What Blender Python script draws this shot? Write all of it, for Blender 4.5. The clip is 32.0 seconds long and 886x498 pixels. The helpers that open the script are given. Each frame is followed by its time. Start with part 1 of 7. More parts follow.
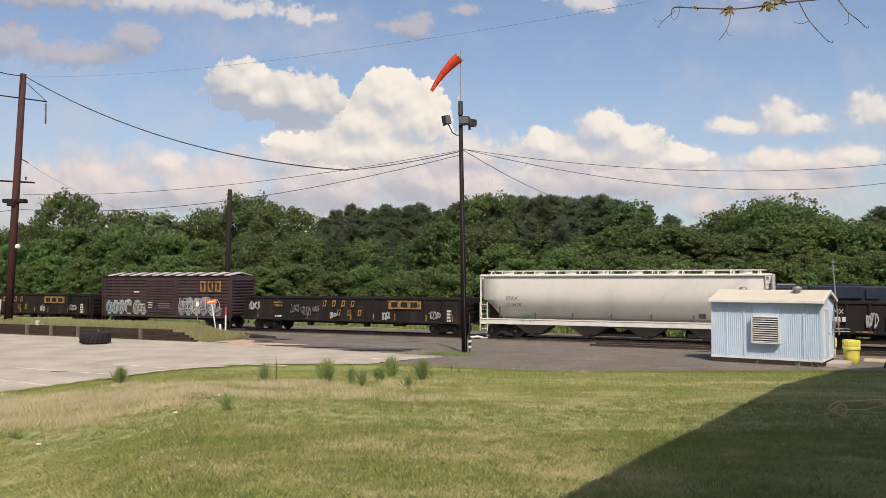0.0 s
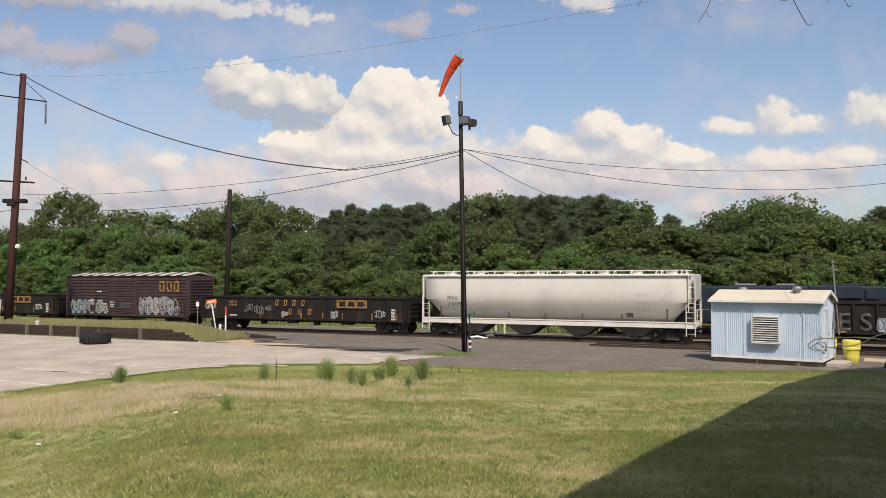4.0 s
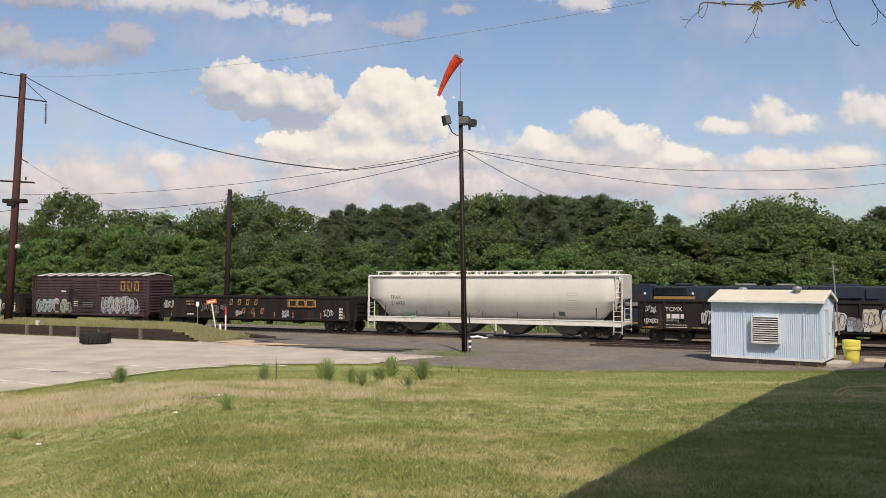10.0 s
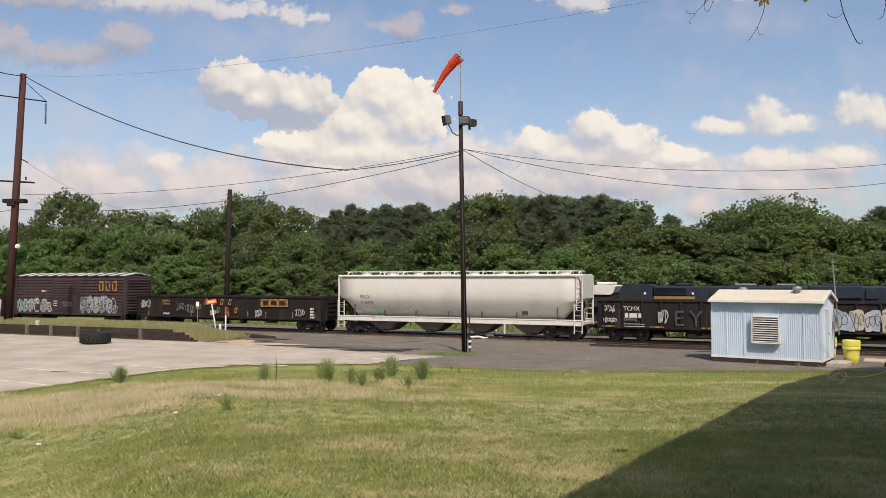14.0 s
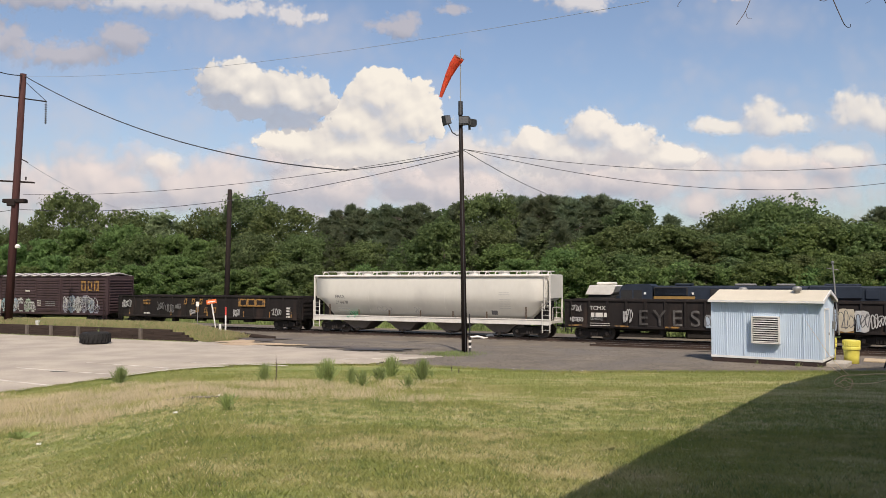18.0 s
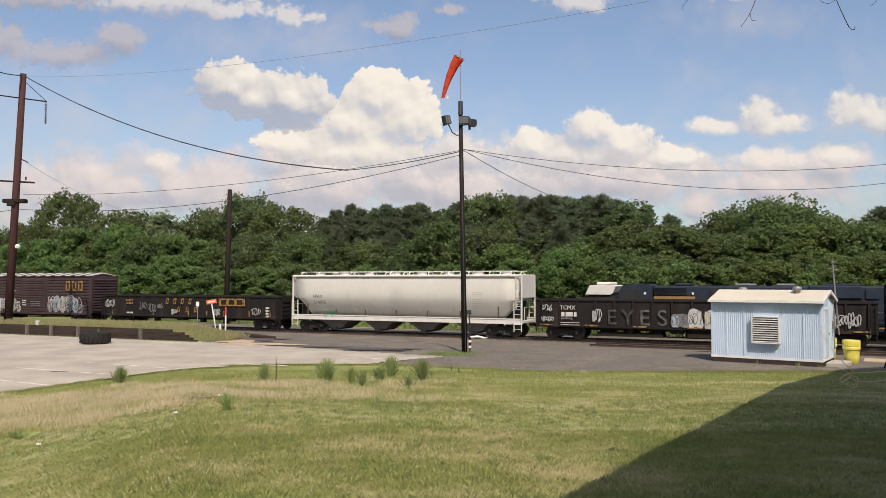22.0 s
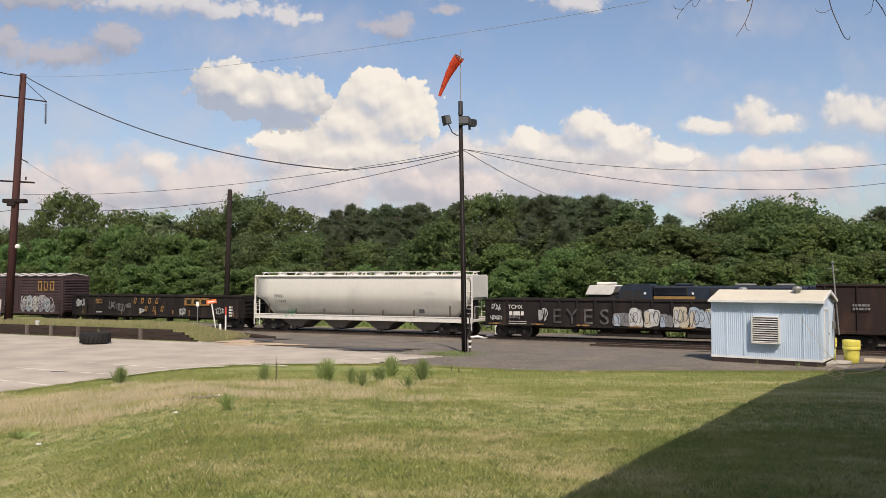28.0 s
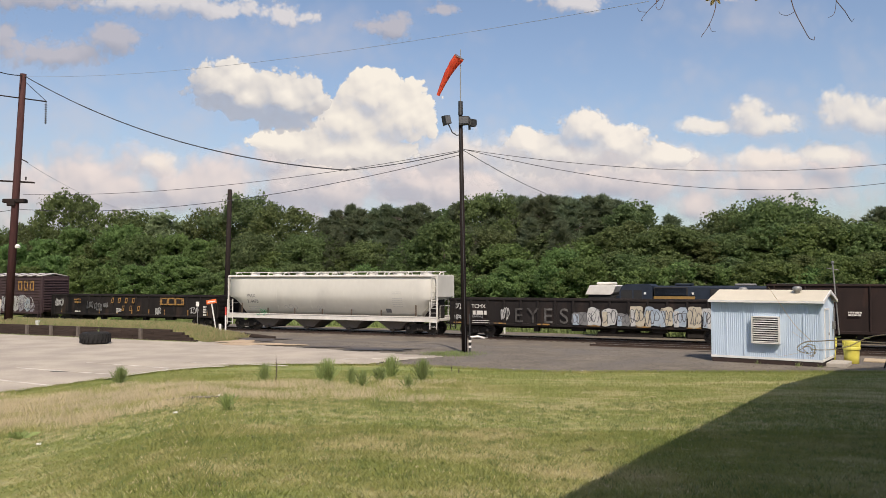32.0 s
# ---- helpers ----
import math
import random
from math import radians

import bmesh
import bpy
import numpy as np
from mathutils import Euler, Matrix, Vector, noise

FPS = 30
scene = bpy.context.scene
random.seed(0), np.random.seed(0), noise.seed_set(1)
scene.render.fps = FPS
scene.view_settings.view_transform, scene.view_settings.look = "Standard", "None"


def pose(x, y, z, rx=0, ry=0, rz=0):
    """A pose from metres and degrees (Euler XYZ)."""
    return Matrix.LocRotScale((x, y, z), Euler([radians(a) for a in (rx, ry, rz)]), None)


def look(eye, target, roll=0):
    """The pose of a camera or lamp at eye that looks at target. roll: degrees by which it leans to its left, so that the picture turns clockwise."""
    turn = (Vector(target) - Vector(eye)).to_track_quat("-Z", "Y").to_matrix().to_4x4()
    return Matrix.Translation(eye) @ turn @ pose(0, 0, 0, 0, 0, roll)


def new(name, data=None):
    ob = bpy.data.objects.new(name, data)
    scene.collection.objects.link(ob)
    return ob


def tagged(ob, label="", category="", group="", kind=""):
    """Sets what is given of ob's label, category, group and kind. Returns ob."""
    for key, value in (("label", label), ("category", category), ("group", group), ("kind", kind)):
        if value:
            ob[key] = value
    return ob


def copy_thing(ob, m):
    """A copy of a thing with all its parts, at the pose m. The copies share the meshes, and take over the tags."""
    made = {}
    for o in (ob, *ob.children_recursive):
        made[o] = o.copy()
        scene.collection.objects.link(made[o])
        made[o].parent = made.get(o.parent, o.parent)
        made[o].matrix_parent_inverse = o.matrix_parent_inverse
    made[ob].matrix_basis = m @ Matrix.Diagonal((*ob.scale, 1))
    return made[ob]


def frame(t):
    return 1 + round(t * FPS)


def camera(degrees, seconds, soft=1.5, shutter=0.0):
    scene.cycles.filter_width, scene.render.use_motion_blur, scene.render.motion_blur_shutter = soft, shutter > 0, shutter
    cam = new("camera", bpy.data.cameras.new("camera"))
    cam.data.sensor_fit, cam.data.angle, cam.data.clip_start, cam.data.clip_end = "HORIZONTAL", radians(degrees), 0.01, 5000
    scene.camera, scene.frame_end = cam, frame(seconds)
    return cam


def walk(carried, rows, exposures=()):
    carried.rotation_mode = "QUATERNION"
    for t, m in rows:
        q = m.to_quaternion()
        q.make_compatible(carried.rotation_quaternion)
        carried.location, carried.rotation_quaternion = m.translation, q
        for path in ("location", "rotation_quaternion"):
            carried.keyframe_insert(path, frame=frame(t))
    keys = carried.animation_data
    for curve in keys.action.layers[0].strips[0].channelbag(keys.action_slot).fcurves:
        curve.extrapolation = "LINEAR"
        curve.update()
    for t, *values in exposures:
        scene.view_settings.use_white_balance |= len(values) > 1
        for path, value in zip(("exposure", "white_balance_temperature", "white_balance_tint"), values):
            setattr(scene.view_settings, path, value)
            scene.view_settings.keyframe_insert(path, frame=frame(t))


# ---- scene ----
EYE_Z = 3.97
cam = camera(58.5, 32.0, soft=0.85)
HOLD = pose(0, 0, EYE_Z, 90 + 2.27, 0, 0)
walk(cam, [(0.0, HOLD), (32.0, HOLD)], [(0.0, 0.22, 6880, 14.0), (32.0, 0.22, 6880, 14.0)])

# ---- world, sun, exposure ----
SUN_TO = Vector((-0.274, 1.414, -1.643)).normalized()      # the way the light travels
elev = math.asin(-SUN_TO.z)
azim = math.atan2(-SUN_TO.x, -SUN_TO.y)
world = bpy.data.worlds.new("sky")
scene.world = world
world.use_nodes = True
wn = world.node_tree
sky = wn.nodes.new("ShaderNodeTexSky")
sky.sky_type, sky.sun_disc = "NISHITA", False
sky.sun_elevation, sky.sun_rotation = elev, azim
sky.air_density, sky.dust_density, sky.ozone_density = 1.0, 2.2, 2.2
bg = wn.nodes["Background"]
wn.links.new(sky.outputs[0], bg.inputs[0])
bg.inputs[1].default_value = 0.129
sun_data = bpy.data.lights.new("sun", "SUN")
sun_data.energy, sun_data.angle, sun_data.color = 3.85, radians(0.53), (1.0, 0.93, 0.82)
sun = new("sun", sun_data)
sun.matrix_world = look((0, 0, 60), Vector((0, 0, 60)) + SUN_TO)

# ---- plan: the track runs at an angle to the view ----
TURN = radians(24.9)
CA, SA = math.cos(TURN), math.sin(TURN)
TRACK_Y = 57.1
SIDE = 2.86             # where the hopper's front end stands at the start, along the track


def along(s, q=0.0, z=0.0):
    """A place s metres along the near side of the train, q metres beyond it."""
    return Vector((s * CA + q * SA, TRACK_Y - s * SA + q * CA, z))


def beyond(x, y):
    return x * SA + (y - TRACK_Y) * CA


def ease(a, b, v):
    v = min(1.0, max(0.0, (v - a) / (b - a)))
    return v * v * (3 - 2 * v)


def lawn_edge(x, y):
    """Distance at which the lawn ends, by bearing."""
    u = x / max(y, 1.0)
    return 34.9 - 9.4 * ease(-0.20, -0.62, u) - 2.8 * ease(-0.1, 0.16, u)


def slope_foot(x, y):
    """Distance at which the lawn's slope runs out."""
    u = x / max(y, 1.0)
    return min(lawn_edge(x, y), 33.1 - 6.7 * ease(-0.34, -0.60, u) - 1.0 * ease(-0.1, 0.2, u))


def bank_end(q):
    """Where the grass bank behind the timber wall runs out."""
    return -12.3 - 0.55 * abs(q - 11.6)


def ground_z(x, y, bank=True):
    q = -beyond(x, y)
    z = -0.22 + 0.47 * ease(3.0, 12.0, q)
    if y < 45:
        e = slope_foot(x, y)
        if y < e:
            z += (e - max(y, 5.5)) * 0.0775
    if bank and 1.5 < q < 14.25:      # the bank behind the timber wall
        e = bank_end(q)
        z += 0.62 * ease(e + .8, e - 5, x) * ease(2.5, 6.0, q)
    if q < -8:
        z -= 0.5 * ease(-8, -14, q)
    return z
# ---- materials ----
def shade(name, base, dark=None, scale=4.0, rough=0.7, metal=0.0, bump=0.15, fine=40.0, world_space=False, spread=(0.35, 0.7), vary=0.0,
          stretch=(1, 1, 1), spec=0.5, rust=None, rust_at=(0.62, 0.75), rust_scale=1.2, thru=0.0, hue=0.0):
    """A painted, weathered or natural surface: two scales of variation, optional rust or dirt patches, fine relief."""
    m = bpy.data.materials.new(name)
    m.use_nodes = True
    nt = m.node_tree
    n, l = nt.nodes, nt.links
    b = n["Principled BSDF"]
    if world_space:
        src = n.new("ShaderNodeNewGeometry").outputs["Position"]
    else:
        src = n.new("ShaderNodeTexCoord").outputs["Object"]
    mp = n.new("ShaderNodeMapping")
    mp.inputs["Scale"].default_value = stretch
    l.new(src, mp.inputs[0])
    big = n.new("ShaderNodeTexNoise")
    big.inputs["Scale"].default_value, big.inputs["Detail"].default_value = scale, 6.0
    l.new(mp.outputs[0], big.inputs["Vector"])
    small = n.new("ShaderNodeTexNoise")
    small.inputs["Scale"].default_value, small.inputs["Detail"].default_value = fine, 4.0
    l.new(mp.outputs[0], small.inputs["Vector"])
    mixn = n.new("ShaderNodeMath")
    mixn.operation = "MULTIPLY_ADD"
    mixn.inputs[1].default_value = 0.45
    l.new(small.outputs[0], mixn.inputs[0])
    half = n.new("ShaderNodeMath")
    half.operation = "MULTIPLY"
    half.inputs[1].default_value = 0.55
    l.new(big.outputs[0], half.inputs[0])
    l.new(half.outputs[0], mixn.inputs[2])
    ramp = n.new("ShaderNodeValToRGB")
    dark = dark or tuple(c * 0.7 for c in base)
    ramp.color_ramp.elements[0].position, ramp.color_ramp.elements[1].position = spread
    ramp.color_ramp.elements[0].color, ramp.color_ramp.elements[1].color = (*dark, 1), (*base, 1)
    l.new(mixn.outputs[0], ramp.inputs[0])
    out = ramp.outputs[0]
    if rust:
        rn = n.new("ShaderNodeTexNoise")
        rn.inputs["Scale"].default_value, rn.inputs["Detail"].default_value = rust_scale, 9.0
        l.new(mp.outputs[0], rn.inputs["Vector"])
        rr = n.new("ShaderNodeMapRange")
        rr.inputs["From Min"].default_value, rr.inputs["From Max"].default_value = rust_at
        l.new(rn.outputs[0], rr.inputs["Value"])
        mx = n.new("ShaderNodeMix")
        mx.data_type = "RGBA"
        l.new(rr.outputs[0], mx.inputs[0])
        l.new(out, mx.inputs[6])
        mx.inputs[7].default_value = (*rust, 1)
        out = mx.outputs[2]
    if vary:
        info = n.new("ShaderNodeObjectInfo")
        geo = n.new("ShaderNodeNewGeometry")
        add = n.new("ShaderNodeMath")
        add.operation = "ADD"
        l.new(info.outputs["Random"], add.inputs[0])
        l.new(geo.outputs["Random Per Island"], add.inputs[1])
        mr = n.new("ShaderNodeMapRange")
        mr.inputs["From Max"].default_value = 2.0
        mr.inputs["To Min"].default_value, mr.inputs["To Max"].default_value = 1 - vary, 1 + vary
        l.new(add.outputs[0], mr.inputs["Value"])
        hs = n.new("ShaderNodeHueSaturation")
        l.new(mr.outputs[0], hs.inputs["Value"])
        if hue:
            hr = n.new("ShaderNodeMapRange")
            hr.inputs["To Min"].default_value, hr.inputs["To Max"].default_value = 0.5 - hue * 0.3, 0.5 + hue
            l.new(info.outputs["Random"], hr.inputs["Value"])
            l.new(hr.outputs[0], hs.inputs["Hue"])
        l.new(out, hs.inputs["Color"])
        out = hs.outputs[0]
    l.new(out, b.inputs["Base Color"])
    b.inputs["Roughness"].default_value, b.inputs["Metallic"].default_value = rough, metal
    b.inputs["Specular IOR Level"].default_value = spec
    if bump:
        bp = n.new("ShaderNodeBump")
        bp.inputs["Strength"].default_value, bp.inputs["Distance"].default_value = bump, 0.02
        l.new(mixn.outputs[0], bp.inputs["Height"])
        l.new(bp.outputs[0], b.inputs["Normal"])
    if thru:
        tr = n.new("ShaderNodeBsdfTranslucent")
        l.new(out, tr.inputs[0])
        ms = n.new("ShaderNodeMixShader")
        ms.inputs[0].default_value = thru
        l.new(b.outputs[0], ms.inputs[1])
        l.new(tr.outputs[0], ms.inputs[2])
        l.new(ms.outputs[0], n["Material Output"].inputs[0])
    return m


def lawn_material(name, leafy):
    """Grass seen as turf: green and straw patches by place, the same for soil and blades."""
    m = bpy.data.materials.new(name)
    m.use_nodes = True
    nt = m.node_tree
    n, l = nt.nodes, nt.links
    b = n["Principled BSDF"]
    pos = n.new("ShaderNodeNewGeometry")
    mp = n.new("ShaderNodeMapping")
    mp.inputs["Scale"].default_value = (0.7, 0.9, 0.0)
    l.new(pos.outputs["Position"], mp.inputs[0])
    n1 = n.new("ShaderNodeTexNoise")
    n1.inputs["Scale"].default_value, n1.inputs["Detail"].default_value, n1.inputs["Roughness"].default_value = 0.85, 7.0, 0.68
    l.new(mp.outputs[0], n1.inputs["Vector"])
    r = n.new("ShaderNodeValToRGB")
    e = r.color_ramp.elements
    e[0].position, e[0].color = 0.34, (0.186, 0.219, 0.062, 1)
    e[1].position, e[1].color = 0.69, (0.405, 0.355, 0.187, 1)
    mid = e.new(0.50)
    mid.color = (0.238, 0.248, 0.083, 1)
    out = r.outputs[0]
    # straw towards the rough corner beside the car park
    sep = n.new("ShaderNodeSeparateXYZ")
    l.new(pos.outputs["Position"], sep.inputs[0])
    xr = n.new("ShaderNodeMapRange")
    xr.inputs["From Min"].default_value, xr.inputs["From Max"].default_value = -3.0, -12.0
    l.new(sep.outputs[0], xr.inputs["Value"])
    yr = n.new("ShaderNodeMapRange")
    yr.inputs["From Min"].default_value, yr.inputs["From Max"].default_value = 11.5, 16.0
    l.new(sep.outputs[1], yr.inputs["Value"])
    yr2 = n.new("ShaderNodeMapRange")
    yr2.inputs["From Min"].default_value, yr2.inputs["From Max"].default_value = 26.5, 22.5
    l.new(sep.outputs[1], yr2.inputs["Value"])
    k = n.new("ShaderNodeMath")
    k.operation = "MULTIPLY"
    l.new(xr.outputs[0], k.inputs[0])
    l.new(yr.outputs[0], k.inputs[1])
    k2 = n.new("ShaderNodeMath")
    k2.operation = "MULTIPLY"
    l.new(k.outputs[0], k2.inputs[0])
    l.new(yr2.outputs[0], k2.inputs[1])
    k3 = n.new("ShaderNodeMath")
    k3.operation = "MULTIPLY_ADD"
    k3.inputs[1].default_value = 0.12
    l.new(k2.outputs[0], k3.inputs[0])
    l.new(n1.outputs[0], k3.inputs[2])
    n0 = n.new("ShaderNodeTexNoise")
    n0.inputs["Scale"].default_value, n0.inputs["Detail"].default_value = 0.2, 3.0
    l.new(mp.outputs[0], n0.inputs["Vector"])
    k4 = n.new("ShaderNodeMath")
    k4.operation = "MULTIPLY_ADD"
    k4.inputs[1].default_value = 0.42
    l.new(n0.outputs[0], k4.inputs[0])
    l.new(k3.outputs[0], k4.inputs[2])
    edge = n.new("ShaderNodeMapRange")
    edge.inputs["From Min"].default_value, edge.inputs["From Max"].default_value = 24.0, 29.0
    edge.inputs["To Min"].default_value, edge.inputs["To Max"].default_value = -0.185, -0.27
    l.new(sep.outputs[1], edge.inputs["Value"])
    k5 = n.new("ShaderNodeMath")
    k5.operation = "ADD"
    l.new(k4.outputs[0], k5.inputs[0])
    l.new(edge.outputs[0], k5.inputs[1])
    l.new(k5.outputs[0], r.inputs[0])
    n2 = n.new("ShaderNodeTexNoise")
    n2.inputs["Scale"].default_value, n2.inputs["Detail"].default_value = 9.0, 5.0
    l.new(pos.outputs["Position"], n2.inputs["Vector"])
    v = n.new("ShaderNodeMapRange")
    v.inputs["From Min"].default_value, v.inputs["From Max"].default_value = 0.3, 0.7
    v.inputs["To Min"].default_value, v.inputs["To Max"].default_value = 0.74, 1.22
    if leafy:
        v.inputs["From Min"].default_value, v.inputs["From Max"].default_value = 0.0, 1.0
        v.inputs["To Min"].default_value, v.inputs["To Max"].default_value = 1.0, 1.42
        l.new(pos.outputs["Random Per Island"], v.inputs["Value"])
    else:
        l.new(n2.outputs[0], v.inputs["Value"])
    hs = n.new("ShaderNodeHueSaturation")
    l.new(v.outputs[0], hs.inputs["Value"])
    l.new(out, hs.inputs["Color"])
    l.new(hs.outputs[0], b.inputs["Base Color"])
    b.inputs["Roughness"].default_value = 0.6 if leafy else 0.9
    b.inputs["Specular IOR Level"].default_value = 0.3
    if leafy:
        tr = n.new("ShaderNodeBsdfTranslucent")
        l.new(hs.outputs[0], tr.inputs[0])
        ms = n.new("ShaderNodeMixShader")
        ms.inputs[0].default_value = 0.35
        l.new(b.outputs[0], ms.inputs[1])
        l.new(tr.outputs[0], ms.inputs[2])
        l.new(ms.outputs[0], n["Material Output"].inputs[0])
    else:
        bp = n.new("ShaderNodeBump")
        bp.inputs["Strength"].default_value, bp.inputs["Distance"].default_value = 0.8, 0.06
        l.new(n2.outputs[0], bp.inputs["Height"])
        l.new(bp.outputs[0], b.inputs["Normal"])
    return m


M_LAWN = lawn_material("lawn_soil", False)
M_BLADE = lawn_material("grass_blade", True)
M_GRAVEL = shade("yard_gravel", (0.225, 0.188, 0.143), (0.08, 0.068, 0.052), 0.6, 0.95, fine=6.0, bump=0.9, world_space=True, rust=(0.12, 0.106, 0.093), rust_at=(0.47, 0.66), rust_scale=0.35)
M_LOT = shade("car_park_asphalt", (0.425, 0.37, 0.298), (0.305, 0.266, 0.218), 0.5, 0.95, fine=16.0, bump=0.5, world_space=True, spread=(0.41, 0.59), rust=(0.33, 0.287, 0.235), rust_at=(0.56, 0.78), rust_scale=0.8)
M_LINE = shade("worn_white_paint", (0.70, 0.66, 0.60), (0.5, 0.45, 0.38), 3.0, 0.8, world_space=True, rust=(0.40, 0.35, 0.285), rust_at=(0.45, 0.56), rust_scale=1.6)
M_SAND = shade("orange_sand", (0.48, 0.36, 0.235), (0.34, 0.255, 0.17), 0.9, 0.95, fine=20, bump=0.5, world_space=True)
M_BALLAST = shade("ballast_stone", (0.19, 0.165, 0.145), (0.085, 0.075, 0.066), 1.2, 0.95, fine=14.0, bump=0.9, world_space=True)
M_TIE = shade("old_sleeper", (0.10, 0.08, 0.065), (0.05, 0.04, 0.034), 3.0, 0.9, stretch=(1, 8, 8))
M_RAIL = shade("rusty_rail", (0.085, 0.055, 0.04), (0.05, 0.035, 0.028), 5.0, 0.7, 0.3)
M_SHINE = shade("worn_rail_head", (0.5, 0.48, 0.46), (0.35, 0.33, 0.3), 5.0, 0.35, 0.9)
M_MUD = shade("damp_dark_gravel", (0.12, 0.10, 0.085), (0.055, 0.048, 0.042), 1.6, 0.8, fine=9, bump=0.5, world_space=True)
M_SOIL = shade("bare_soil", (0.20, 0.17, 0.145), (0.12, 0.105, 0.09), 2.5, 0.95, fine=12, bump=0.5, world_space=True)
M_WET = shade("wet_oily_patch", (0.035, 0.032, 0.03), (0.018, 0.018, 0.018), 1.5, 0.5, world_space=True)
M_WHITE_CAR = shade("hopper_grey_white_paint", (0.53, 0.515, 0.465), (0.475, 0.46, 0.415), 0.4, 0.5, fine=3.0, bump=0.02, stretch=(1, 1, 0.6), rust=(0.35, 0.335, 0.31), rust_at=(0.60, 0.9), rust_scale=0.35, spread=(0.3, 0.62))
M_WHITE_TRIM = shade("white_steel", (0.66, 0.64, 0.59), (0.5, 0.48, 0.44), 2.0, 0.55, bump=0.05)
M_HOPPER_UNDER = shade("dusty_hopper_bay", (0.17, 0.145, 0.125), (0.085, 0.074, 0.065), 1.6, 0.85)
M_GON = shade("black_gondola_steel", (0.021, 0.0175, 0.0165), (0.0105, 0.009, 0.009), 1.4, 0.75, spec=0.18, stretch=(1, 1, 0.3), rust=(0.042, 0.028, 0.022), rust_at=(0.55, 0.8))
M_BOX = shade("brown_box_car_paint", (0.062, 0.039, 0.042), (0.038, 0.025, 0.028), 1.4, 0.75, spec=0.2, stretch=(1, 1, 0.3), rust=(0.05, 0.03, 0.026), rust_at=(0.55, 0.8))
M_BROWN = shade("rust_brown_hopper_steel", (0.029, 0.018, 0.0155), (0.016, 0.011, 0.010), 1.4, 0.8, spec=0.2, stretch=(1, 1, 0.3), rust=(0.058, 0.03, 0.022), rust_at=(0.55, 0.8))
M_ROOF_SUNLIT = shade("galvanised_car_roof", (0.64, 0.60, 0.55), (0.42, 0.39, 0.36), 1.0, 0.6, 0.1)
M_TRUCK = shade("greasy_bogie_iron", (0.032, 0.027, 0.024), (0.015, 0.014, 0.013), 4.0, 0.75, spec=0.2)
M_WHEEL = shade("wheel_steel", (0.075, 0.062, 0.054), (0.04, 0.034, 0.03), 6.0, 0.55, 0.4)
M_YELLOW = shade("faded_yellow_stencil", (0.331, 0.180, 0.040), (0.216, 0.112, 0.029), 3.0, 0.7, bump=0.0, rust=(0.035, 0.027, 0.023), rust_at=(0.46, 0.62), rust_scale=4.0)
M_STENCIL = shade("white_stencil", (0.62, 0.6, 0.56), (0.42, 0.40, 0.37), 3.0, 0.7, bump=0.0)
M_BLACKINK = shade("dark_stencil", (0.10, 0.10, 0.11), (0.06, 0.06, 0.065), 3.0, 0.7, bump=0.0)
M_TAG_WHITE = shade("white_spray_paint", (0.52, 0.52, 0.50), (0.26, 0.26, 0.26), 2.6, 0.6, bump=0.0)
M_TAG_BLUE = shade("pale_blue_spray_paint", (0.36, 0.42, 0.47), (0.20, 0.25, 0.31), 2.6, 0.6, bump=0.0)
M_TAG_CREAM = shade("cream_spray_paint", (0.50, 0.45, 0.34), (0.30, 0.27, 0.21), 2.6, 0.6, bump=0.0)
M_TAG_GREEN = shade("green_spray_paint", (0.10, 0.38, 0.2), (0.05, 0.25, 0.12), 2.6, 0.6, bump=0.0)
M_TAG_AQUA = shade("aqua_spray_paint", (0.30, 0.46, 0.50), (0.16, 0.27, 0.31), 2.6, 0.6, bump=0.0)
M_TAG_MINT = shade("mint_spray_paint", (0.36, 0.44, 0.36), (0.18, 0.22, 0.17), 2.6, 0.6, bump=0.0)
M_TAG_LILAC = shade("lilac_grey_spray_paint", (0.33, 0.33, 0.38), (0.13, 0.12, 0.15), 2.6, 0.6, bump=0.0)
M_TAG_GREY = shade("grey_spray_paint", (0.2, 0.2, 0.2), (0.10, 0.10, 0.10), 2.6, 0.6, bump=0.0)
M_BLUE = shade("locomotive_dark_blue", (0.019, 0.028, 0.045), (0.011, 0.017, 0.028), 1.5, 0.55, spec=0.3, bump=0.03)
M_LOCO_YEL = shade("locomotive_yellow", (0.30, 0.175, 0.045), (0.2, 0.12, 0.035), 2.0, 0.5, bump=0.03)
M_HUT = shade("pale_blue_sheet_metal", (0.50, 0.60, 0.70), (0.42, 0.51, 0.61), 1.3, 0.6, fine=6, bump=0.04, stretch=(1, 1, 0.4))
M_HUT_TRIM = shade("hut_white_trim", (0.72, 0.72, 0.70), (0.58, 0.58, 0.57), 2.0, 0.6, bump=0.05)
M_HUT_ROOF = shade("cream_roof_felt", (0.56, 0.51, 0.41), (0.47, 0.43, 0.345), 0.9, 0.9, fine=25)
M_LOUVRE = shade("aged_white_louvre", (0.70, 0.69, 0.66), (0.52, 0.51, 0.48), 3.0, 0.6)
M_DARK = shade("deep_dark_interior", (0.02, 0.02, 0.02), (0.012, 0.012, 0.012), 3.0, 0.9)
M_GALV = shade("dull_galvanised_steel", (0.30, 0.30, 0.29), (0.20, 0.20, 0.195), 6.0, 0.5, 0.5)
M_POLE = shade("creosoted_pole", (0.030, 0.022, 0.020), (0.015, 0.012, 0.011), 2.0, 0.85, spec=0.12, stretch=(6, 6, 0.5), bump=0.4)
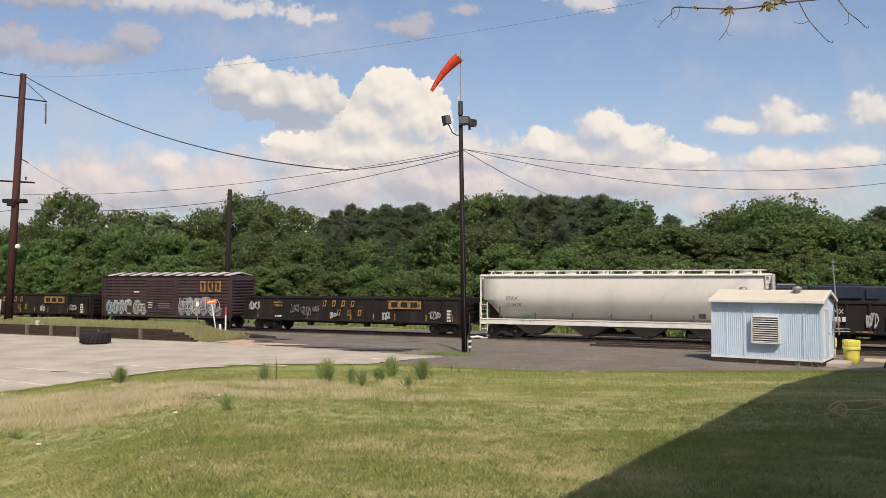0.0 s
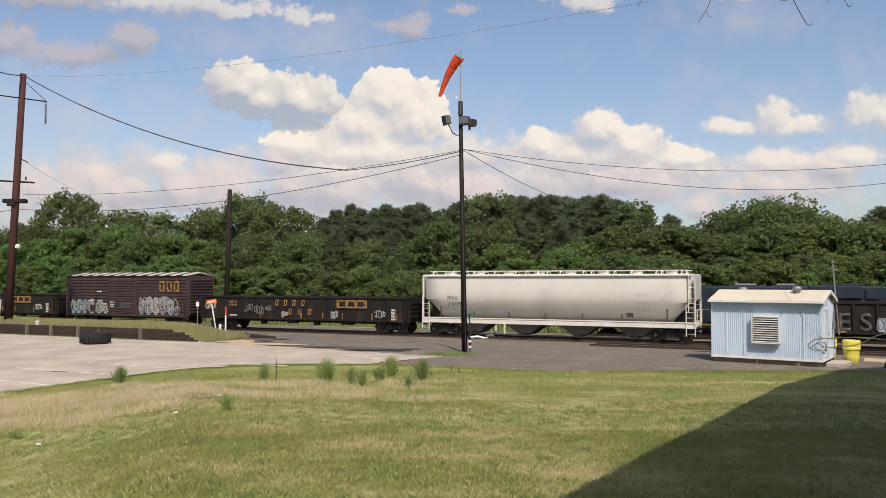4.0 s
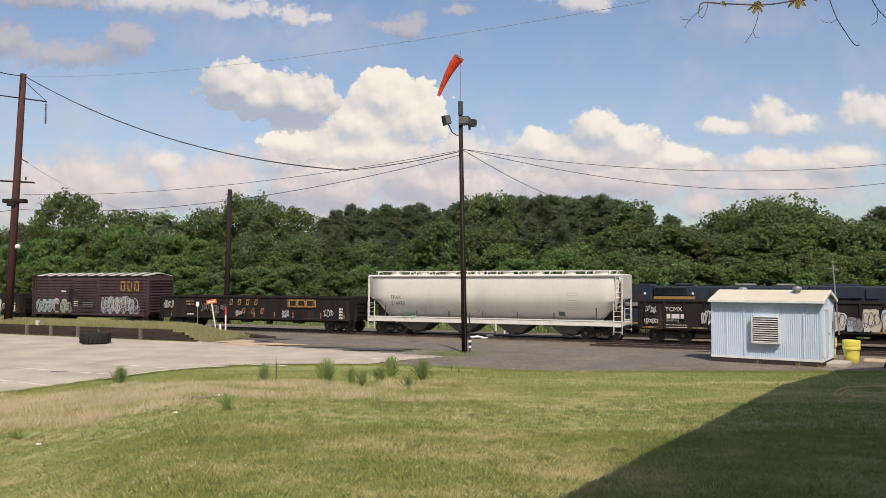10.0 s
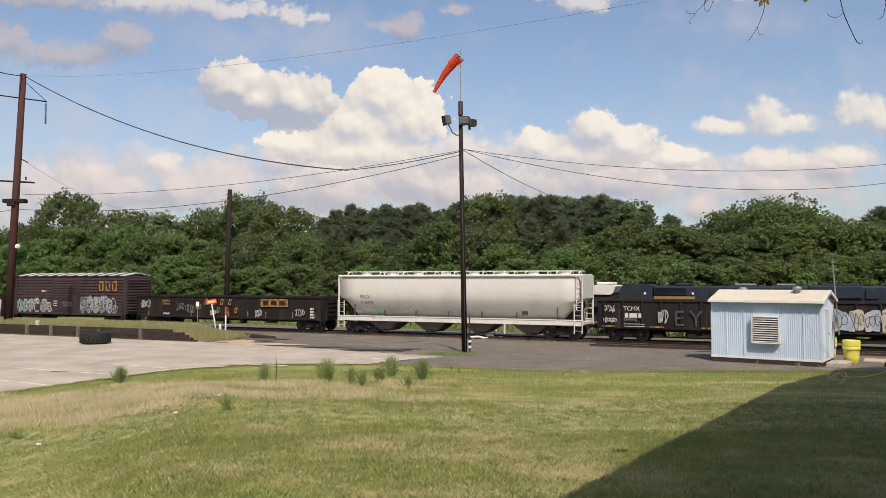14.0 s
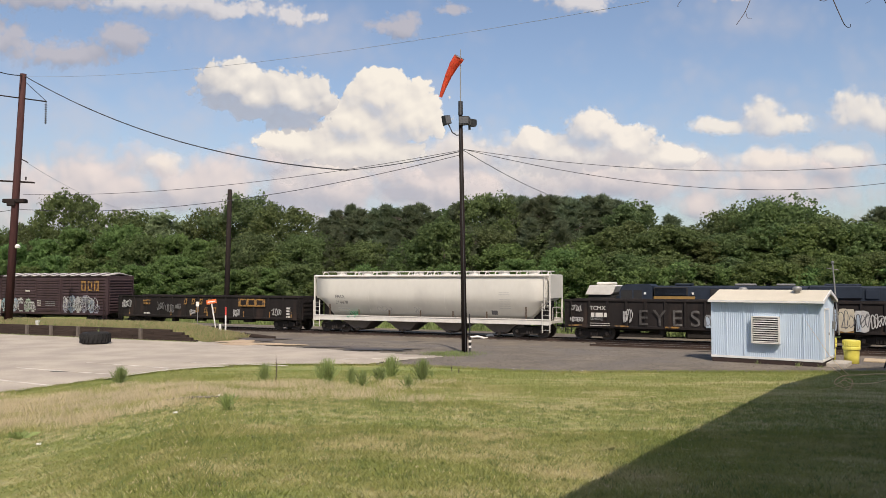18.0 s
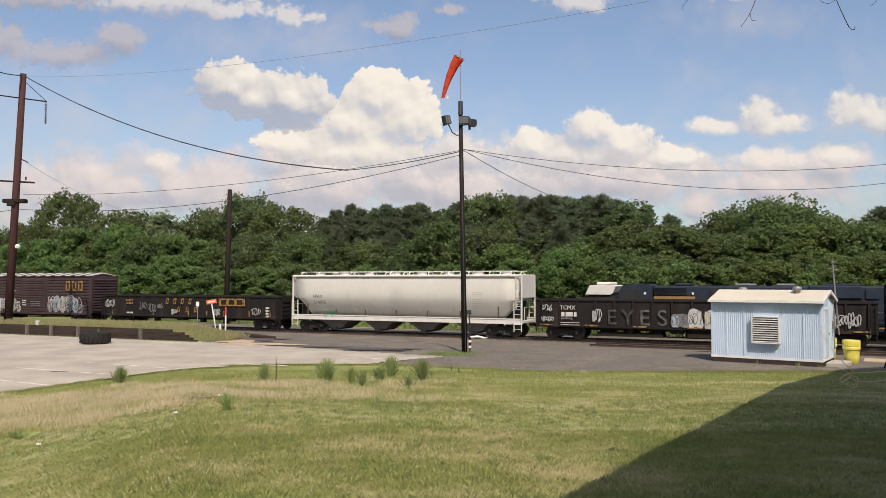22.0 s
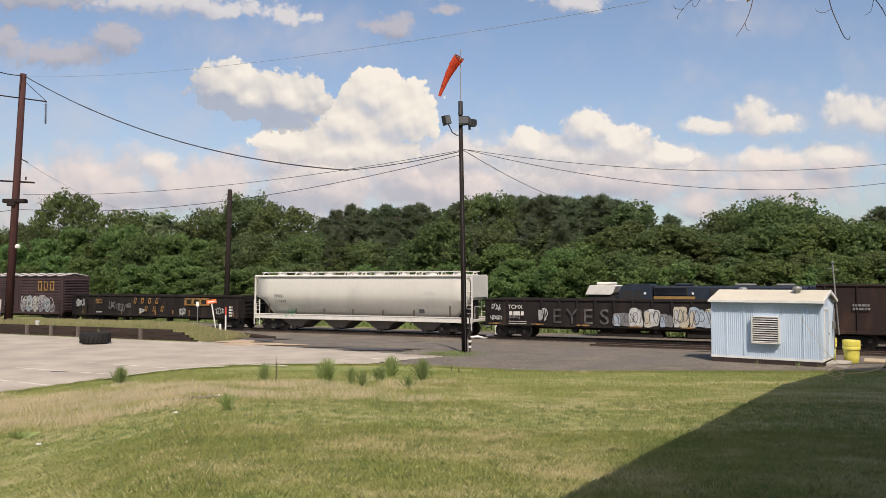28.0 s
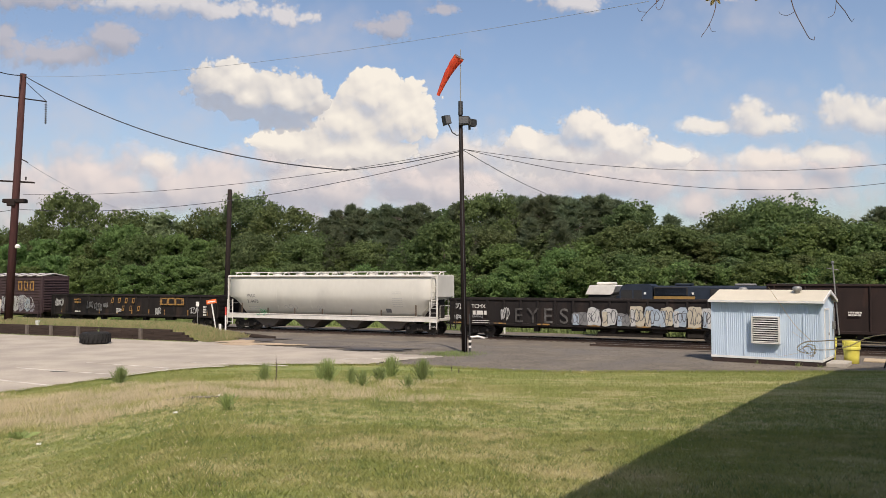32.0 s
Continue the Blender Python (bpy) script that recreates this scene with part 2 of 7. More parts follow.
M_POLE_RED = shade("red_brown_pole", (0.078, 0.036, 0.034), (0.045, 0.022, 0.021), 2.0, 0.85, spec=0.12, stretch=(6, 6, 0.5), bump=0.4)
M_WIRE = shade("black_wire", (0.03, 0.03, 0.035), (0.02, 0.02, 0.022), 4.0, 0.6)
M_PALE_WIRE = shade("weathered_aluminium_wire", (0.27, 0.29, 0.33), (0.2, 0.22, 0.25), 4.0, 0.5)
M_LAMP = shade("lamp_housing", (0.05, 0.05, 0.052), (0.03, 0.03, 0.032), 6.0, 0.5, 0.3)
M_LENS = shade("dusty_lamp_glass", (0.11, 0.11, 0.112), (0.07, 0.07, 0.072), 6.0, 0.2)
M_SOCK = shade("orange_nylon", (0.80, 0.105, 0.045), (0.66, 0.075, 0.03), 3.0, 0.6, bump=0.1, thru=0.35)
M_TIMBER = shade("tarred_timber", (0.062, 0.044, 0.036), (0.026, 0.02, 0.017), 2.0, 0.95, stretch=(0.6, 6, 6), bump=0.5, vary=0.3, spec=0.15)
M_TIMBER_POST = shade("grey_timber_post", (0.15, 0.125, 0.105), (0.085, 0.07, 0.06), 3.0, 0.95)
M_TYRE = shade("black_tyre_rubber", (0.024, 0.023, 0.023), (0.016, 0.016, 0.016), 4.0, 0.85, spec=0.2)
M_YEL_BIN = shade("bright_yellow_plastic", (0.72, 0.65, 0.13), (0.6, 0.53, 0.09), 3.0, 0.45, bump=0.03)
M_CONCRETE = shade("pale_concrete", (0.42, 0.38, 0.33), (0.32, 0.29, 0.25), 2.0, 0.95)
M_PLY = shade("weathered_plywood", (0.5, 0.4, 0.28), (0.4, 0.31, 0.2), 2.0, 0.9, stretch=(1, 6, 6))
M_SIGN_OR = shade("orange_sign", (0.75, 0.17, 0.04), (0.62, 0.13, 0.03), 3.0, 0.6, bump=0.0)
M_MARK_RED = shade("red_marker", (0.6, 0.07, 0.05), (0.45, 0.05, 0.04), 3.0, 0.6, bump=0.0)
M_MARK_WHITE = shade("white_marker", (0.75, 0.74, 0.72), (0.6, 0.58, 0.55), 3.0, 0.6, bump=0.0)
M_BARK = shade("tree_bark", (0.12, 0.095, 0.075), (0.06, 0.048, 0.04), 3.0, 0.95, stretch=(4, 4, 0.8), bump=0.6)
M_STRAW = shade("dry_straw", (0.68, 0.575, 0.39), (0.52, 0.44, 0.28), 1.0, 0.7, world_space=True, bump=0, vary=0.25, thru=0.3)
M_WEED = shade("weed_green", (0.25, 0.31, 0.115), (0.15, 0.20, 0.065), 2.0, 0.6, world_space=True, bump=0, vary=0.3, thru=0.35)
M_WEED_TALL = shade("tall_weed_green", (0.30, 0.36, 0.14), (0.19, 0.25, 0.085), 2.0, 0.6, world_space=True, bump=0, vary=0.4, thru=0.35)
# Stem colour is raised to stand for sunlight; the curl hangs in shade.
M_STEM_SUNLIT = shade("vine_stem", (0.78, 0.58, 0.36), (0.6, 0.43, 0.26), 30.0, 0.7)
M_VINE_DARK = shade("dark_vine_stem", (0.085, 0.055, 0.05), (0.05, 0.032, 0.03), 30.0, 0.7)
# Light golden leaf colour carries the sun's glow that the building blocks.
M_VINE_LEAF = shade("yellow_green_vine_leaf", (0.46, 0.38, 0.15), (0.24, 0.19, 0.065), 25.0, 0.55, thru=0.5, bump=0.1)
M_BRICK = shade("pale_warehouse_wall", (0.62, 0.58, 0.50), (0.5, 0.46, 0.4), 2.0, 0.9, world_space=True)


def leaf_material(name, light, dark):
    return shade(name, light, dark, 0.35, 0.55, fine=2.2, bump=0.0, vary=0.3, hue=0.035, spread=(0.36, 0.62), thru=0.58, spec=0.12)


M_LEAF = leaf_material("oak_leaf", (0.177, 0.212, 0.083), (0.111, 0.134, 0.054))
M_LEAF_DARK = leaf_material("dark_oak_leaf", (0.177, 0.217, 0.094), (0.111, 0.140, 0.064))
M_LEAF_MID = leaf_material("maple_leaf", (0.167, 0.214, 0.083), (0.103, 0.136, 0.054))
M_LEAF_PALE = leaf_material("pale_ash_leaf", (0.283, 0.330, 0.177), (0.188, 0.225, 0.117))
M_PINE = leaf_material("pine_needle", (0.195, 0.229, 0.133), (0.130, 0.153, 0.092))
M_LEAF_BRIGHT = leaf_material("young_leaf", (0.198, 0.269, 0.092), (0.117, 0.167, 0.059))
# ---- mesh tools ----
def part(name, bm, material, parent=None, label="", smooth=False):
    """Link a bmesh as one mesh object, under a thing or a part if one is given."""
    me = bpy.data.meshes.new(name)
    bm.to_mesh(me)
    bm.free()
    me.materials.append(material)
    if smooth:
        me.polygons.foreach_set("use_smooth", [True] * len(me.polygons))
    ob = new(name, me)
    if parent:
        ob.parent = parent
    if label:
        ob["label"] = label
    return ob


def again(ob, m, parent=None):
    """Another object on the same mesh, at m."""
    o = new(ob.name.split(".")[0], ob.data)
    o.parent = parent if parent else ob.parent
    o.matrix_basis = m
    if "label" in ob:
        o["label"] = ob["label"]
    return o


def thing(name, m, label, category, group="", kind=""):
    ob = new(name)
    ob.empty_display_size = 0.3
    ob.matrix_world = m
    return tagged(ob, label, category, group, kind)


def box(bm, x0, x1, y0, y1, z0, z1, m=None, bevel=0.0):
    """Box between the given bounds; bevel rounds its edges."""
    vs = [bm.verts.new((x, y, z)) for x in (x0, x1) for y in (y0, y1) for z in (z0, z1)]
    fs = [bm.faces.new([vs[i] for i in f]) for f in ((0, 1, 3, 2), (4, 6, 7, 5), (0, 4, 5, 1), (2, 3, 7, 6), (0, 2, 6, 4), (1, 5, 7, 3))]
    if bevel:
        es = list({e for f in fs for e in f.edges})
        r = bmesh.ops.bevel(bm, geom=es, offset=bevel, segments=1, affect="EDGES", profile=0.5)
        vs = list({v for f in r["faces"] for v in f.verts} | {v for v in vs if v.is_valid})
    if m is not None:
        for v in vs:
            v.co = m @ v.co
    return vs


def tube(bm, path, radii, n=8, cap=True):
    """Round bar along a path of points; radii a number or one per point."""
    path = [Vector(p) for p in path]
    if not hasattr(radii, "__len__"):
        radii = [radii] * len(path)
    rings = []
    for i, p in enumerate(path):
        d = (path[min(i + 1, len(path) - 1)] - path[max(i - 1, 0)]).normalized()
        side = d.cross(Vector((0, 0, 1)))
        if side.length < 0.05:
            side = d.cross(Vector((0, 1, 0)))
        side.normalize()
        up = side.cross(d)
        rings.append([bm.verts.new(p + radii[i] * (math.cos(k * math.tau / n) * side + math.sin(k * math.tau / n) * up)) for k in range(n)])
    for a, b in zip(rings, rings[1:]):
        for k in range(n):
            bm.faces.new((a[k], a[(k + 1) % n], b[(k + 1) % n], b[k]))
    if cap:
        bm.faces.new(rings[0][::-1])
        bm.faces.new(rings[-1])
    return rings


def prism(bm, profile, x0, x1, axis="x"):
    """A closed outline (pairs) pushed from x0 to x1 along an axis."""
    def at(x, p):
        return {"x": (x, p[0], p[1]), "y": (p[0], x, p[1]), "z": (p[0], p[1], x)}[axis]
    a = [bm.verts.new(at(x0, p)) for p in profile]
    b = [bm.verts.new(at(x1, p)) for p in profile]
    n = len(profile)
    for k in range(n):
        bm.faces.new((a[k], a[(k + 1) % n], b[(k + 1) % n], b[k]))
    bm.faces.new(a[::-1])
    bm.faces.new(b)


def lathe(bm, outline, n=24, m=None):
    """Outline of (radius, height) turned round z."""
    rings = []
    for r, z in outline:
        ring = [Vector((r * math.cos(k * math.tau / n), r * math.sin(k * math.tau / n), z)) for k in range(n)]
        rings.append([bm.verts.new(m @ v if m is not None else v) for v in ring])
    for a, b in zip(rings, rings[1:]):
        for k in range(n):
            bm.faces.new((a[k], a[(k + 1) % n], b[(k + 1) % n], b[k]))
    bm.faces.new(rings[0][::-1])
    bm.faces.new(rings[-1])


def fixed(bm):
    bmesh.ops.recalc_face_normals(bm, faces=bm.faces)
    return bm


def bulk(name, verts, faces, material, label="", category="", kind="stuff"):
    me = bpy.data.meshes.new(name)
    verts, faces = np.asarray(verts, np.float32), np.asarray(faces, np.int32)
    k = faces.shape[1]
    me.vertices.add(len(verts))
    me.vertices.foreach_set("co", verts.ravel())
    me.loops.add(faces.size)
    me.loops.foreach_set("vertex_index", faces.ravel())
    me.polygons.add(len(faces))
    me.polygons.foreach_set("loop_start", np.arange(len(faces), dtype=np.int32) * k)
    me.update(calc_edges=True)
    me.materials.append(material)
    ob = new(name, me)
    return tagged(ob, label, category, kind=kind) if kind else ob


# ---- ground: one sheet to the horizon ----
def steps(bounds):
    out = []
    for a, b, n in bounds:
        out += [a + (b - a) * i / n for i in range(n)]
    return out + [bounds[-1][1]]


gx = steps([(-3000, -300, 6), (-300, -60, 10), (-60, 50, 200), (50, 300, 10), (300, 3000, 6)])
gy = steps([(-400, -20, 4), (-20, 70, 170), (70, 300, 14), (300, 4500, 6)])
gv = []
for y in gy:
    for x in gx:
        z = ground_z(x, y) + 0.016 * noise.noise((x * 0.3, y * 0.3, 0)) * (1 if y < lawn_edge(x, y) else 0.25)
        gv.append((x, y, z))
nx = len(gx)
gf = [(j * nx + i, j * nx + i + 1, (j + 1) * nx + i + 1, (j + 1) * nx + i) for j in range(len(gy) - 1) for i in range(nx - 1)]
bulk("ground", gv, gf, M_LAWN, "mown grass lawn with green and straw-coloured patches", "ground", "structure")


def sheet(name, inside, x0, x1, y0, y1, step, material, lift, label, category, rag=0.25, kind="structure"):
    """A thin layer lying on the ground wherever inside(x, y) holds, with a ragged border."""
    cols, rows = int((x1 - x0) / step), int((y1 - y0) / step)
    ids, verts, faces = {}, [], []

    def vert(i, j):
        if (i, j) not in ids:
            x, y = x0 + i * step, y0 + j * step
            ids[i, j] = len(verts)
            verts.append((x, y, ground_z(x, y, False) + lift))
        return ids[i, j]
    for i in range(cols):
        for j in range(rows):
            x, y = x0 + (i + 0.5) * step, y0 + (j + 0.5) * step
            w = rag * noise.noise((x * 0.9, y * 0.9, 3.0))
            if inside(x, y + w):
                faces.append((vert(i, j), vert(i + 1, j), vert(i + 1, j + 1), vert(i, j + 1)))
    return bulk(name, verts, faces, material, label, category, kind)


def in_yard(x, y):
    q = -beyond(x, y)
    if y < lawn_edge(x, y) or q < -14:
        return False
    if 1.2 < q < 14.85 and x < bank_end(q):
        return False
    return True


def in_lot(x, y):
    q = -beyond(x, y)
    far_q = 14.9 + 0.15 * max(0.0, x + 14.5)
    return lawn_edge(x, y) < y and q > far_q and y > 34.6 + 0.97 * (x + 3.6) and x < 0.0


sheet("yard_gravel", in_yard, -60, 50, 22, 100, 0.5, M_GRAVEL, 0.035, "dark grey crushed stone and asphalt yard surface", "gravel yard")
sheet("car_park", in_lot, -60, 2, 24, 70, 0.4, M_LOT, 0.065, "sun-bleached beige asphalt car park", "car park", 0.15)
# ---- tracks ----
def track(q, s0, s1, z, ties):
    """Two rails on sleepers in a ballast bed; q is the track's middle."""
    t = thing("railway_track", pose(*along(s0, q, z), 0, 0, -math.degrees(TURN)), "straight railway track on pale ballast with rusty rails", "railway track", kind="structure")
    n = s1 - s0
    bm = bmesh.new()
    prism(bm, [(-2.1, -0.35), (-1.5, -0.19), (1.5, -0.19), (2.1, -0.35)], 0, n)
    part("ballast_bed", bm, M_BALLAST, t, "grey crushed-stone ballast")
    for y in (-0.755, 0.755):
        bm = bmesh.new()
        prism(bm, [(y - .07, -.18), (y + .07, -.18), (y + .07, -.16), (y + .012, -.14), (y + .012, -.045), (y + .036, -.035), (y + .036, -.003), (y - .036, -.003), (y - .036, -.035), (y - .012, -.045), (y - .012, -.14), (y - .07, -.16)], 0, n)
        r = part("rail", bm, M_RAIL, t)
        bm = bmesh.new()
        box(bm, 0, n, y - .034, y + .034, -.0025, 0)
        part("rail_head", bm, M_SHINE, r, "polished running surface")
    if ties:
        first = None
        for k in range(int((ties[1] - ties[0]) / 0.55)):
            x = ties[0] - s0 + k * 0.55
            if first is None:
                bm = bmesh.new()
                box(bm, -.11, .11, -1.28, 1.28, -.2, -.165)
                first = part("sleeper", bm, M_TIE, t)
                first.location = (x, 0, 0)
            else:
                again(first, pose(x, 0, 0, 0, 0, random.uniform(-1, 1)))
    return t


track(1.5, -95, 95, 0.0, (-30, 30))
track(8.0, -60, 95, -0.45, None)
near = track(-1.55, 11.3, 60, -0.03, (11.4, 30))

# ---- rolling stock ----
START = SIDE
WHEELSETS = []
CARS = []
CAR_TURN = -math.degrees(TURN)


def car(name, rel, label, category, group="goods train"):
    """An empty at rail height at the near front corner of a car, moved with the train."""
    t = thing(name, pose(*along(START + rel), 0, 0, CAR_TURN), label, category, group)
    CARS.append((t, rel))
    return t


def bogie(parent, x, plate=M_TRUCK):
    """A two-axle freight bogie under a car at x: side frames, bolster, springs and wheelsets."""
    b = new("bogie")
    b.parent = parent
    b.location = (x, 1.5, 0)
    for y in (-0.98, 0.98):
        bm = bmesh.new()
        prism(bm, [(-1.25, .50), (-1.12, .62), (-.62, .66), (-.42, .74), (.42, .74), (.62, .66), (1.12, .62), (1.25, .50), (1.12, .38), (.86, .40), (.50, .24), (-.50, .24), (-.86, .40), (-1.12, .38)], y - .07, y + .07, "y")
        part("side_frame", fixed(bm), plate, b)
        s = -1 if y < 0 else 1
        for k in range(3):
            bm = bmesh.new()
            tube(bm, [(-.18 + .18 * k, y + s * .08, .3), (-.18 + .18 * k, y + s * .08, .56)], .07, 8)
            part("spring", bm, M_WHEEL, b)
        for ax in (-.89, .89):
            bm = bmesh.new()
            tube(bm, [(ax, y + s * .05, .46), (ax, y + s * .19, .46)], [.13, .11], 10)
            part("bearing_cap", bm, M_WHEEL, b)
    bm = bmesh.new()
    box(bm, -.22, .22, -1.15, 1.15, .5, .72)
    part("bolster", bm, plate, b)
    for ax in (-.89, .89):
        bm = bmesh.new()
        tube(bm, [(0, -1.0, 0), (0, 1.0, 0)], .075, 10)
        for s in (-1, 1):
            m = Matrix.Translation((0, s * .755, 0)) @ Matrix.Rotation(radians(90 * s), 4, "X")
            lathe(bm, [(.09, -.09), (.18, -.09), (.2, -.03), (.36, -.02), (.37, -.07), (.465, -.07), (.46, .05), (.49, .055), (.49, .075), (.37, .075), (.36, .02), (.18, .03), (.16, .09), (.09, .09)], 28, m)
        w = part("wheelset", fixed(bm), M_WHEEL, b)
        w.location = (ax, 0, .46)
        WHEELSETS.append(w)
    return b


def coupler(parent, x, s):
    bm = bmesh.new()
    box(bm, min(x, x + s * .42), max(x, x + s * .42), 1.42, 1.58, .78, .92, bevel=.02)
    box(bm, min(x + s * .34, x + s * .56), max(x + s * .34, x + s * .56), 1.36, 1.64, .72, .98, bevel=.04)
    part("coupler", bm, M_TRUCK, parent)


def ladder(parent, x0, x1, y, z0, z1, rungs, material, name="ladder", lab=""):
    bm = bmesh.new()
    for x in (x0, x1):
        box(bm, x - .025, x + .025, y - .03, y + .03, z0, z1)
    for k in range(rungs):
        z = z0 + (k + .5) * (z1 - z0) / rungs
        tube(bm, [(x0, y, z), (x1, y, z)], .018, 6)
    return part(name, bm, material, parent, lab)


def islands(bm):
    """The connected pieces of a bmesh, each as vertex places and faces."""
    seen, out = set(), []
    for start in bm.verts:
        if start in seen:
            continue
        seen.add(start)
        todo, group = [start], []
        while todo:
            v = todo.pop()
            group.append(v)
            for e in v.link_edges:
                o = e.other_vert(v)
                if o not in seen:
                    seen.add(o)
                    todo.append(o)
        at = {v: k for k, v in enumerate(group)}
        out.append(([v.co.copy() for v in group], [[at[v] for v in f.verts] for f in {f for v in group for f in v.link_faces}]))
    return out


def lettering(parent, text, x, z, size, material, y=-0.02, name="lettering", bulge=None):
    """Raised stencil letters on the near side, each an object."""
    cu = bpy.data.curves.new("letters", "FONT")
    cu.body, cu.size, cu.extrude = text, size, 0.003
    tmp = new("letters", cu)
    dg = bpy.context.evaluated_depsgraph_get()
    me = bpy.data.meshes.new_from_object(tmp.evaluated_get(dg))
    bpy.data.objects.remove(tmp)
    bpy.data.curves.remove(cu)
    bm = bmesh.new()
    bm.from_mesh(me)
    bpy.data.meshes.remove(me)
    bmesh.ops.remove_doubles(bm, verts=bm.verts, dist=1e-5)
    if bulge:
        for v in bm.verts:
            v.co.z -= bulge(z + v.co.y)
    for verts, faces in islands(bm):
        me = bpy.data.meshes.new(name)
        me.from_pydata(verts, [], faces)
        me.materials.append(material)
        ob = new(name, me)
        ob.parent = parent
        ob.matrix_basis = pose(x, y, z, 90, 0, 0)
    bm.free()


def bars(parent, x, z, w, h, rows, material, y=-.012, name="lettering", lab="", gap=.35, seed=1, bend=None):
    """Unreadable small print as rows of short bars."""
    r = random.Random(seed)
    for k in range(rows):
        zz = z + h - (k + 1) * h / rows
        hh = h / rows * (1 - gap)
        xx = x
        while xx < x + w - hh * .15:
            ww = min(r.uniform(.6, 2.2) * hh, x + w - xx)
            bm = bmesh.new()
            box(bm, xx, xx + ww, y - .004, y + .004, zz, zz + hh)
            ob = part(name, bm, material, parent, lab)
            if bend:
                bend(ob)
            xx += ww + hh * .3


def scrawl(parent, x, z, w, h, material, seed, y=-.03, strokes=5, thick=.06, lab="sprayed graffiti tag"):
    """A loose tag: looping bars of paint standing a little proud of the steel."""
    r = random.Random(seed)
    bm = bmesh.new()
    line = []
    for k in range(strokes):
        cx = x + w * (k + .5) / strokes
        pts, a0 = line, r.uniform(0, 6.3)
        turns = r.uniform(.55, 1.25) * math.tau * r.choice((-1, 1))
        rx, rz = w / strokes * r.uniform(.32, .6), h * r.uniform(.28, .5)
        zz = z + h * r.uniform(.42, .58)
        for i in range(13):
            a = a0 + turns * i / 12
            pts.append(Vector((cx + rx * math.cos(a) + .25 * rx * math.sin(2.3 * a), 0, zz + rz * math.sin(a))))
    for p, q in zip(line, line[1:]):
        d = (q - p).normalized()
        nn = Vector((-d.z, 0, d.x)) * thick * r.uniform(.35, .65)
        vs = [bm.verts.new(v + Vector((0, y, 0))) for v in (p - nn, p + nn, q + nn, q - nn)]
        bm.faces.new(vs)
        us = [bm.verts.new(v + Vector((0, y + .008, 0))) for v in (p - nn, p + nn, q + nn, q - nn)]
        bm.faces.new(us)
        for i in range(4):
            bm.faces.new((vs[i], vs[(i + 1) % 4], us[(i + 1) % 4], us[i]))
    return part("graffiti", bm, material, parent, lab)


def blob(parent, x, z, w, h, material, seed, y=-.024, lab="filled block-letter graffiti"):
    """A filled, rounded graffiti letter."""
    r = random.Random(seed)
    bm = bmesh.new()
    n = 22
    p1, p2, p3 = r.uniform(0, 6.3), r.uniform(0, 6.3), r.uniform(0, 6.3)
    ring = []
    for k in range(n):
        a = math.tau * k / n
        rad = 1 + .07 * math.sin(2 * a + p1) + .06 * math.sin(3 * a + p2) + .05 * math.sin(5 * a + p3)
        sq = max(abs(math.cos(a)), abs(math.sin(a))) ** -.78
        ring.append((x + w / 2 * (1 + rad * sq * math.cos(a) * .86), z + h / 2 * (1 + rad * sq * math.sin(a) * .86)))
    prism(bm, ring, y - .004, y + .004, "y")
    return part("graffiti", fixed(bm), material, parent, lab)


def ribbed_blob(parent, x, z, w, h, material, seed, lab="blocky graffiti letter sprayed over the ribs"):
    """A filled graffiti letter that follows the horizontal ribs of a box car's side."""
    r = random.Random(seed)
    bm = bmesh.new()
    p1_, p2_ = r.uniform(0, 6.3), r.uniform(0, 6.3)
    for j in range(24):
        rib = j % 2 == 0
        z0 = 1.25 + (j // 2) * .27 - .54 + (0 if rib else .16)
        z1 = z0 + (.16 if rib else .11)
        f = ((z0 + z1) / 2 - z) / h
        if not 0 < f < 1:
            continue
        half = w * .5 * (1 - abs(2 * f - 1) ** 5) * (.9 + .12 * math.sin(7 * f + p1_))
        mid = x + w / 2 + .06 * w * math.sin(5 * f + p2_)
        y = .04 if rib else .09
        box(bm, mid - half, mid + half, y, y + .007, z0 + .004, z1 - .004)
    return part("graffiti", bm, material, parent, lab)


M_FAINT_GREY = shade("almost_worn_off_grey_paint", (0.075, 0.07, 0.066), (0.022, 0.02, 0.019), 2.5, 0.8, bump=0.0, spread=(0.42, 0.6))
M_DIM_GREY = shade("worn_grey_spray_paint", (0.13, 0.125, 0.118), (0.035, 0.032, 0.03), 2.5, 0.8, bump=0.0, spread=(0.42, 0.6))
M_SOFT_GREY = shade("faded_grey_stencil", (0.42, 0.41, 0.39), (0.33, 0.325, 0.31), 3.0, 0.7, bump=0.0)

# -- the covered hopper --
hop = car("covered_hopper", 0.0, "clean pale grey covered hopper wagon with four bays", "railway wagon")
HL = 19.15
body_profile = []


def skin(z):
    """How far the hopper's bulging side stands in from its widest line, at height z."""
    f = (z - 1.30) / 2.98
    return .60 * (1 - f / .58) ** 1.8 if f < .58 else .12 * ((f - .58) / .42) ** 2


def wrap(ob):
    for v in ob.data.vertices:
        v.co.y += skin(v.co.z) if v.co.z > 1.33 else 0
    return ob


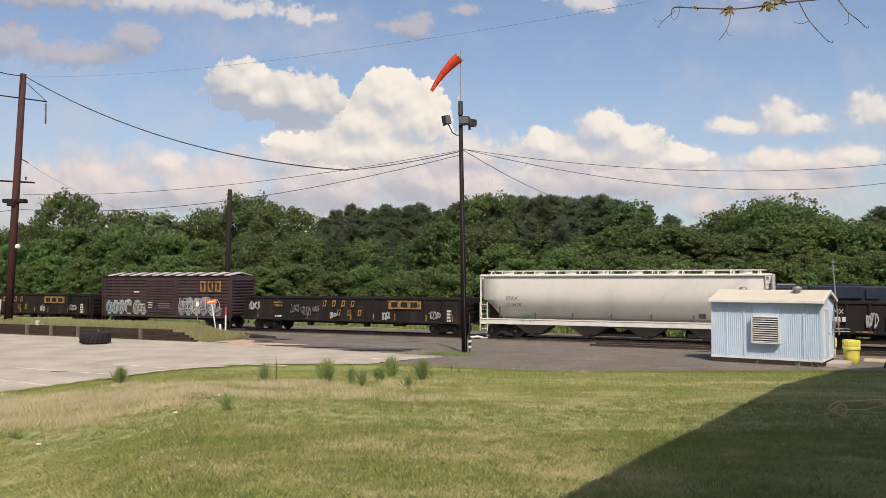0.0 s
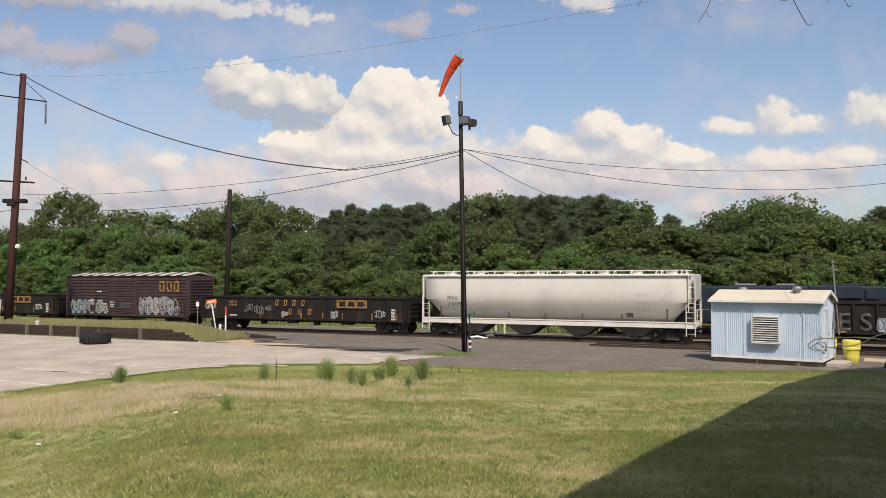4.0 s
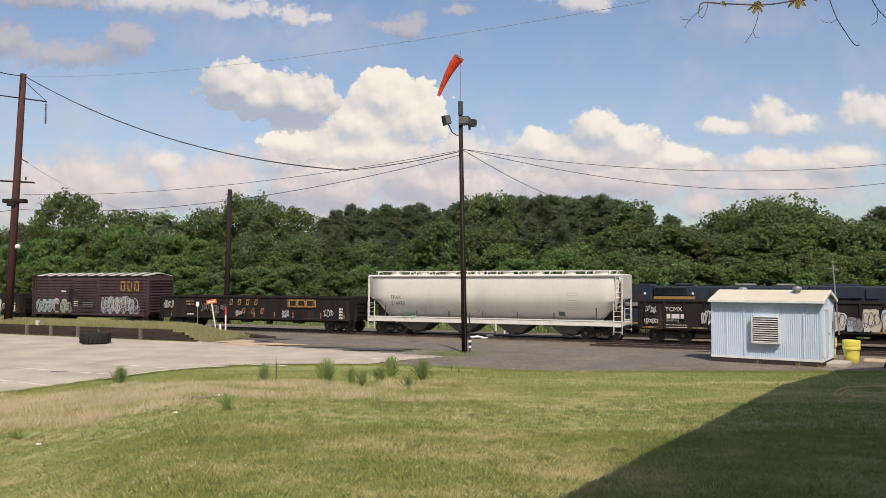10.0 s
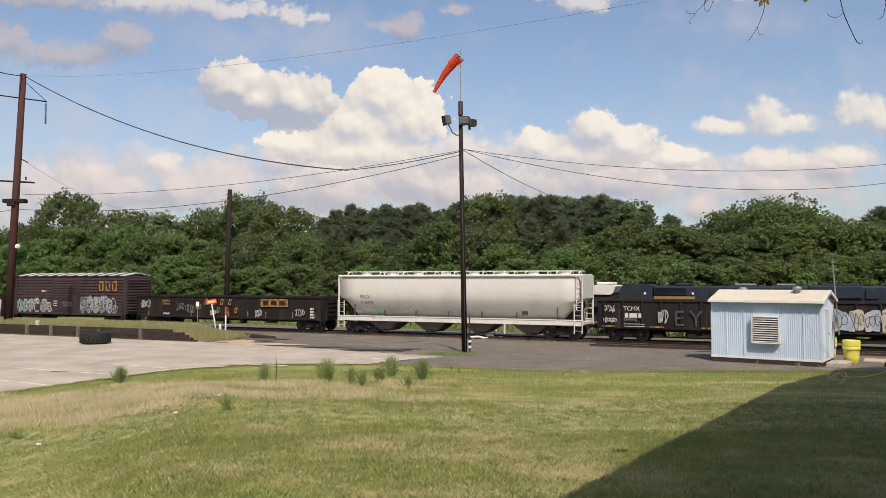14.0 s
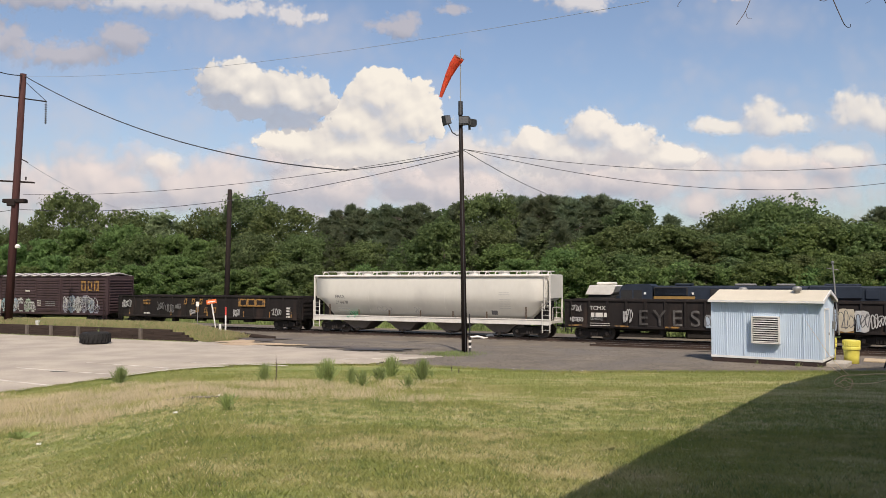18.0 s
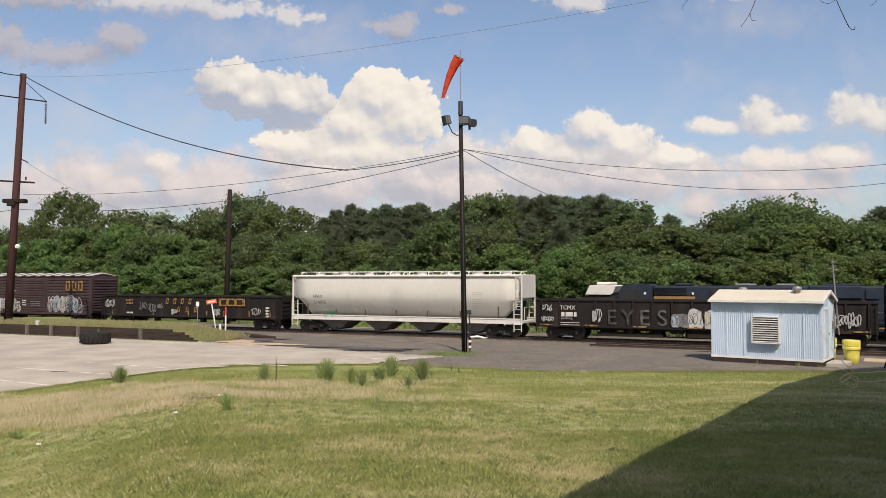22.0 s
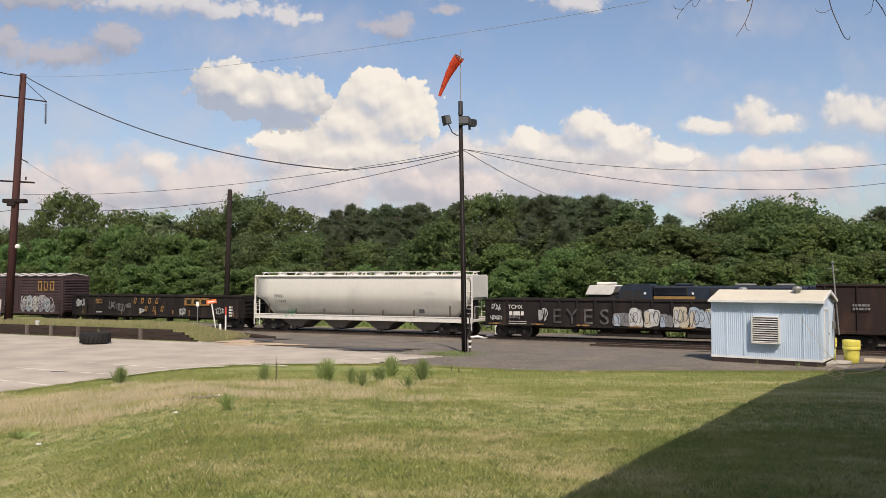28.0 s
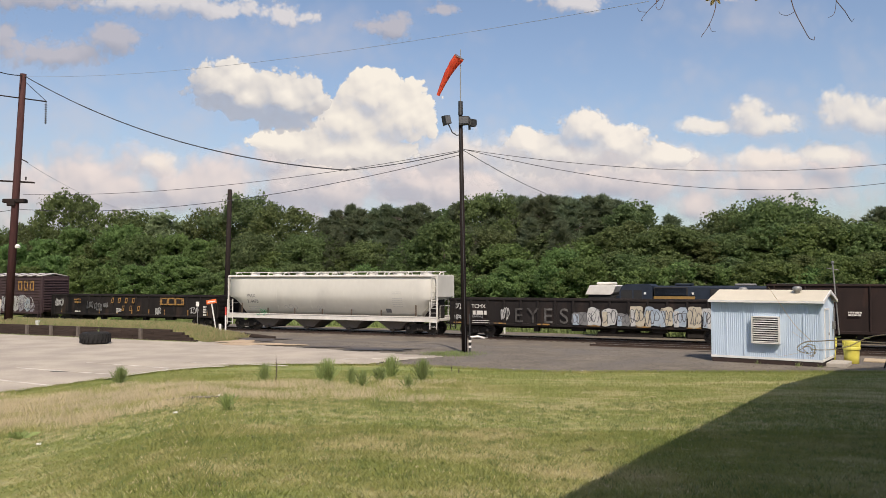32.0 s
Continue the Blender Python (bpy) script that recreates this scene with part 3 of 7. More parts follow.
for k in range(17):          # curved near side, from the sill up to the roof rail
    body_profile.append((skin(1.30 + 2.98 * k / 16), 1.30 + 2.98 * k / 16))
roof = [(.30, 4.32), (.75, 4.36), (1.5, 4.40), (2.25, 4.36), (2.7, 4.32)]
far_side = [(3.0 - p[0], p[1]) for p in reversed(body_profile)]
bm = bmesh.new()
prof = body_profile + roof + far_side
rings = []
for x, slope in ((.28, 1), (1.55, 0), (HL - 1.55, 0), (HL - .28, 1)):
    ring = []
    for y, z in prof:
        ring.append(bm.verts.new((x, y, z if not slope else max(z, 2.62))))
    rings.append(ring)
nprof = len(prof)
for a, b in zip(rings, rings[1:]):
    for k in range(nprof):
        bm.faces.new((a[k], a[(k + 1) % nprof], b[(k + 1) % nprof], b[k]))
bmesh.ops.triangulate(bm, faces=[bm.faces.new(rings[0][::-1]), bm.faces.new(rings[-1])])
bmesh.ops.remove_doubles(bm, verts=bm.verts, dist=.0005)
part("body", fixed(bm), M_WHITE_CAR, hop, "smooth curved pale grey side", True)
bm = bmesh.new()
tube(bm, [(.1, .03, 4.30), (HL - .1, .03, 4.30)], .09, 10)
part("roof_rail", bm, M_WHITE_TRIM, hop)
again(hop.children[-1], pose(0, 2.94, 0))
for y in (.02, 2.9):
    bm = bmesh.new()
    prism(bm, [(y, .94), (y + .14, .94), (y + .14, 1.0), (y + .05, 1.02), (y + .05, 1.24), (y + .16, 1.26), (y + .16, 1.32), (y - .04, 1.32), (y - .04, 1.26), (y, 1.22)], .0, HL)
    part("side_sill", fixed(bm), M_WHITE_TRIM, hop, "white side sill with streaks of dirt")
for sx, x in ((1, 0.0), (-1, HL)):
    for y in (.02, 2.88):
        bm = bmesh.new()
        box(bm, min(x, x + sx * .12), max(x, x + sx * .12), y, y + .1, .95, 4.32, bevel=.015)
        part("corner_post", bm, M_WHITE_TRIM, hop)
    bm = bmesh.new()
    box(bm, min(x, x + sx * .06), max(x, x + sx * .06), .14, 2.86, 2.75, 4.34)
    part("end_sheet", bm, M_WHITE_CAR, hop)
    bm = bmesh.new()
    box(bm, min(x, x + sx * 1.3), max(x, x + sx * 1.3), .25, 2.75, 1.0, 1.16)
    part("end_platform", bm, M_WHITE_TRIM, hop)
    bm = bmesh.new()
    prism(bm, [(x + sx * .45, 1.3), (x + sx * .6, 1.3), (x + sx * 1.2, 2.7), (x + sx * 1.05, 2.7)], 1.1, 1.9, "y")
    part("end_brace", fixed(bm), M_WHITE_TRIM, hop)
    xa, xb = (x + .55, x + .92) if sx > 0 else (x - .62, x - .05)
    ladder(hop, x + sx * .04, x + sx * .58, -.03, .42, 2.45, 6, M_WHITE_TRIM)
    ladder(hop, x + sx * .06, x + sx * .5, 2.98, .42, 4.3, 11, M_WHITE_TRIM)
    if sx < 0:
        ladder(hop, x - .42, x - .02, -.05, 2.0, 4.35, 7, M_WHITE_TRIM)
    bm = bmesh.new()
    for yy in (.35, 2.65):
        tube(bm, [(x - sx * .05, yy, 1.1), (x - sx * .05, yy, 2.1)], .02, 6)
    tube(bm, [(x - sx * .05, .35, 2.1), (x - sx * .05, 2.65, 2.1)], .02, 6)
    part("end_handrail", bm, M_WHITE_TRIM, hop)
    coupler(hop, x, -sx)
    bm = bmesh.new()
    prism(bm, [(x + sx * .35, 1.1), (x + sx * 1.5, 1.1), (x + sx * 1.5, 1.7), (x + sx * .6, 2.66), (x + sx * .35, 2.66)], 1.0, 2.0, "y")
    part("end_bulkhead", fixed(bm), M_TRUCK, hop, "dark steel under the end slope")
# running boards, brackets and hatches
for y in (.36, 2.4):
    bm = bmesh.new()
    for k in range(4):
        box(bm, .5, HL - .5, y + k * .065, y + .045 + k * .065, 4.60, 4.645)
    part("running_board", bm, M_WHITE_TRIM, hop, "open grating walkway")
first = None
for k in range(12):
    x = .85 + k * (HL - 1.7) / 11
    if first is None:
        bm = bmesh.new()
        tube(bm, [(0, .04, 4.30), (0, .10, 4.50), (0, .26, 4.58), (0, .66, 4.58), (0, .9, 4.36), (0, 2.1, 4.36), (0, 2.34, 4.58), (0, 2.74, 4.58), (0, 2.9, 4.50), (0, 2.96, 4.30)], .045, 6)
        first = part("roof_bracket", bm, M_WHITE_TRIM, hop)
        first.location.x = x
    else:
        again(first, pose(x, 0, 0))
first = None
for k in range(8):
    x = 1.65 + k * (HL - 3.3) / 7
    if first is None:
        bm = bmesh.new()
        lathe(bm, [(.38, 4.38), (.38, 4.58), (.46, 4.59), (.46, 4.63), (.40, 4.655), (.1, 4.66)], 16, Matrix.Translation((0, 1.5, 0)))
        first = part("hatch", fixed(bm), M_WHITE_TRIM, hop, "round roof hatch")
        first.location.x = x
    else:
        again(first, pose(x, 0, 0))
# bays
bays = (3.75, 7.6, 11.45, 15.3)
first = None
for x in bays:
    if first is None:
        bm = bmesh.new()
        tops = [bm.verts.new(v) for v in ((-1.72, .22, 1.2), (1.72, .22, 1.2), (1.72, 2.78, 1.2), (-1.72, 2.78, 1.2))]
        mids = [bm.verts.new(v) for v in ((-1.22, .40, .86), (1.22, .40, .86), (1.22, 2.6, .86), (-1.22, 2.6, .86))]
        lows = [bm.verts.new(v) for v in ((-.48, .62, .30), (.48, .62, .30), (.48, 2.38, .30), (-.48, 2.38, .30))]
        for a, b in ((tops, mids), (mids, lows)):
            for k in range(4):
                bm.faces.new((a[k], a[(k + 1) % 4], b[(k + 1) % 4], b[k]))
        bm.faces.new(lows)
        bm.faces.new(tops[::-1])
        first = part("hopper_bay", fixed(bm), M_HOPPER_UNDER, hop, "grey-brown sloping discharge bay")
        first.location.x = x
        bm = bmesh.new()
        box(bm, -.36, .36, .5, 2.5, .2, .32, bevel=.03)
        tube(bm, [(0, .34, .26), (0, .5, .26)], .12, 10)
        gate = part("outlet_gate", bm, M_TRUCK, first)
    else:
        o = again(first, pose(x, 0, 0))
        again(gate, Matrix(), o)
for x in (1.5, 4.1, 6.7, 9.3, 11.9, 14.5, 17.4):
    bm = bmesh.new()
    box(bm, x - .045, x + .045, .0, .05, 1.33, 1.78 if x not in (1.5, 17.4) else 2.15)
    part("side_stake", bm, shade("stake_rust", (0.10, 0.068, 0.045), (.06, .042, .03)) if x == 1.5 else bpy.data.materials["stake_rust"], hop)
for x in (4.9, 8.1, 11.2, 14.3, 17.1):
    bm = bmesh.new()
    for k in range(12):
        z = 1.45 + k * .23
        box(bm, x - .012, x + .012, -.006, .002, z, z + .232)
    bmesh.ops.remove_doubles(bm, verts=bm.verts, dist=.004)
    wrap(part("weld_seam", bm, M_WHITE_CAR, hop))
lettering(hop, "FPAX", 1.95, 2.60, .37, M_BLACKINK, -.008, bulge=skin)
lettering(hop, "214478", 1.95, 2.16, .37, M_BLACKINK, -.008, bulge=skin)
bars(hop, 2.0, 1.62, 1.1, .3, 2, M_SOFT_GREY, -.006, seed=4, bend=wrap)
bars(hop, 15.4, 2.0, .85, .75, 5, M_SOFT_GREY, -.006, seed=5, gap=.72, bend=wrap)
bars(hop, 15.4, 2.95, .8, .28, 2, M_SOFT_GREY, -.006, seed=6, gap=.7, bend=wrap)
bm = bmesh.new()
box(bm, 14.75, 15.2, -.016, -.004, 1.55, 1.85)
wrap(part("data_plate", bm, M_BLACKINK, hop, "small dark stencilled panel"))
wrap(scrawl(hop, 3.05, 1.16, .8, .5, M_TAG_GREEN, 5, -.035, 4, .035, "green graffiti tag"))
wrap(scrawl(hop, 5.5, 1.62, 1.3, .5, M_SOFT_GREY, 8, -.012, 3, .05, "faint grey graffiti tag"))
wrap(scrawl(hop, 8.6, 1.6, .6, .42, M_SOFT_GREY, 9, -.012, 2, .05, "faint grey graffiti tag"))
bogie(hop, 1.75 - .1)
bogie(hop, HL - 1.65)


# -- gondolas --
def gondola(name, rel, length, top, label, ribs, rib_w, material, floor=1.05, arch=False):
    g = car(name, rel, label, "railway wagon")
    for y in (.10, 2.84):
        bm = bmesh.new()
        box(bm, 0.0, length, y, y + .06, floor - .1, top - .08)
        part("side_sheet", bm, material, g)
    for x in (0.06, length - .12):
        bm = bmesh.new()
        box(bm, x, x + .06, .16, 2.84, floor - .05, top - .05)
        for k in range(4):
            zz = floor + .15 + k * (top - floor - .3) / 4
            xx = x - .07 if x < 1 else x + .06
            box(bm, xx, xx + .07, .16, 2.84, zz, zz + .16)
        part("end_wall", bm, material, g)
    for y in (.02, 2.84):
        bm = bmesh.new()
        box(bm, 0.0, length, y, y + .14, top - .14, top, bevel=.02)
        part("top_chord", bm, material, g)
        bm = bmesh.new()
        box(bm, 0.0, length, y - .0, y + .14, floor - .22, floor - .04, bevel=.02)
        part("bottom_chord", bm, material, g)
    bm = bmesh.new()
    box(bm, .1, length - .1, .16, 2.84, floor - .16, floor - .06)
    part("floor", bm, material, g)
    first = None
    for y in (-.0, 2.9):
        for k in range(ribs):
            x = .35 + k * (length - .7 - rib_w) / (ribs - 1)
            if first is None:
                bm = bmesh.new()
                prism(bm, [(0, .10), (.05, 0), (rib_w - .05, 0), (rib_w, .10)], floor - .1, top - .1, "z")
                first = part("side_rib", fixed(bm), material, g)
                first.location = (x, 0, 0)
            else:
                again(first, pose(x, 0, 0) if y < 1 else pose(x + rib_w, 3.0, 0, 0, 0, 180))
    bm = bmesh.new()
    box(bm, .8, length - .8, 1.3, 1.7, .62, floor - .15)
    part("centre_sill", bm, M_TRUCK, g)
    for k in range(4):
        bm = bmesh.new()
        x = length * (.3 + .13 * k)
        box(bm, x, x + (.9 if k % 2 else .35), .4, .9, .45 + .1 * (k % 2), floor - .2, bevel=.03)
        part("brake_gear", bm, M_TRUCK, g)
    for x, s in ((0, -1), (length, 1)):
        coupler(g, x, s)
        ladder(g, x - s * .1, x - s * .5, -.03, .5, top - .2, 6, material, "grab_irons")
    bogie(g, 1.9)
    bogie(g, length - 1.9)
    return g


def stencil_block(g, x, z, w, h, label, inner, seed):
    """A faded yellow panel with three plain dark blocks."""
    bm = bmesh.new()
    box(bm, x, x + w, -.012, -.006, z, z + h)
    p = part("emblem", bm, M_YELLOW, g, label)
    for k in range(3):
        bm = bmesh.new()
        xx = x + w * (.09 + .30 * k)
        box(bm, xx, xx + w * .2, -.02, -.013, z + h * .2, z + h * .82)
        box(bm, xx + w * .07, xx + w * .13, -.026, -.02, z + h * .2, z + h * .55)
        part("emblem_block", bm, inner, p)


def word_blocks(g, x, z, size, n, material, step=1.35, slant=.2):
    """Widely spaced faded figures, drawn as plain hollow blocks."""
    for k in range(n):
        bm = bmesh.new()
        xx = x + k * size * step
        rings = []
        for y in (-.016, -.008):
            for a, b, c, d in ((0, .62, 0, 1.0), (.17, .45, .2, .8)):
                rings.append([bm.verts.new((xx + px * size + slant * pz_ * size, y, z + pz_ * size)) for px, pz_ in ((a, c), (b, c), (b, d), (a, d))])
        for p, q in ((0, 1), (2, 3), (0, 2), (1, 3)):
            for e in range(4):
                bm.faces.new((rings[p][e], rings[p][(e + 1) % 4], rings[q][(e + 1) % 4], rings[q][e]))
        part("lettering", fixed(bm), material, g, "faded yellow stencilled figure" if material is M_YELLOW else "")


def rail_gondola(rel, seed):
    g = gondola("black_gondola", rel, 19.7, 2.69, "black low-sided gondola wagon with faded yellow stencils and graffiti", 14, .16, M_GON)
    word_blocks(g, 7.6, 1.95, .48, 4, M_YELLOW, 1.75)
    word_blocks(g, 8.9, 1.28, .46, 3, M_YELLOW, 2.0)
    stencil_block(g, 13.4, 1.85, 2.7, .62, "faded yellow panel with dark figures", M_GON, seed)
    first = None
    for k, x in enumerate((1.35, 6.15, 8.35, 10.1, 12.1, 13.9, 16.5, 18.6)):
        bm = bmesh.new()
        box(bm, x, x + .1, -.02, -.008, 1.0, 1.45)
        part("reflector", bm, M_YELLOW, g, "yellow reflective strip")
    bars(g, 3.0, 1.9, .8, .5, 2, M_YELLOW, seed=seed)
    bars(g, 3.1, 1.08, .7, .2, 1, M_STENCIL, seed=seed + 1)
    for k, (x, z, w, h, c) in enumerate(((.55, 1.55, 1.05, .72, M_TAG_WHITE), (4.6, 1.35, .8, .8, M_TAG_GREY), (5.6, 1.2, .9, .8, M_TAG_GREY), (6.7, 1.5, .6, .5, M_TAG_GREY), (8.3, 1.1, .6, .45, M_TAG_WHITE),
                                         (12.9, 1.02, .65, .6, M_TAG_WHITE), (16.75, 1.15, .95, .62, M_TAG_WHITE))):
        scrawl(g, x, z, w, h, c, seed * 31 + k, -.03, 5 if w < 1 else 8, .042)
    bars(g, 18.2, 1.0, .34, .9, 4, M_STENCIL, seed=seed + 2)
    return g


rail_gondola(-20.75, 3)
rail_gondola(-57.6, 7)

tg = gondola("ribbed_gondola", 20.1, 20.6, 2.72, "black ribbed mill gondola wagon covered in graffiti", 17, .2, M_GON)
lettering(tg, "TCMX", 1.75, 2.02, .38, M_STENCIL, -.06)
bars(tg, 1.85, 1.56, 1.05, .4, 1, M_STENCIL, -.06, seed=14, gap=.3)
scrawl(tg, 1.8, 1.3, .9, .35, M_TAG_GREY, 24, -.05, 6, .03)
bars(tg, 1.8, .98, 1.3, .3, 2, M_STENCIL, -.06, seed=12, gap=.75)
scrawl(tg, .5, 1.88, .75, .5, M_TAG_WHITE, 21, -.04, 6, .032)
scrawl(tg, .45, 1.2, .85, .36, M_TAG_WHITE, 22, -.05, 7, .045)
scrawl(tg, 3.95, 1.1, .6, 1.05, M_TAG_WHITE, 23, -.05, 5, .05)
lettering(tg, "E", 4.9, 1.1, 1.4, M_FAINT_GREY, -.05)
for k, (x, w) in enumerate(((5.85, "Y"), (7.0, "E"), (8.15, "S"))):
    lettering(tg, w, x, 1.08, 1.45, M_DIM_GREY if k else M_FAINT_GREY, -.05)
for k, (x, w, h, c) in enumerate(((10.5, 1.3, .95, M_TAG_GREY), (11.55, 1.0, 1.25, M_TAG_WHITE), (12.5, 1.15, 1.2, M_TAG_WHITE), (13.5, .95, .9, M_TAG_GREY), (14.35, 1.05, 1.4, M_TAG_CREAM),
                                  (15.3, 1.1, 1.35, M_TAG_BLUE), (16.25, 1.0, 1.35, M_TAG_CREAM), (17.1, .95, 1.35, M_TAG_BLUE), (17.95, 1.0, 1.4, M_TAG_CREAM), (18.85, .9, 1.3, M_TAG_WHITE))):
    x -= 1.55
    blob(tg, x, .92, w * 1.02, h * 1.06, c, 60 + k, -.045 - .006 * (k % 2))
    scrawl(tg, x + .1, 1.08, w * .8, h * .8, M_BLACKINK, 80 + k, -.065, 3, .04, "dark graffiti outline")
    bm = bmesh.new()
    box(bm, x + w * .12, x + w * .42, -.062, -.056, 1.0, 1.0 + h * .75, bevel=.002)
    part("graffiti", bm, (M_TAG_BLUE, M_TAG_WHITE, M_TAG_CREAM)[k % 3], tg, "second colour inside the graffiti letter")
scrawl(tg, 18.2, 1.2, 1.5, .9, M_TAG_WHITE, 97, -.05, 9, .05)
for x in (.3, 3.4, 6.6, 10.0, 13.3, 16.4, 19.3):
    bm = bmesh.new()
    box(bm, x, x + .9, -.03, -.012, .93, 1.03)
    part("reflector", bm, M_YELLOW, tg, "yellow reflective strip")

# -- tall brown hopper behind the gondola --
bh = gondola("brown_coal_gondola", 41.2, 16.2, 3.75, "tall rusty brown ribbed coal gondola wagon", 10, .14, M_BROWN)
bars(bh, 1.9, 2.25, .9, .42, 2, M_TAG_GREY, -.02, seed=31)
bars(bh, 4.4, 1.9, .7, .3, 2, M_STENCIL, -.02, seed=32)

# -- box car --
bc = car("box_car", -36.75, "dark brown box car with ribbed ends, pale roof and graffiti", "railway wagon")
BL = 14.7
bm = bmesh.new()
box(bm, .04, BL - .04, .1, 2.9, 1.0, 4.36)
part("body", bm, M_BOX, bc)
# Alternate pale and brown panels paint the sunlit ribs and their shadows.
for k in range(22):
    bm = bmesh.new()
    x = .1 + k * (BL - .2) / 22
    prism(bm, [(-.02, 4.36), (1.5, 4.59), (3.02, 4.36), (3.02, 4.40), (1.5, 4.65 + .03 * (k % 2)), (-.02, 4.40 + .03 * (k % 2))], x, x + (BL - .2) / 22 - (.05 if k % 2 else .12))
    part("roof_panel", fixed(bm), M_ROOF_SUNLIT if k % 2 else M_BOX, bc, "roof sheet coloured pale as if sunlit" if k % 2 else "roof sheet in body brown, dark as if in shadow")

for x0, x1, n in ((.3, 5.3, 5), (8.8, 14.4, 5)):
    for k in range(n):
        w = (x1 - x0) / n
        for j in range(11):
            bm = bmesh.new()
            z = 1.25 + j * .27
            xx = x0 + k * w
            box(bm, xx + .06, xx + w - .06, .05, .12, z, z + .16, bevel=.03)
            part("side_panel_rib", bm, M_BOX, bc)
first = None
for k in range(12):
    if first is None:
        bm = bmesh.new()
        prism(bm, [(.12, -.10), (0, -.045), (0, .045), (.12, .10)], .2, 2.8, "y")
        first = part("end_rib", fixed(bm), M_BOX, bc)
        first.matrix_basis = pose(BL + .06, 3.0, 1.25 + k * .25, 0, 0, 180)
    else:
        again(first, pose(BL + .06, 3.0, 1.25 + k * .25, 0, 0, 180))
        again(first, pose(-.06, 0, 1.25 + k * .25))
bm = bmesh.new()
box(bm, 5.45, 8.65, .0, .1, 1.05, 4.15, bevel=.02)
door = part("sliding_door", bm, M_BOX, bc, "ribbed sliding door")
for j in range(13):
    bm = bmesh.new()
    box(bm, 5.6, 8.5, -.05, .0, 1.2 + j * .225, 1.33 + j * .225, bevel=.02)
    part("door_rib", bm, M_BOX, door)
for x in (.0, BL - .16):
    for y in (.02, 2.9):
        bm = bmesh.new()
        box(bm, x, x + .16, y, y + .1, .9, 4.39)
        part("corner_post", bm, M_BOX, bc)
bm = bmesh.new()
box(bm, .1, BL - .1, .04, .16, .82, 1.02)
part("side_sill", bm, M_BOX, bc)
bm = bmesh.new()
box(bm, .8, BL - .8, 1.2, 1.8, .6, 1.0)
part("centre_sill", bm, M_TRUCK, bc)
word_blocks(bc, 11.4, 3.0, .92, 3, M_YELLOW, .88, 0)
for k, (x, w, h, c) in enumerate(((.45, .85, 1.2, M_TAG_AQUA), (1.25, .8, 1.25, M_TAG_AQUA), (2.0, .8, 1.3, M_TAG_BLUE), (2.75, 1.0, 1.35, M_TAG_WHITE), (3.7, 1.0, 1.3, M_TAG_MINT), (4.55, .75, 1.0, M_TAG_WHITE),
                                  (8.95, .85, 1.3, M_TAG_LILAC), (9.7, .9, 1.6, M_TAG_BLUE), (10.5, .85, 1.5, M_TAG_WHITE), (11.3, .95, 1.7, M_TAG_LILAC), (12.15, .9, 1.35, M_TAG_BLUE), (12.95, .7, .8, M_TAG_LILAC))):
    ribbed_blob(bc, x, .98, w, h, c, 120 + k)
    scrawl(bc, x + .12, 1.12, w * .72, h * .72, M_BOX, 150 + k, .02, 2, .045, "dark graffiti outline")
bm = bmesh.new()
box(bm, 3.1, 3.75, -.004, .02, 1.15, 1.75, bevel=.004)
part("painted_panel", bm, M_BOX, bc, "dark square left bare in the graffiti")
for k, (x, z, w, h) in enumerate(((.6, 1.1, 4.2, 1.0), (9.0, 1.2, 4.4, 1.3), (9.1, 1.9, 3.6, .6))):
    scrawl(bc, x, z, w, h, M_TAG_WHITE, 170 + k, .005, 9, .045)
bars(bc, 5.65, 1.6, .5, .6, 3, M_STENCIL, -.07, seed=42, gap=.6)
bars(bc, 6.8, 1.6, 1.3, .5, 3, M_TAG_GREY, -.07, seed=41, gap=.65)
bars(bc, 3.9, 2.9, .6, .2, 1, M_STENCIL, .03, seed=42)
ladder(bc, .1, .5, -.0, .5, 4.2, 11, M_BOX)
ladder(bc, BL - .5, BL - .1, -.0, .5, 2.2, 5, M_BOX)
coupler(bc, 0, -1)
coupler(bc, BL, 1)
bogie(bc, 1.9)
bogie(bc, BL - 1.9)
# ---- the standing locomotive on the far track ----
loco = thing("locomotive", pose(*along(8.7, 6.5, -0.6), 0, 0, CAR_TURN), "standing dark blue diesel locomotive with yellow stripe and white cab front", "locomotive")
bm = bmesh.new()
box(bm, 0, 21.2, .05, 3.0, 1.05, 1.5, bevel=.04)
part("underframe", bm, M_BLUE, loco)
bm = bmesh.new()
box(bm, 7.2, 13.2, .3, 2.7, .35, 1.05, bevel=.15)
part("fuel_tank", bm, M_TRUCK, loco)
bm = bmesh.new()
prism(bm, [(2.55, 1.5), (2.55, 3.75), (2.75, 4.15), (3.1, 4.3), (4.7, 4.3), (4.9, 4.15), (4.9, 1.5)], .1, 2.9, "y")
cab = part("cab", fixed(bm), M_BLUE, loco)
for x0, x1 in ((2.68, 3.5), (3.6, 4.2)):
    bm = bmesh.new()
    box(bm, x0, x1, .085, .1, 3.0, 3.86)
    part("window", bm, M_DARK, cab)
bm = bmesh.new()
prism(bm, [(.35, 1.5), (.35, 3.2), (.6, 3.35), (2.5, 3.45), (2.5, 1.5)], .7, 2.3, "y")
part("nose", fixed(bm), M_BLUE, loco)
bm = bmesh.new()
prism(bm, [(.0, 3.52), (.15, 3.52), (1.9, 3.52), (2.1, 3.68), (2.3, 4.15), (2.05, 4.22), (.35, 4.22)], .1, 2.9, "y")
part("cab_front_panel", fixed(bm), M_WHITE_TRIM, loco, "sunlit white upper front")
bm = bmesh.new()
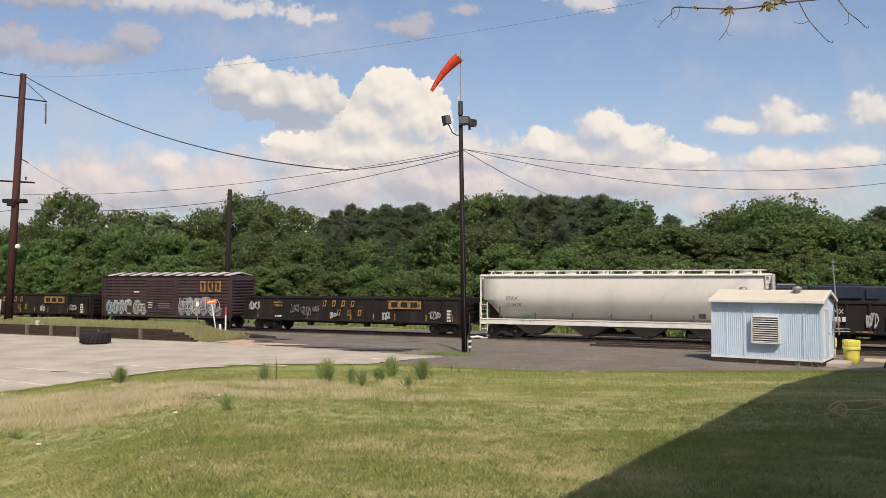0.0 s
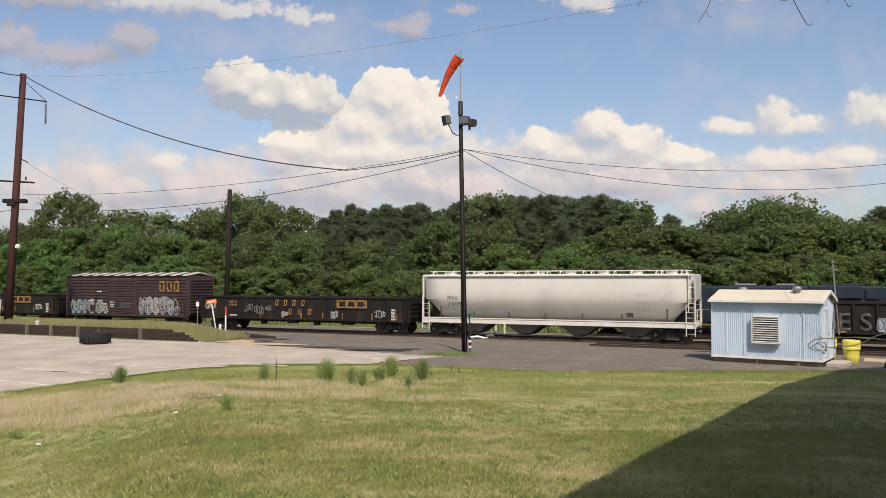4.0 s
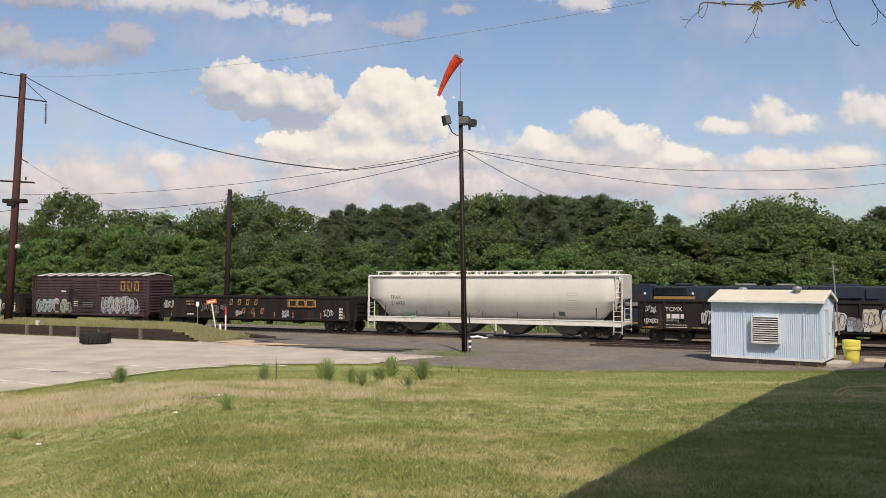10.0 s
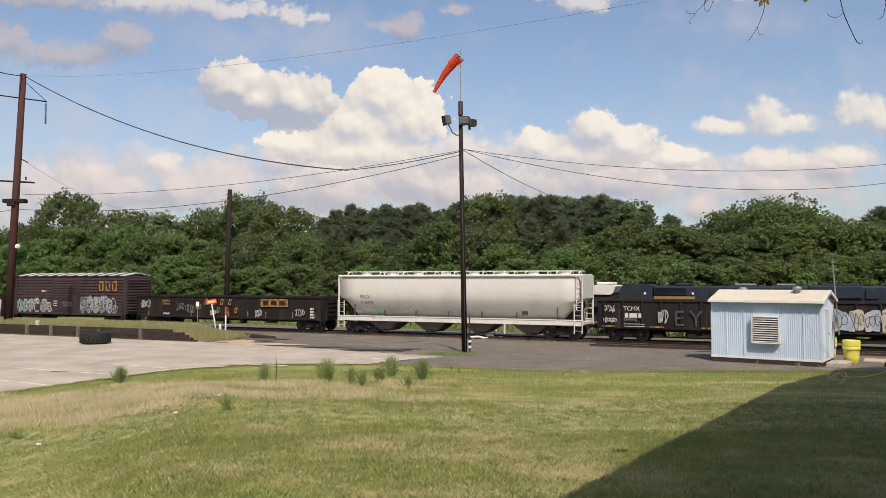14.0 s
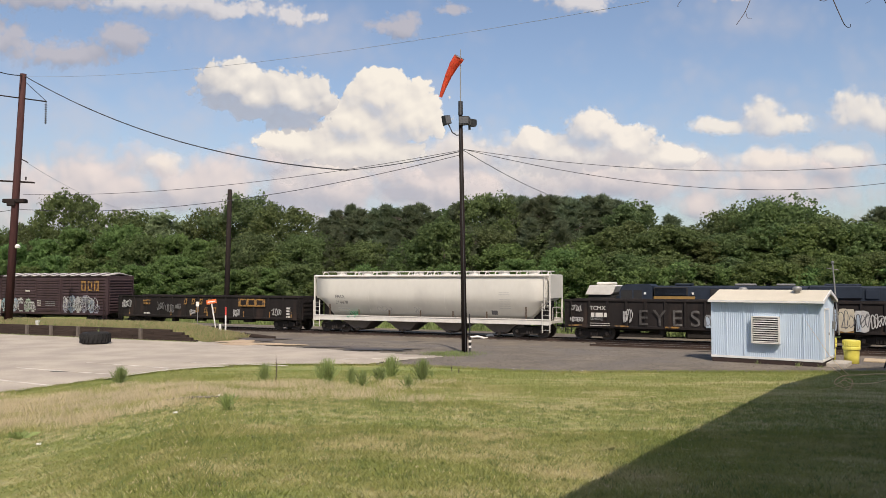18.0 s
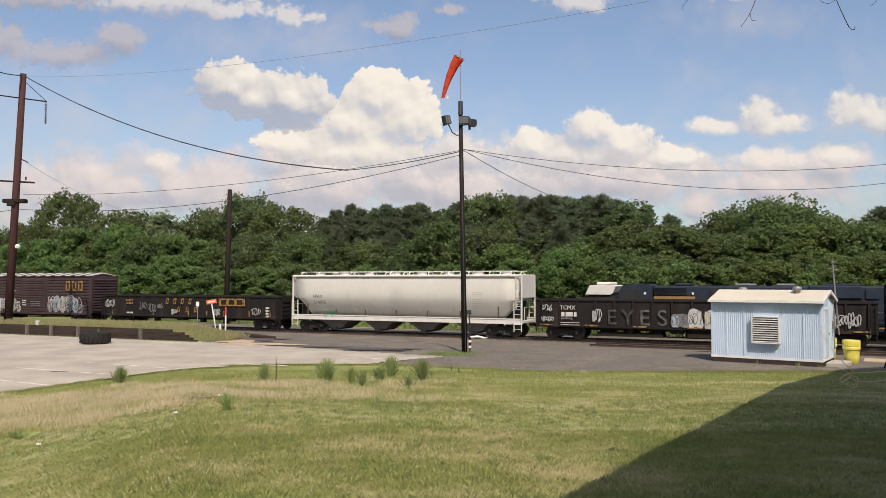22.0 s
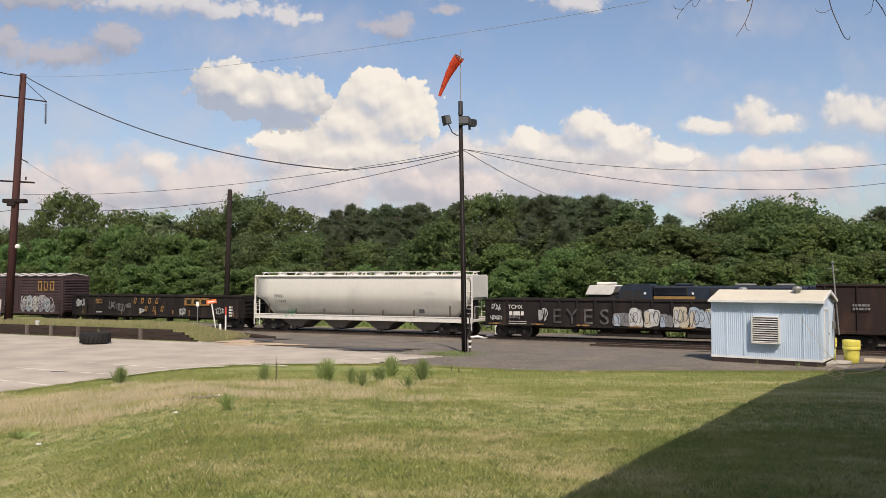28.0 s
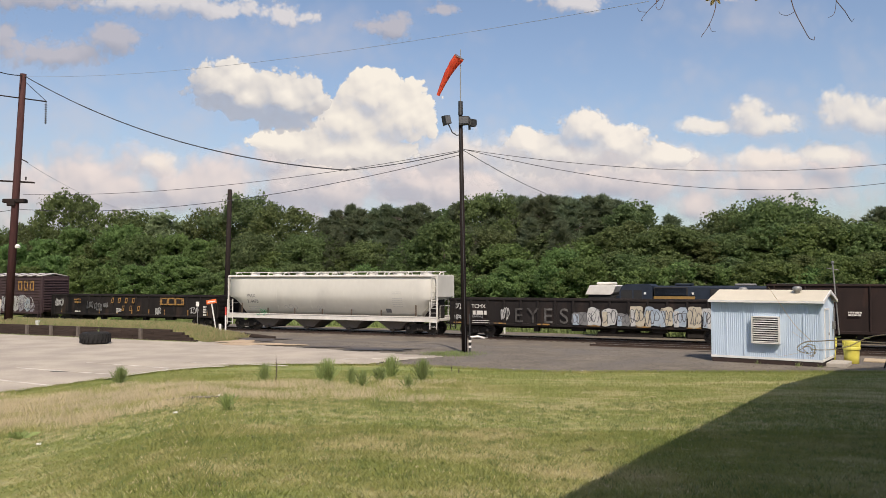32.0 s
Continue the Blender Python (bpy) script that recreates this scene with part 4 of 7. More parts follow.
box(bm, .75, 1.9, .5, 2.5, 4.22, 4.44, bevel=.08)
part("roof_pod", bm, M_WHITE_TRIM, loco)
bm = bmesh.new()
box(bm, .2, 2.2, .25, 2.75, 2.6, 3.5)
part("cab_windscreen", bm, M_DARK, loco)
bm = bmesh.new()
box(bm, 4.95, 20.4, .55, 2.45, 1.5, 4.18, bevel=.12)
hood = part("hood", bm, M_BLUE, loco)
bm = bmesh.new()
box(bm, 4.97, 7.85, .50, .56, 3.05, 3.42)
part("side_stripe", bm, M_LOCO_YEL, loco, "yellow stripe")
for k in range(16):
    bm = bmesh.new()
    box(bm, 5.3 + k * .92, 6.05 + k * .92, .5, .56, 1.7, 2.9, bevel=.02)
    part("hood_door", bm, M_BLUE, hood)
for x, w in ((6.4, 1.2), (10.5, 1.4), (13.2, 1.2), (16.2, 2.2)):
    bm = bmesh.new()
    box(bm, x, x + w, .9, 2.1, 4.18, 4.34, bevel=.05)
    part("roof_vent", bm, M_GALV if x in (10.5, 13.2) else M_BLUE, loco)
bm = bmesh.new()
box(bm, 15.2, 18.4, .3, 2.7, 3.3, 4.22, bevel=.1)
part("radiator_box", bm, M_BLUE, loco)
bm = bmesh.new()
box(bm, 5.0, 7.35, .46, .56, 3.5, 4.08, bevel=.02)
grille = part("intake_grille", bm, M_DARK, loco, "black intake grille")
for k in range(7):
    bm = bmesh.new()
    box(bm, 5.08, 7.27, .43, .47, 3.55 + k * .075, 3.58 + k * .075)
    part("slat", bm, M_BLUE, grille)
bm = bmesh.new()
box(bm, 3.0, 4.15, -.02, .1, 2.68, 2.96, bevel=.03)
part("side_locker", bm, M_GALV, loco, "pale grey side locker")
for x, w in ((8.9, .7), (11.8, .9), (14.6, .5), (18.6, .8)):
    bm = bmesh.new()
    box(bm, x, x + w, .45, .56, 3.35, 3.95, bevel=.02)
    part("side_vent", bm, M_DARK if x < 12 else M_BLUE, loco)
word_blocks(hood, 16.4, 2.1, 1.0, 3, M_LOCO_YEL, 1.15, 0)
for c in hood.children:
    if c.name.startswith("lettering"):
        c.location.y = .49
bm = bmesh.new()
for k in range(11):
    tube(bm, [(5 + k * 1.5, .12, 1.5), (5 + k * 1.5, .12, 2.5)], .02, 6)
tube(bm, [(5, .12, 2.5), (20.2, .12, 2.5)], .02, 6)
part("handrail", bm, M_LOCO_YEL, loco)
bm = bmesh.new()
box(bm, 0.2, 21.0, .02, .06, 1.42, 1.52)
part("sill_stripe", bm, M_LOCO_YEL, loco, "thin yellow sill stripe")
for x, y in ((4.35, .02), (7.65, .40)):
    bm = bmesh.new()
    box(bm, x, x + .14, y, y + .1, 3.55, 3.71)
    part("marker_light", bm, M_MARK_WHITE, loco)
for x in (3.2, 17.6):
    for ax in (-1.8, 0, 1.8):
        for s in (-1, 1):
            bm = bmesh.new()
            lathe(bm, [(.1, -.06), (.5, -.06), (.52, .06), (.1, .06)], 24, Matrix.Translation((x + ax, 1.5 + s * .755, .5)) @ Matrix.Rotation(radians(90), 4, "X"))
            part("wheel", fixed(bm), M_WHEEL, loco)
    bm = bmesh.new()
    prism(bm, [(x - 2.5, .4), (x - 2.3, .75), (x + 2.3, .75), (x + 2.5, .4), (x + .6, .3), (x - .6, .3)], .4, .55, "y")
    part("bogie_frame", fixed(bm), M_TRUCK, loco)

# ---- trees ----
SHAPES = {  # boughs, sprigs on each, bough size by crown width, flattening, lowest leaves
    "oak": (44, 20, .145, 1.0, .08), "tier": (46, 14, .15, .55, .05), "slim": (30, 14, .17, 1.15, .10), "shrub": (20, 12, .22, .85, .03), "pine": (58, 7, .1, .8, .2)}


def envelope(kind, f, seed):
    """Half-width of a crown, as a share, at the height share f."""
    if kind == "oak":
        return math.sqrt(max(0, 1 - (max(0, f - .4) / .6) ** 2.3)) * (.84 + .16 * min(1, f / .4))
    if kind == "tier":
        return (1 - .75 * f ** 1.7) * (.85 + .12 * math.sin(11 * f + seed))
    if kind == "slim":
        return math.sin(math.pi * (.15 + .8 * f)) ** .8 * .8
    if kind == "pine":
        return min(1, .3 + 3.2 * f) * (1 - f) ** .68 * (.9 + .18 * math.sin(13 * f + seed)) + .03
    return math.sqrt(max(0, 1 - (f - .25) ** 2 * 1.6))


def crown_mesh(name, kind, height, width, seed, leaves, material):
    """A crown of boughs, each a cluster of sprigs that carry the leaves, with shaded hollows between them and an uneven outline."""
    r = np.random.RandomState(seed)
    boughs, sprigs, size, flat_z, low = SHAPES[kind]
    per = leaves // (boughs * sprigs)
    tris = []
    for k in range(boughs):
        f = ((k + r.rand()) / boughs) ** (.8 if kind != "pine" else 1.0)
        a = k * 2.4 + r.uniform(-.6, .6)
        lobe = .88 + .12 * math.sin(3 * a + seed) + r.uniform(-.14, .1)
        rad = width / 2 * envelope(kind, f, seed) * lobe * (.35 + .6 * r.rand() ** .5 if kind != "pine" else r.uniform(.5, 1.2))
        br = width * size * r.uniform(.75, 1.25) * (1 if kind != "pine" else 1.2 - .8 * f)
        top = height * (low + (1 - low) * f)
        c = np.array((rad * math.cos(a), rad * math.sin(a), min(top, height - br * flat_z * .8)))
        if kind == "pine":
            # a limb that climbs outwards, with tufts of needles along it
            for j in range(sprigs):
                g = .3 + .8 * (j + r.rand()) / sprigs
                p = np.array((c[0] * g, c[1] * g, c[2] - (1 - g) * rad * .7)) + r.normal(0, br * .3, 3)
                d = r.normal(size=(per, 3)) + np.array((math.cos(a) * .5, math.sin(a) * .5, 1.3))
                d /= np.linalg.norm(d, axis=1)[:, None]
                q = p + d * (br * .5 * r.rand(per) ** .5)[:, None] * np.array((1, 1, .8))
                t = np.cross(d, r.normal(size=(per, 3)))
                t /= np.linalg.norm(t, axis=1)[:, None] + 1e-6
                s = r.uniform(.18, .40, per)[:, None]
                tris.append(np.stack([q - t * s * .2, q + t * s * .2, q + d * s * 1.7], 1).reshape(-1, 3))
            continue
        out = np.array((math.cos(a), math.sin(a), .5))
        for j in range(sprigs):
            d = r.normal(size=3) * np.array((1, 1, .75)) + np.array((0, 0, .45)) + .45 * out
            d /= np.linalg.norm(d)
            p = c + d * br * r.uniform(.3, 1.2) * np.array((1, 1, flat_z))
            sr = br * r.uniform(.22, .5)
            e = r.normal(size=(per, 3)) + .35 * d
            e /= np.linalg.norm(e, axis=1)[:, None]
            q = p + e * (sr * r.rand(per) ** .45)[:, None] * np.array((1.15, 1.15, .62 if kind == "tier" else .85))
            nrm = .45 * e + .28 * d + np.array((0, 0, .1)) + .6 * r.normal(size=(per, 3))
            nrm /= np.linalg.norm(nrm, axis=1)[:, None]
            t = np.cross(nrm, r.normal(size=(per, 3)))
            t /= np.linalg.norm(t, axis=1)[:, None] + 1e-6
            b = np.cross(nrm, t)
            s = r.uniform(.13, .285, per)[:, None] * (1 if kind != "shrub" else .8)
            tris.append(np.stack([q - t * s * .62 - b * s * .4, q + t * s * .62 - b * s * .4, q + b * s * .85], 1).reshape(-1, 3))
    v = np.concatenate(tris)
    return bulk(name, v, np.arange(len(v)).reshape(-1, 3), material, kind="")


def tree(name, kind, height, width, seed, leaves, material, label, category="tree"):
    t = thing(name, pose(0, 0, -50), label, category, "woodland edge")
    r = random.Random(seed)
    bm = bmesh.new()
    top = height * {"shrub": .5, "pine": .96}.get(kind, .75)
    base = .017 * height if kind != "shrub" else .05
    path = [(r.uniform(-.12, .12) * i, r.uniform(-.12, .12) * i, top * i / 4 - (.2 if i == 0 else 0)) for i in range(5)]
    tube(bm, path, [base * (1 - .2 * i) for i in range(5)], 8)
    for k in range(14):
        f = r.uniform(.3, .95)
        a = r.uniform(0, math.tau)
        p = Vector(path[min(3, int(f * 4))]).lerp(Vector(path[min(4, int(f * 4) + 1)]), f * 4 % 1)
        ln = width * r.uniform(.16, .38) * (1.1 - f * .7 if kind == "pine" else 1)
        tube(bm, [p, p + Vector((math.cos(a) * ln * .5, math.sin(a) * ln * .5, ln * .22)), p + Vector((math.cos(a) * ln, math.sin(a) * ln, ln * .5))], [base * .4, base * .26, base * .08], 6)
    part("trunk", bm, M_BARK, t, "", True)
    c = crown_mesh("crown", kind, height, width, seed, leaves, material)
    c.parent = t
    return t


OAK, PINE = "broad leafy oak tree with a rounded full crown", "tall dark pine tree with ragged upswept limbs"
KINDS = {
    "o": [tree("oak_tree", "oak", 13, 11, 11, 17500, M_LEAF, OAK), tree("oak_tree", "oak", 13, 11, 12, 17500, M_LEAF_DARK, "broad dark green oak tree with a full crown"),
          tree("oak_tree", "oak", 13, 11, 16, 17500, M_LEAF, OAK)],
    "p": [tree("pine_tree", "pine", 14, 8, 13, 13500, M_PINE, PINE), tree("pine_tree", "pine", 14, 8, 17, 13500, M_PINE, PINE), tree("pine_tree", "pine", 14, 8, 23, 13500, M_PINE, PINE)],
    "s": [tree("slender_tree", "slim", 14, 6.5, 14, 11000, M_LEAF_DARK, "slender green tree with an open crown"), tree("ash_tree", "slim", 14, 6.5, 24, 11000, M_LEAF_PALE, "pale hazy green ash tree with a thin crown"), tree("slender_tree", "slim", 14, 6.5, 34, 12500, M_LEAF, "slender fresh green tree with a leafy crown")],
    "g": [tree("maple_tree", "oak", 11, 8, 19, 14000, M_LEAF_MID, "fresh green maple tree with a full crown"), tree("maple_tree", "oak", 11, 8, 29, 14000, M_LEAF_MID, "fresh green maple tree with a full crown"),
          tree("maple_tree", "oak", 11, 8, 31, 14000, M_LEAF_BRIGHT, "light green maple tree with a full crown")],
    "t": [tree("dogwood_tree", "tier", 9, 8, 20, 15500, M_LEAF_BRIGHT, "fresh green dogwood tree with foliage in flat tiers"), tree("dogwood_tree", "tier", 9, 8, 27, 15500, M_LEAF_BRIGHT, "light green dogwood tree with foliage in flat tiers")],
    "b": [tree("sapling", "shrub", 6, 5.5, 15, 7500, M_LEAF_BRIGHT, "bright green bushy sapling at the edge of the wood"), tree("sapling", "shrub", 6, 5.5, 18, 7500, M_LEAF, "green bushy sapling at the edge of the wood")],
}
BUILT = {"o": (13, 11), "g": (11, 8), "p": (14, 8), "s": (14, 6.5), "t": (9, 8), "b": (6, 5.5)}
USED = {}


def stand(kind, u, rise, q, width, pick=0):
    """Stand a tree on bearing u, q metres beyond the train, its top at that rise over the eye."""
    y = (q + TRACK_Y * CA) / (u * SA + CA)
    x = u * y
    z = ground_z(x, y)
    h = (EYE_Z + rise * y - z) * (.98 if kind == "p" else .95)
    src = KINDS[kind][pick % len(KINDS[kind])]
    hh, ww = BUILT[kind]
    m = pose(x, y, z - .1, 0, 0, random.uniform(0, 360)) @ Matrix.Diagonal((width / ww, width / ww, h / hh, 1))
    if src.name not in USED:
        USED[src.name] = True
        src.matrix_world = m
        return src
    o = copy_thing(src, Matrix())
    o.matrix_basis = m
    return o


def row_of(text, q, spread, wide):
    """Trees named as 'kind bearing rise' in one rank of the wood."""
    for k, row in enumerate(text.split("|")):
        kind, nums = row[0], row[1:].split()
        stand(kind, float(nums[0]), float(nums[1]), q + random.uniform(-spread, spread), wide[kind] * random.uniform(.9, 1.12), int(nums[2]) if len(nums) > 2 else k)


# skyline, from one end of the wood to the other
row_of("o-.575 .070|o-.515 .075|o-.472 .114|o-.400 .090|s-.357 .088 1|s-.326 .078 1|o-.290 .092|o-.243 .110|o-.200 .097|p-.150 .080|p-.116 .0965|p-.092 .084|p-.072 .097|p-.054 .084|p-.030 .099|p-.134 .090|p-.104 .091|p-.083 .092|p-.063 .093|p-.043 .095|p.020 .100|p.060 .107|p.100 .107|p.125 .108|p.152 .107|p.182 .107|p.216 .104|p-.012 .088|s.008 .097 0|o.052 .113|"
       "p.072 .100|p.088 .108|p.112 .104|p.138 .109|p.165 .104|p.200 .110|s.232 .102 0|s.246 .103 0|p.288 .084|s.315 .072 0|o.375 .090|o.402 .101|o.425 .106|o.455 .090|s.478 .086 0|o.512 .078|p.555 .094|o.60 .09",
       33, 3, {"o": 11.4, "p": 10.4, "s": 6.6})
# second rank, lower and nearer
row_of("g-.60 .055|t-.545 .05|t-.50 .055|t-.465 .070|g-.43 .050|g-.405 .074|g-.375 .060|t-.34 .062|t-.305 .055|g-.27 .045|o-.235 .060|g-.205 .040|o-.17 .060|p-.135 .070|o-.10 .052|p-.06 .065|g-.03 .055|g.0 .078 0|p.03 .070|o.05 .070|g.08 .050|p.11 .080|s.135 .066 0|p.15 .078|"
       "g.165 .052 2|g.19 .060 0|s.215 .070 2|s.24 .078 2|g.258 .064 1|s.278 .074 2|s.300 .072 2|s.325 .056 2|s.345 .060 0|g.37 .064 0|s.395 .066 2|g.42 .072 1|s.445 .070 2|g.465 .074 2|s.485 .082 2|g.51 .074 1|s.53 .078 2|g.56 .07 2|s.585 .07 2|g.61 .06", 25, 2, {"o": 8.6, "g": 8, "p": 7, "s": 5.6, "t": 8.2})
# saplings and low trees close the wood down to the ground
row_of("t-.56 .03|t-.52 .02|t-.49 .034|t-.455 .030|b-.43 .016|t-.39 .022|b-.365 .02|t-.34 .034|t-.315 .02|b-.29 .012|t-.26 .016|b-.235 .02|t-.21 .018|b-.18 .024|b-.155 .0|b-.13 .014|b-.10 .02|b-.075 .004|b-.05 .012|b-.02 .016|b.005 .02|b.03 .01|b.055 .006 0|b.075 .010 0|t.095 .030|b.105 .012 0|b.135 .016 0|"
       "g.15 .044 2|g.172 .034 2|b.195 .02|s.215 .04 2|g.235 .036 1|b.255 .02|s.275 .034 2|b.30 .024|s.32 .026 2|b.345 .02|s.365 .032 0|b.385 .018|g.41 .03 2|b.43 .02|s.455 .036 2|b.475 .018|g.50 .036 2|b.525 .02|s.545 .04 2|b.56 .02|g.59 .03 2", 18, 1.8, {"b": 5.2, "t": 6.4, "g": 5.6, "s": 4.6})
for k in range(11):
    stand("o", -.66 + k * 1.32 / 10, random.uniform(.05, .074), 43 + random.uniform(-3, 4), 16, k)

# ---- clouds: a far backdrop in four sheets that drift at their own pace ----
def mathn(n, l, op, a, b=None, c=None):
    """One arithmetic node; inputs are sockets or numbers."""
    m = n.new("ShaderNodeMath")
    m.operation = op
    for k, v in enumerate((a, b, c)):
        if v is None:
            continue
        if isinstance(v, (int, float)):
            m.inputs[k].default_value = v
        else:
            l.new(v, m.inputs[k])
    return m.outputs[0]


def cloud_field(name, heaps, grain, edge, detail):
    """A node group: how deep a place lies inside a heap of cloud, smooth and with billows."""
    g = bpy.data.node_groups.new(name, "ShaderNodeTree")
    g.interface.new_socket("Place", in_out="INPUT", socket_type="NodeSocketVector")
    g.interface.new_socket("Depth", in_out="OUTPUT", socket_type="NodeSocketFloat")
    g.interface.new_socket("Heap", in_out="OUTPUT", socket_type="NodeSocketFloat")
    g.interface.new_socket("Puff", in_out="OUTPUT", socket_type="NodeSocketFloat")
    n, l = g.nodes, g.links
    gi, go = n.new("NodeGroupInput"), n.new("NodeGroupOutput")
    warp = n.new("ShaderNodeTexNoise")
    warp.inputs["Scale"].default_value, warp.inputs["Detail"].default_value, warp.inputs["Roughness"].default_value = grain, detail, 0.5
    l.new(gi.outputs[0], warp.inputs["Vector"])
    bend = n.new("ShaderNodeVectorMath")
    bend.operation = "MULTIPLY_ADD"
    bend.inputs[1].default_value = (0.35 / grain,) * 3
    l.new(warp.outputs["Color"], bend.inputs[0])
    l.new(gi.outputs[0], bend.inputs[2])
    puffs, reliefs = [], []
    for k, sc in enumerate((1.6, 3.6, 8.0)):
        vo = n.new("ShaderNodeTexVoronoi")
        vo.feature = "SMOOTH_F1"
        vo.inputs["Scale"].default_value, vo.inputs["Smoothness"].default_value = grain * sc, 0.35
        l.new(bend.outputs[0], vo.inputs["Vector"])
        puffs.append(mathn(n, l, "MULTIPLY_ADD", vo.outputs["Distance"], (-.75, -.5, -.3)[k], (.36, .24, .14)[k]))
        reliefs.append(mathn(n, l, "MULTIPLY", vo.outputs["Distance"], (-.8, -.26, -.06)[k]))
    puff = mathn(n, l, "ADD", mathn(n, l, "ADD", puffs[0], puffs[1]), puffs[2])
    last = None
    for cx, cz, rx, rz in heaps:
        sub = n.new("ShaderNodeVectorMath")
        sub.operation = "SUBTRACT"
        sub.inputs[1].default_value = (cx, cz, 0)
        l.new(gi.outputs[0], sub.inputs[0])
        mul = n.new("ShaderNodeVectorMath")
        mul.operation = "MULTIPLY"
        mul.inputs[1].default_value = (1 / rx, 1 / rz, 0)
        l.new(sub.outputs[0], mul.inputs[0])
        ln = n.new("ShaderNodeVectorMath")
        ln.operation = "LENGTH"
        l.new(mul.outputs[0], ln.inputs[0])
        v = mathn(n, l, "SUBTRACT", 1.0, ln.outputs["Value"])
        last = v if last is None else mathn(n, l, "SMOOTH_MAX", last, v, 0.2)
    wav = mathn(n, l, "SUBTRACT", warp.outputs[0], 0.5)
    full = mathn(n, l, "MULTIPLY_ADD", wav, edge * .8, last)
    full = mathn(n, l, "MULTIPLY_ADD", puff, edge * 1.25, full)
    l.new(full, go.inputs[0])
    l.new(last, go.inputs[1])
    l.new(mathn(n, l, "ADD", mathn(n, l, "ADD", reliefs[0], reliefs[1]), reliefs[2]), go.inputs[2])
    return g


def cloud_sheet(name, heaps, far, grain=24.0, edge=0.8, soft=0.22, lit=(1.0, 0.965, 0.885), shadow=(0.42, 0.47, 0.575), bright=0.755, solid=1.0, crisp=0.5, top=1.25, level=0.5, detail=3.0, fade=0.55):
    """A distant upright sheet at that distance; heaps are in units of bearing and rise."""
    m = bpy.data.materials.new(name + "_vapour")
    m.use_nodes = True
    nt = m.node_tree
    n, l = nt.nodes, nt.links
    n.remove(n["Principled BSDF"])
    g = cloud_field(name + "_field", heaps, grain, edge, detail)
    tc = n.new("ShaderNodeTexCoord")
    sc = n.new("ShaderNodeVectorMath")
    sc.operation = "SCALE"
    sc.inputs["Scale"].default_value = 1.0 / far
    l.new(tc.outputs["Object"], sc.inputs[0])

    def sample(dx, dz):
        up = n.new("ShaderNodeVectorMath")
        up.operation = "ADD"
        up.inputs[1].default_value = (dx, dz, 0)
        l.new(sc.outputs[0], up.inputs[0])
        a = n.new("ShaderNodeGroup")
        a.node_tree = g
        l.new(up.outputs[0], a.inputs[0])
        return a.outputs
    here, near, far_up = sample(0, 0), sample(.004, .008), sample(.010, .020)
    alpha = n.new("ShaderNodeMapRange")
    alpha.interpolation_type = "SMOOTHSTEP"
    alpha.inputs["From Min"].default_value, alpha.inputs["From Max"].default_value = 0.0, soft
    alpha.inputs["To Max"].default_value = solid
    l.new(here[0], alpha.inputs["Value"])
    fine = mathn(n, l, "SUBTRACT", here[2], near[2])
    broad = mathn(n, l, "SUBTRACT", here[1], far_up[1])
    k = mathn(n, l, "MULTIPLY_ADD", fine, crisp, level)
    k = mathn(n, l, "MULTIPLY_ADD", broad, top, k)
    lr = n.new("ShaderNodeMapRange")
    lr.inputs["From Min"].default_value, lr.inputs["From Max"].default_value = -.1, 1.1
    l.new(k, lr.inputs["Value"])
    col = n.new("ShaderNodeMix")
    col.data_type = "RGBA"
    col.inputs[6].default_value, col.inputs[7].default_value = (*shadow, 1), (*lit, 1)
    l.new(lr.outputs[0], col.inputs[0])
    # The sheet glows by emission; sunlit tops and shaded undersides are mixed colours.
    em = n.new("ShaderNodeEmission")
    em.inputs["Strength"].default_value = bright
    l.new(col.outputs[2], em.inputs[0])
    tr = n.new("ShaderNodeBsdfTransparent")
    mix = n.new("ShaderNodeMixShader")
    thin = mathn(n, l, "MULTIPLY_ADD", lr.outputs[0], fade, 1 - fade)
    thin = mathn(n, l, "MULTIPLY", alpha.outputs[0], mathn(n, l, "MINIMUM", mathn(n, l, "MULTIPLY", thin, 1.25), 1.0))
    l.new(thin, mix.inputs[0])
    l.new(tr.outputs[0], mix.inputs[1])
    l.new(em.outputs[0], mix.inputs[2])
    l.new(mix.outputs[0], n["Material Output"].inputs[0])
    bm = bmesh.new()
    grow = 1.35 + .75 * edge
    x0, x1 = min(h[0] - h[2] * grow for h in heaps) * far, max(h[0] + h[2] * grow for h in heaps) * far
    z0, z1 = max(-.02, min(h[1] - h[3] * grow for h in heaps)) * far, min(.6, max(h[1] + h[3] * grow for h in heaps)) * far
    bm.faces.new([bm.verts.new(v) for v in ((x0, z0, 0), (x1, z0, 0), (x1, z1, 0), (x0, z1, 0))])
    ob = part(name, bm, m)
    ob.matrix_world = pose(0, far, EYE_Z, 90, 0, 0)
    tagged(ob, "glowing backdrop of cloud and haze, white tops and grey undersides painted in", "cloud", kind="structure")
    return ob


cloud_mid = cloud_sheet("cumulus_bank", [(-.067, .238, .047, .042), (-.028, .210, .048, .050), (-.096, .203, .058, .040), (-.103, .168, .11, .028), (-.18, .176, .05, .018)], 3000, edge=.48, soft=.13,
                        shadow=(.66, .66, .68), lit=(1.0, .972, .885), bright=.77, level=.50, crisp=1.1, top=1.1, fade=.42)
cloud_belly = cloud_sheet("grey_bellied_cumulus", [(-.253, .2475, .060, .036), (-.181, .228, .062, .042), (-.225, .232, .06, .036)], 2980, edge=.42, soft=.15, shadow=(.47, .50, .575), lit=(1.0, .975, .90), bright=.77,
                          level=.08, crisp=.9, top=1.45, fade=.42)
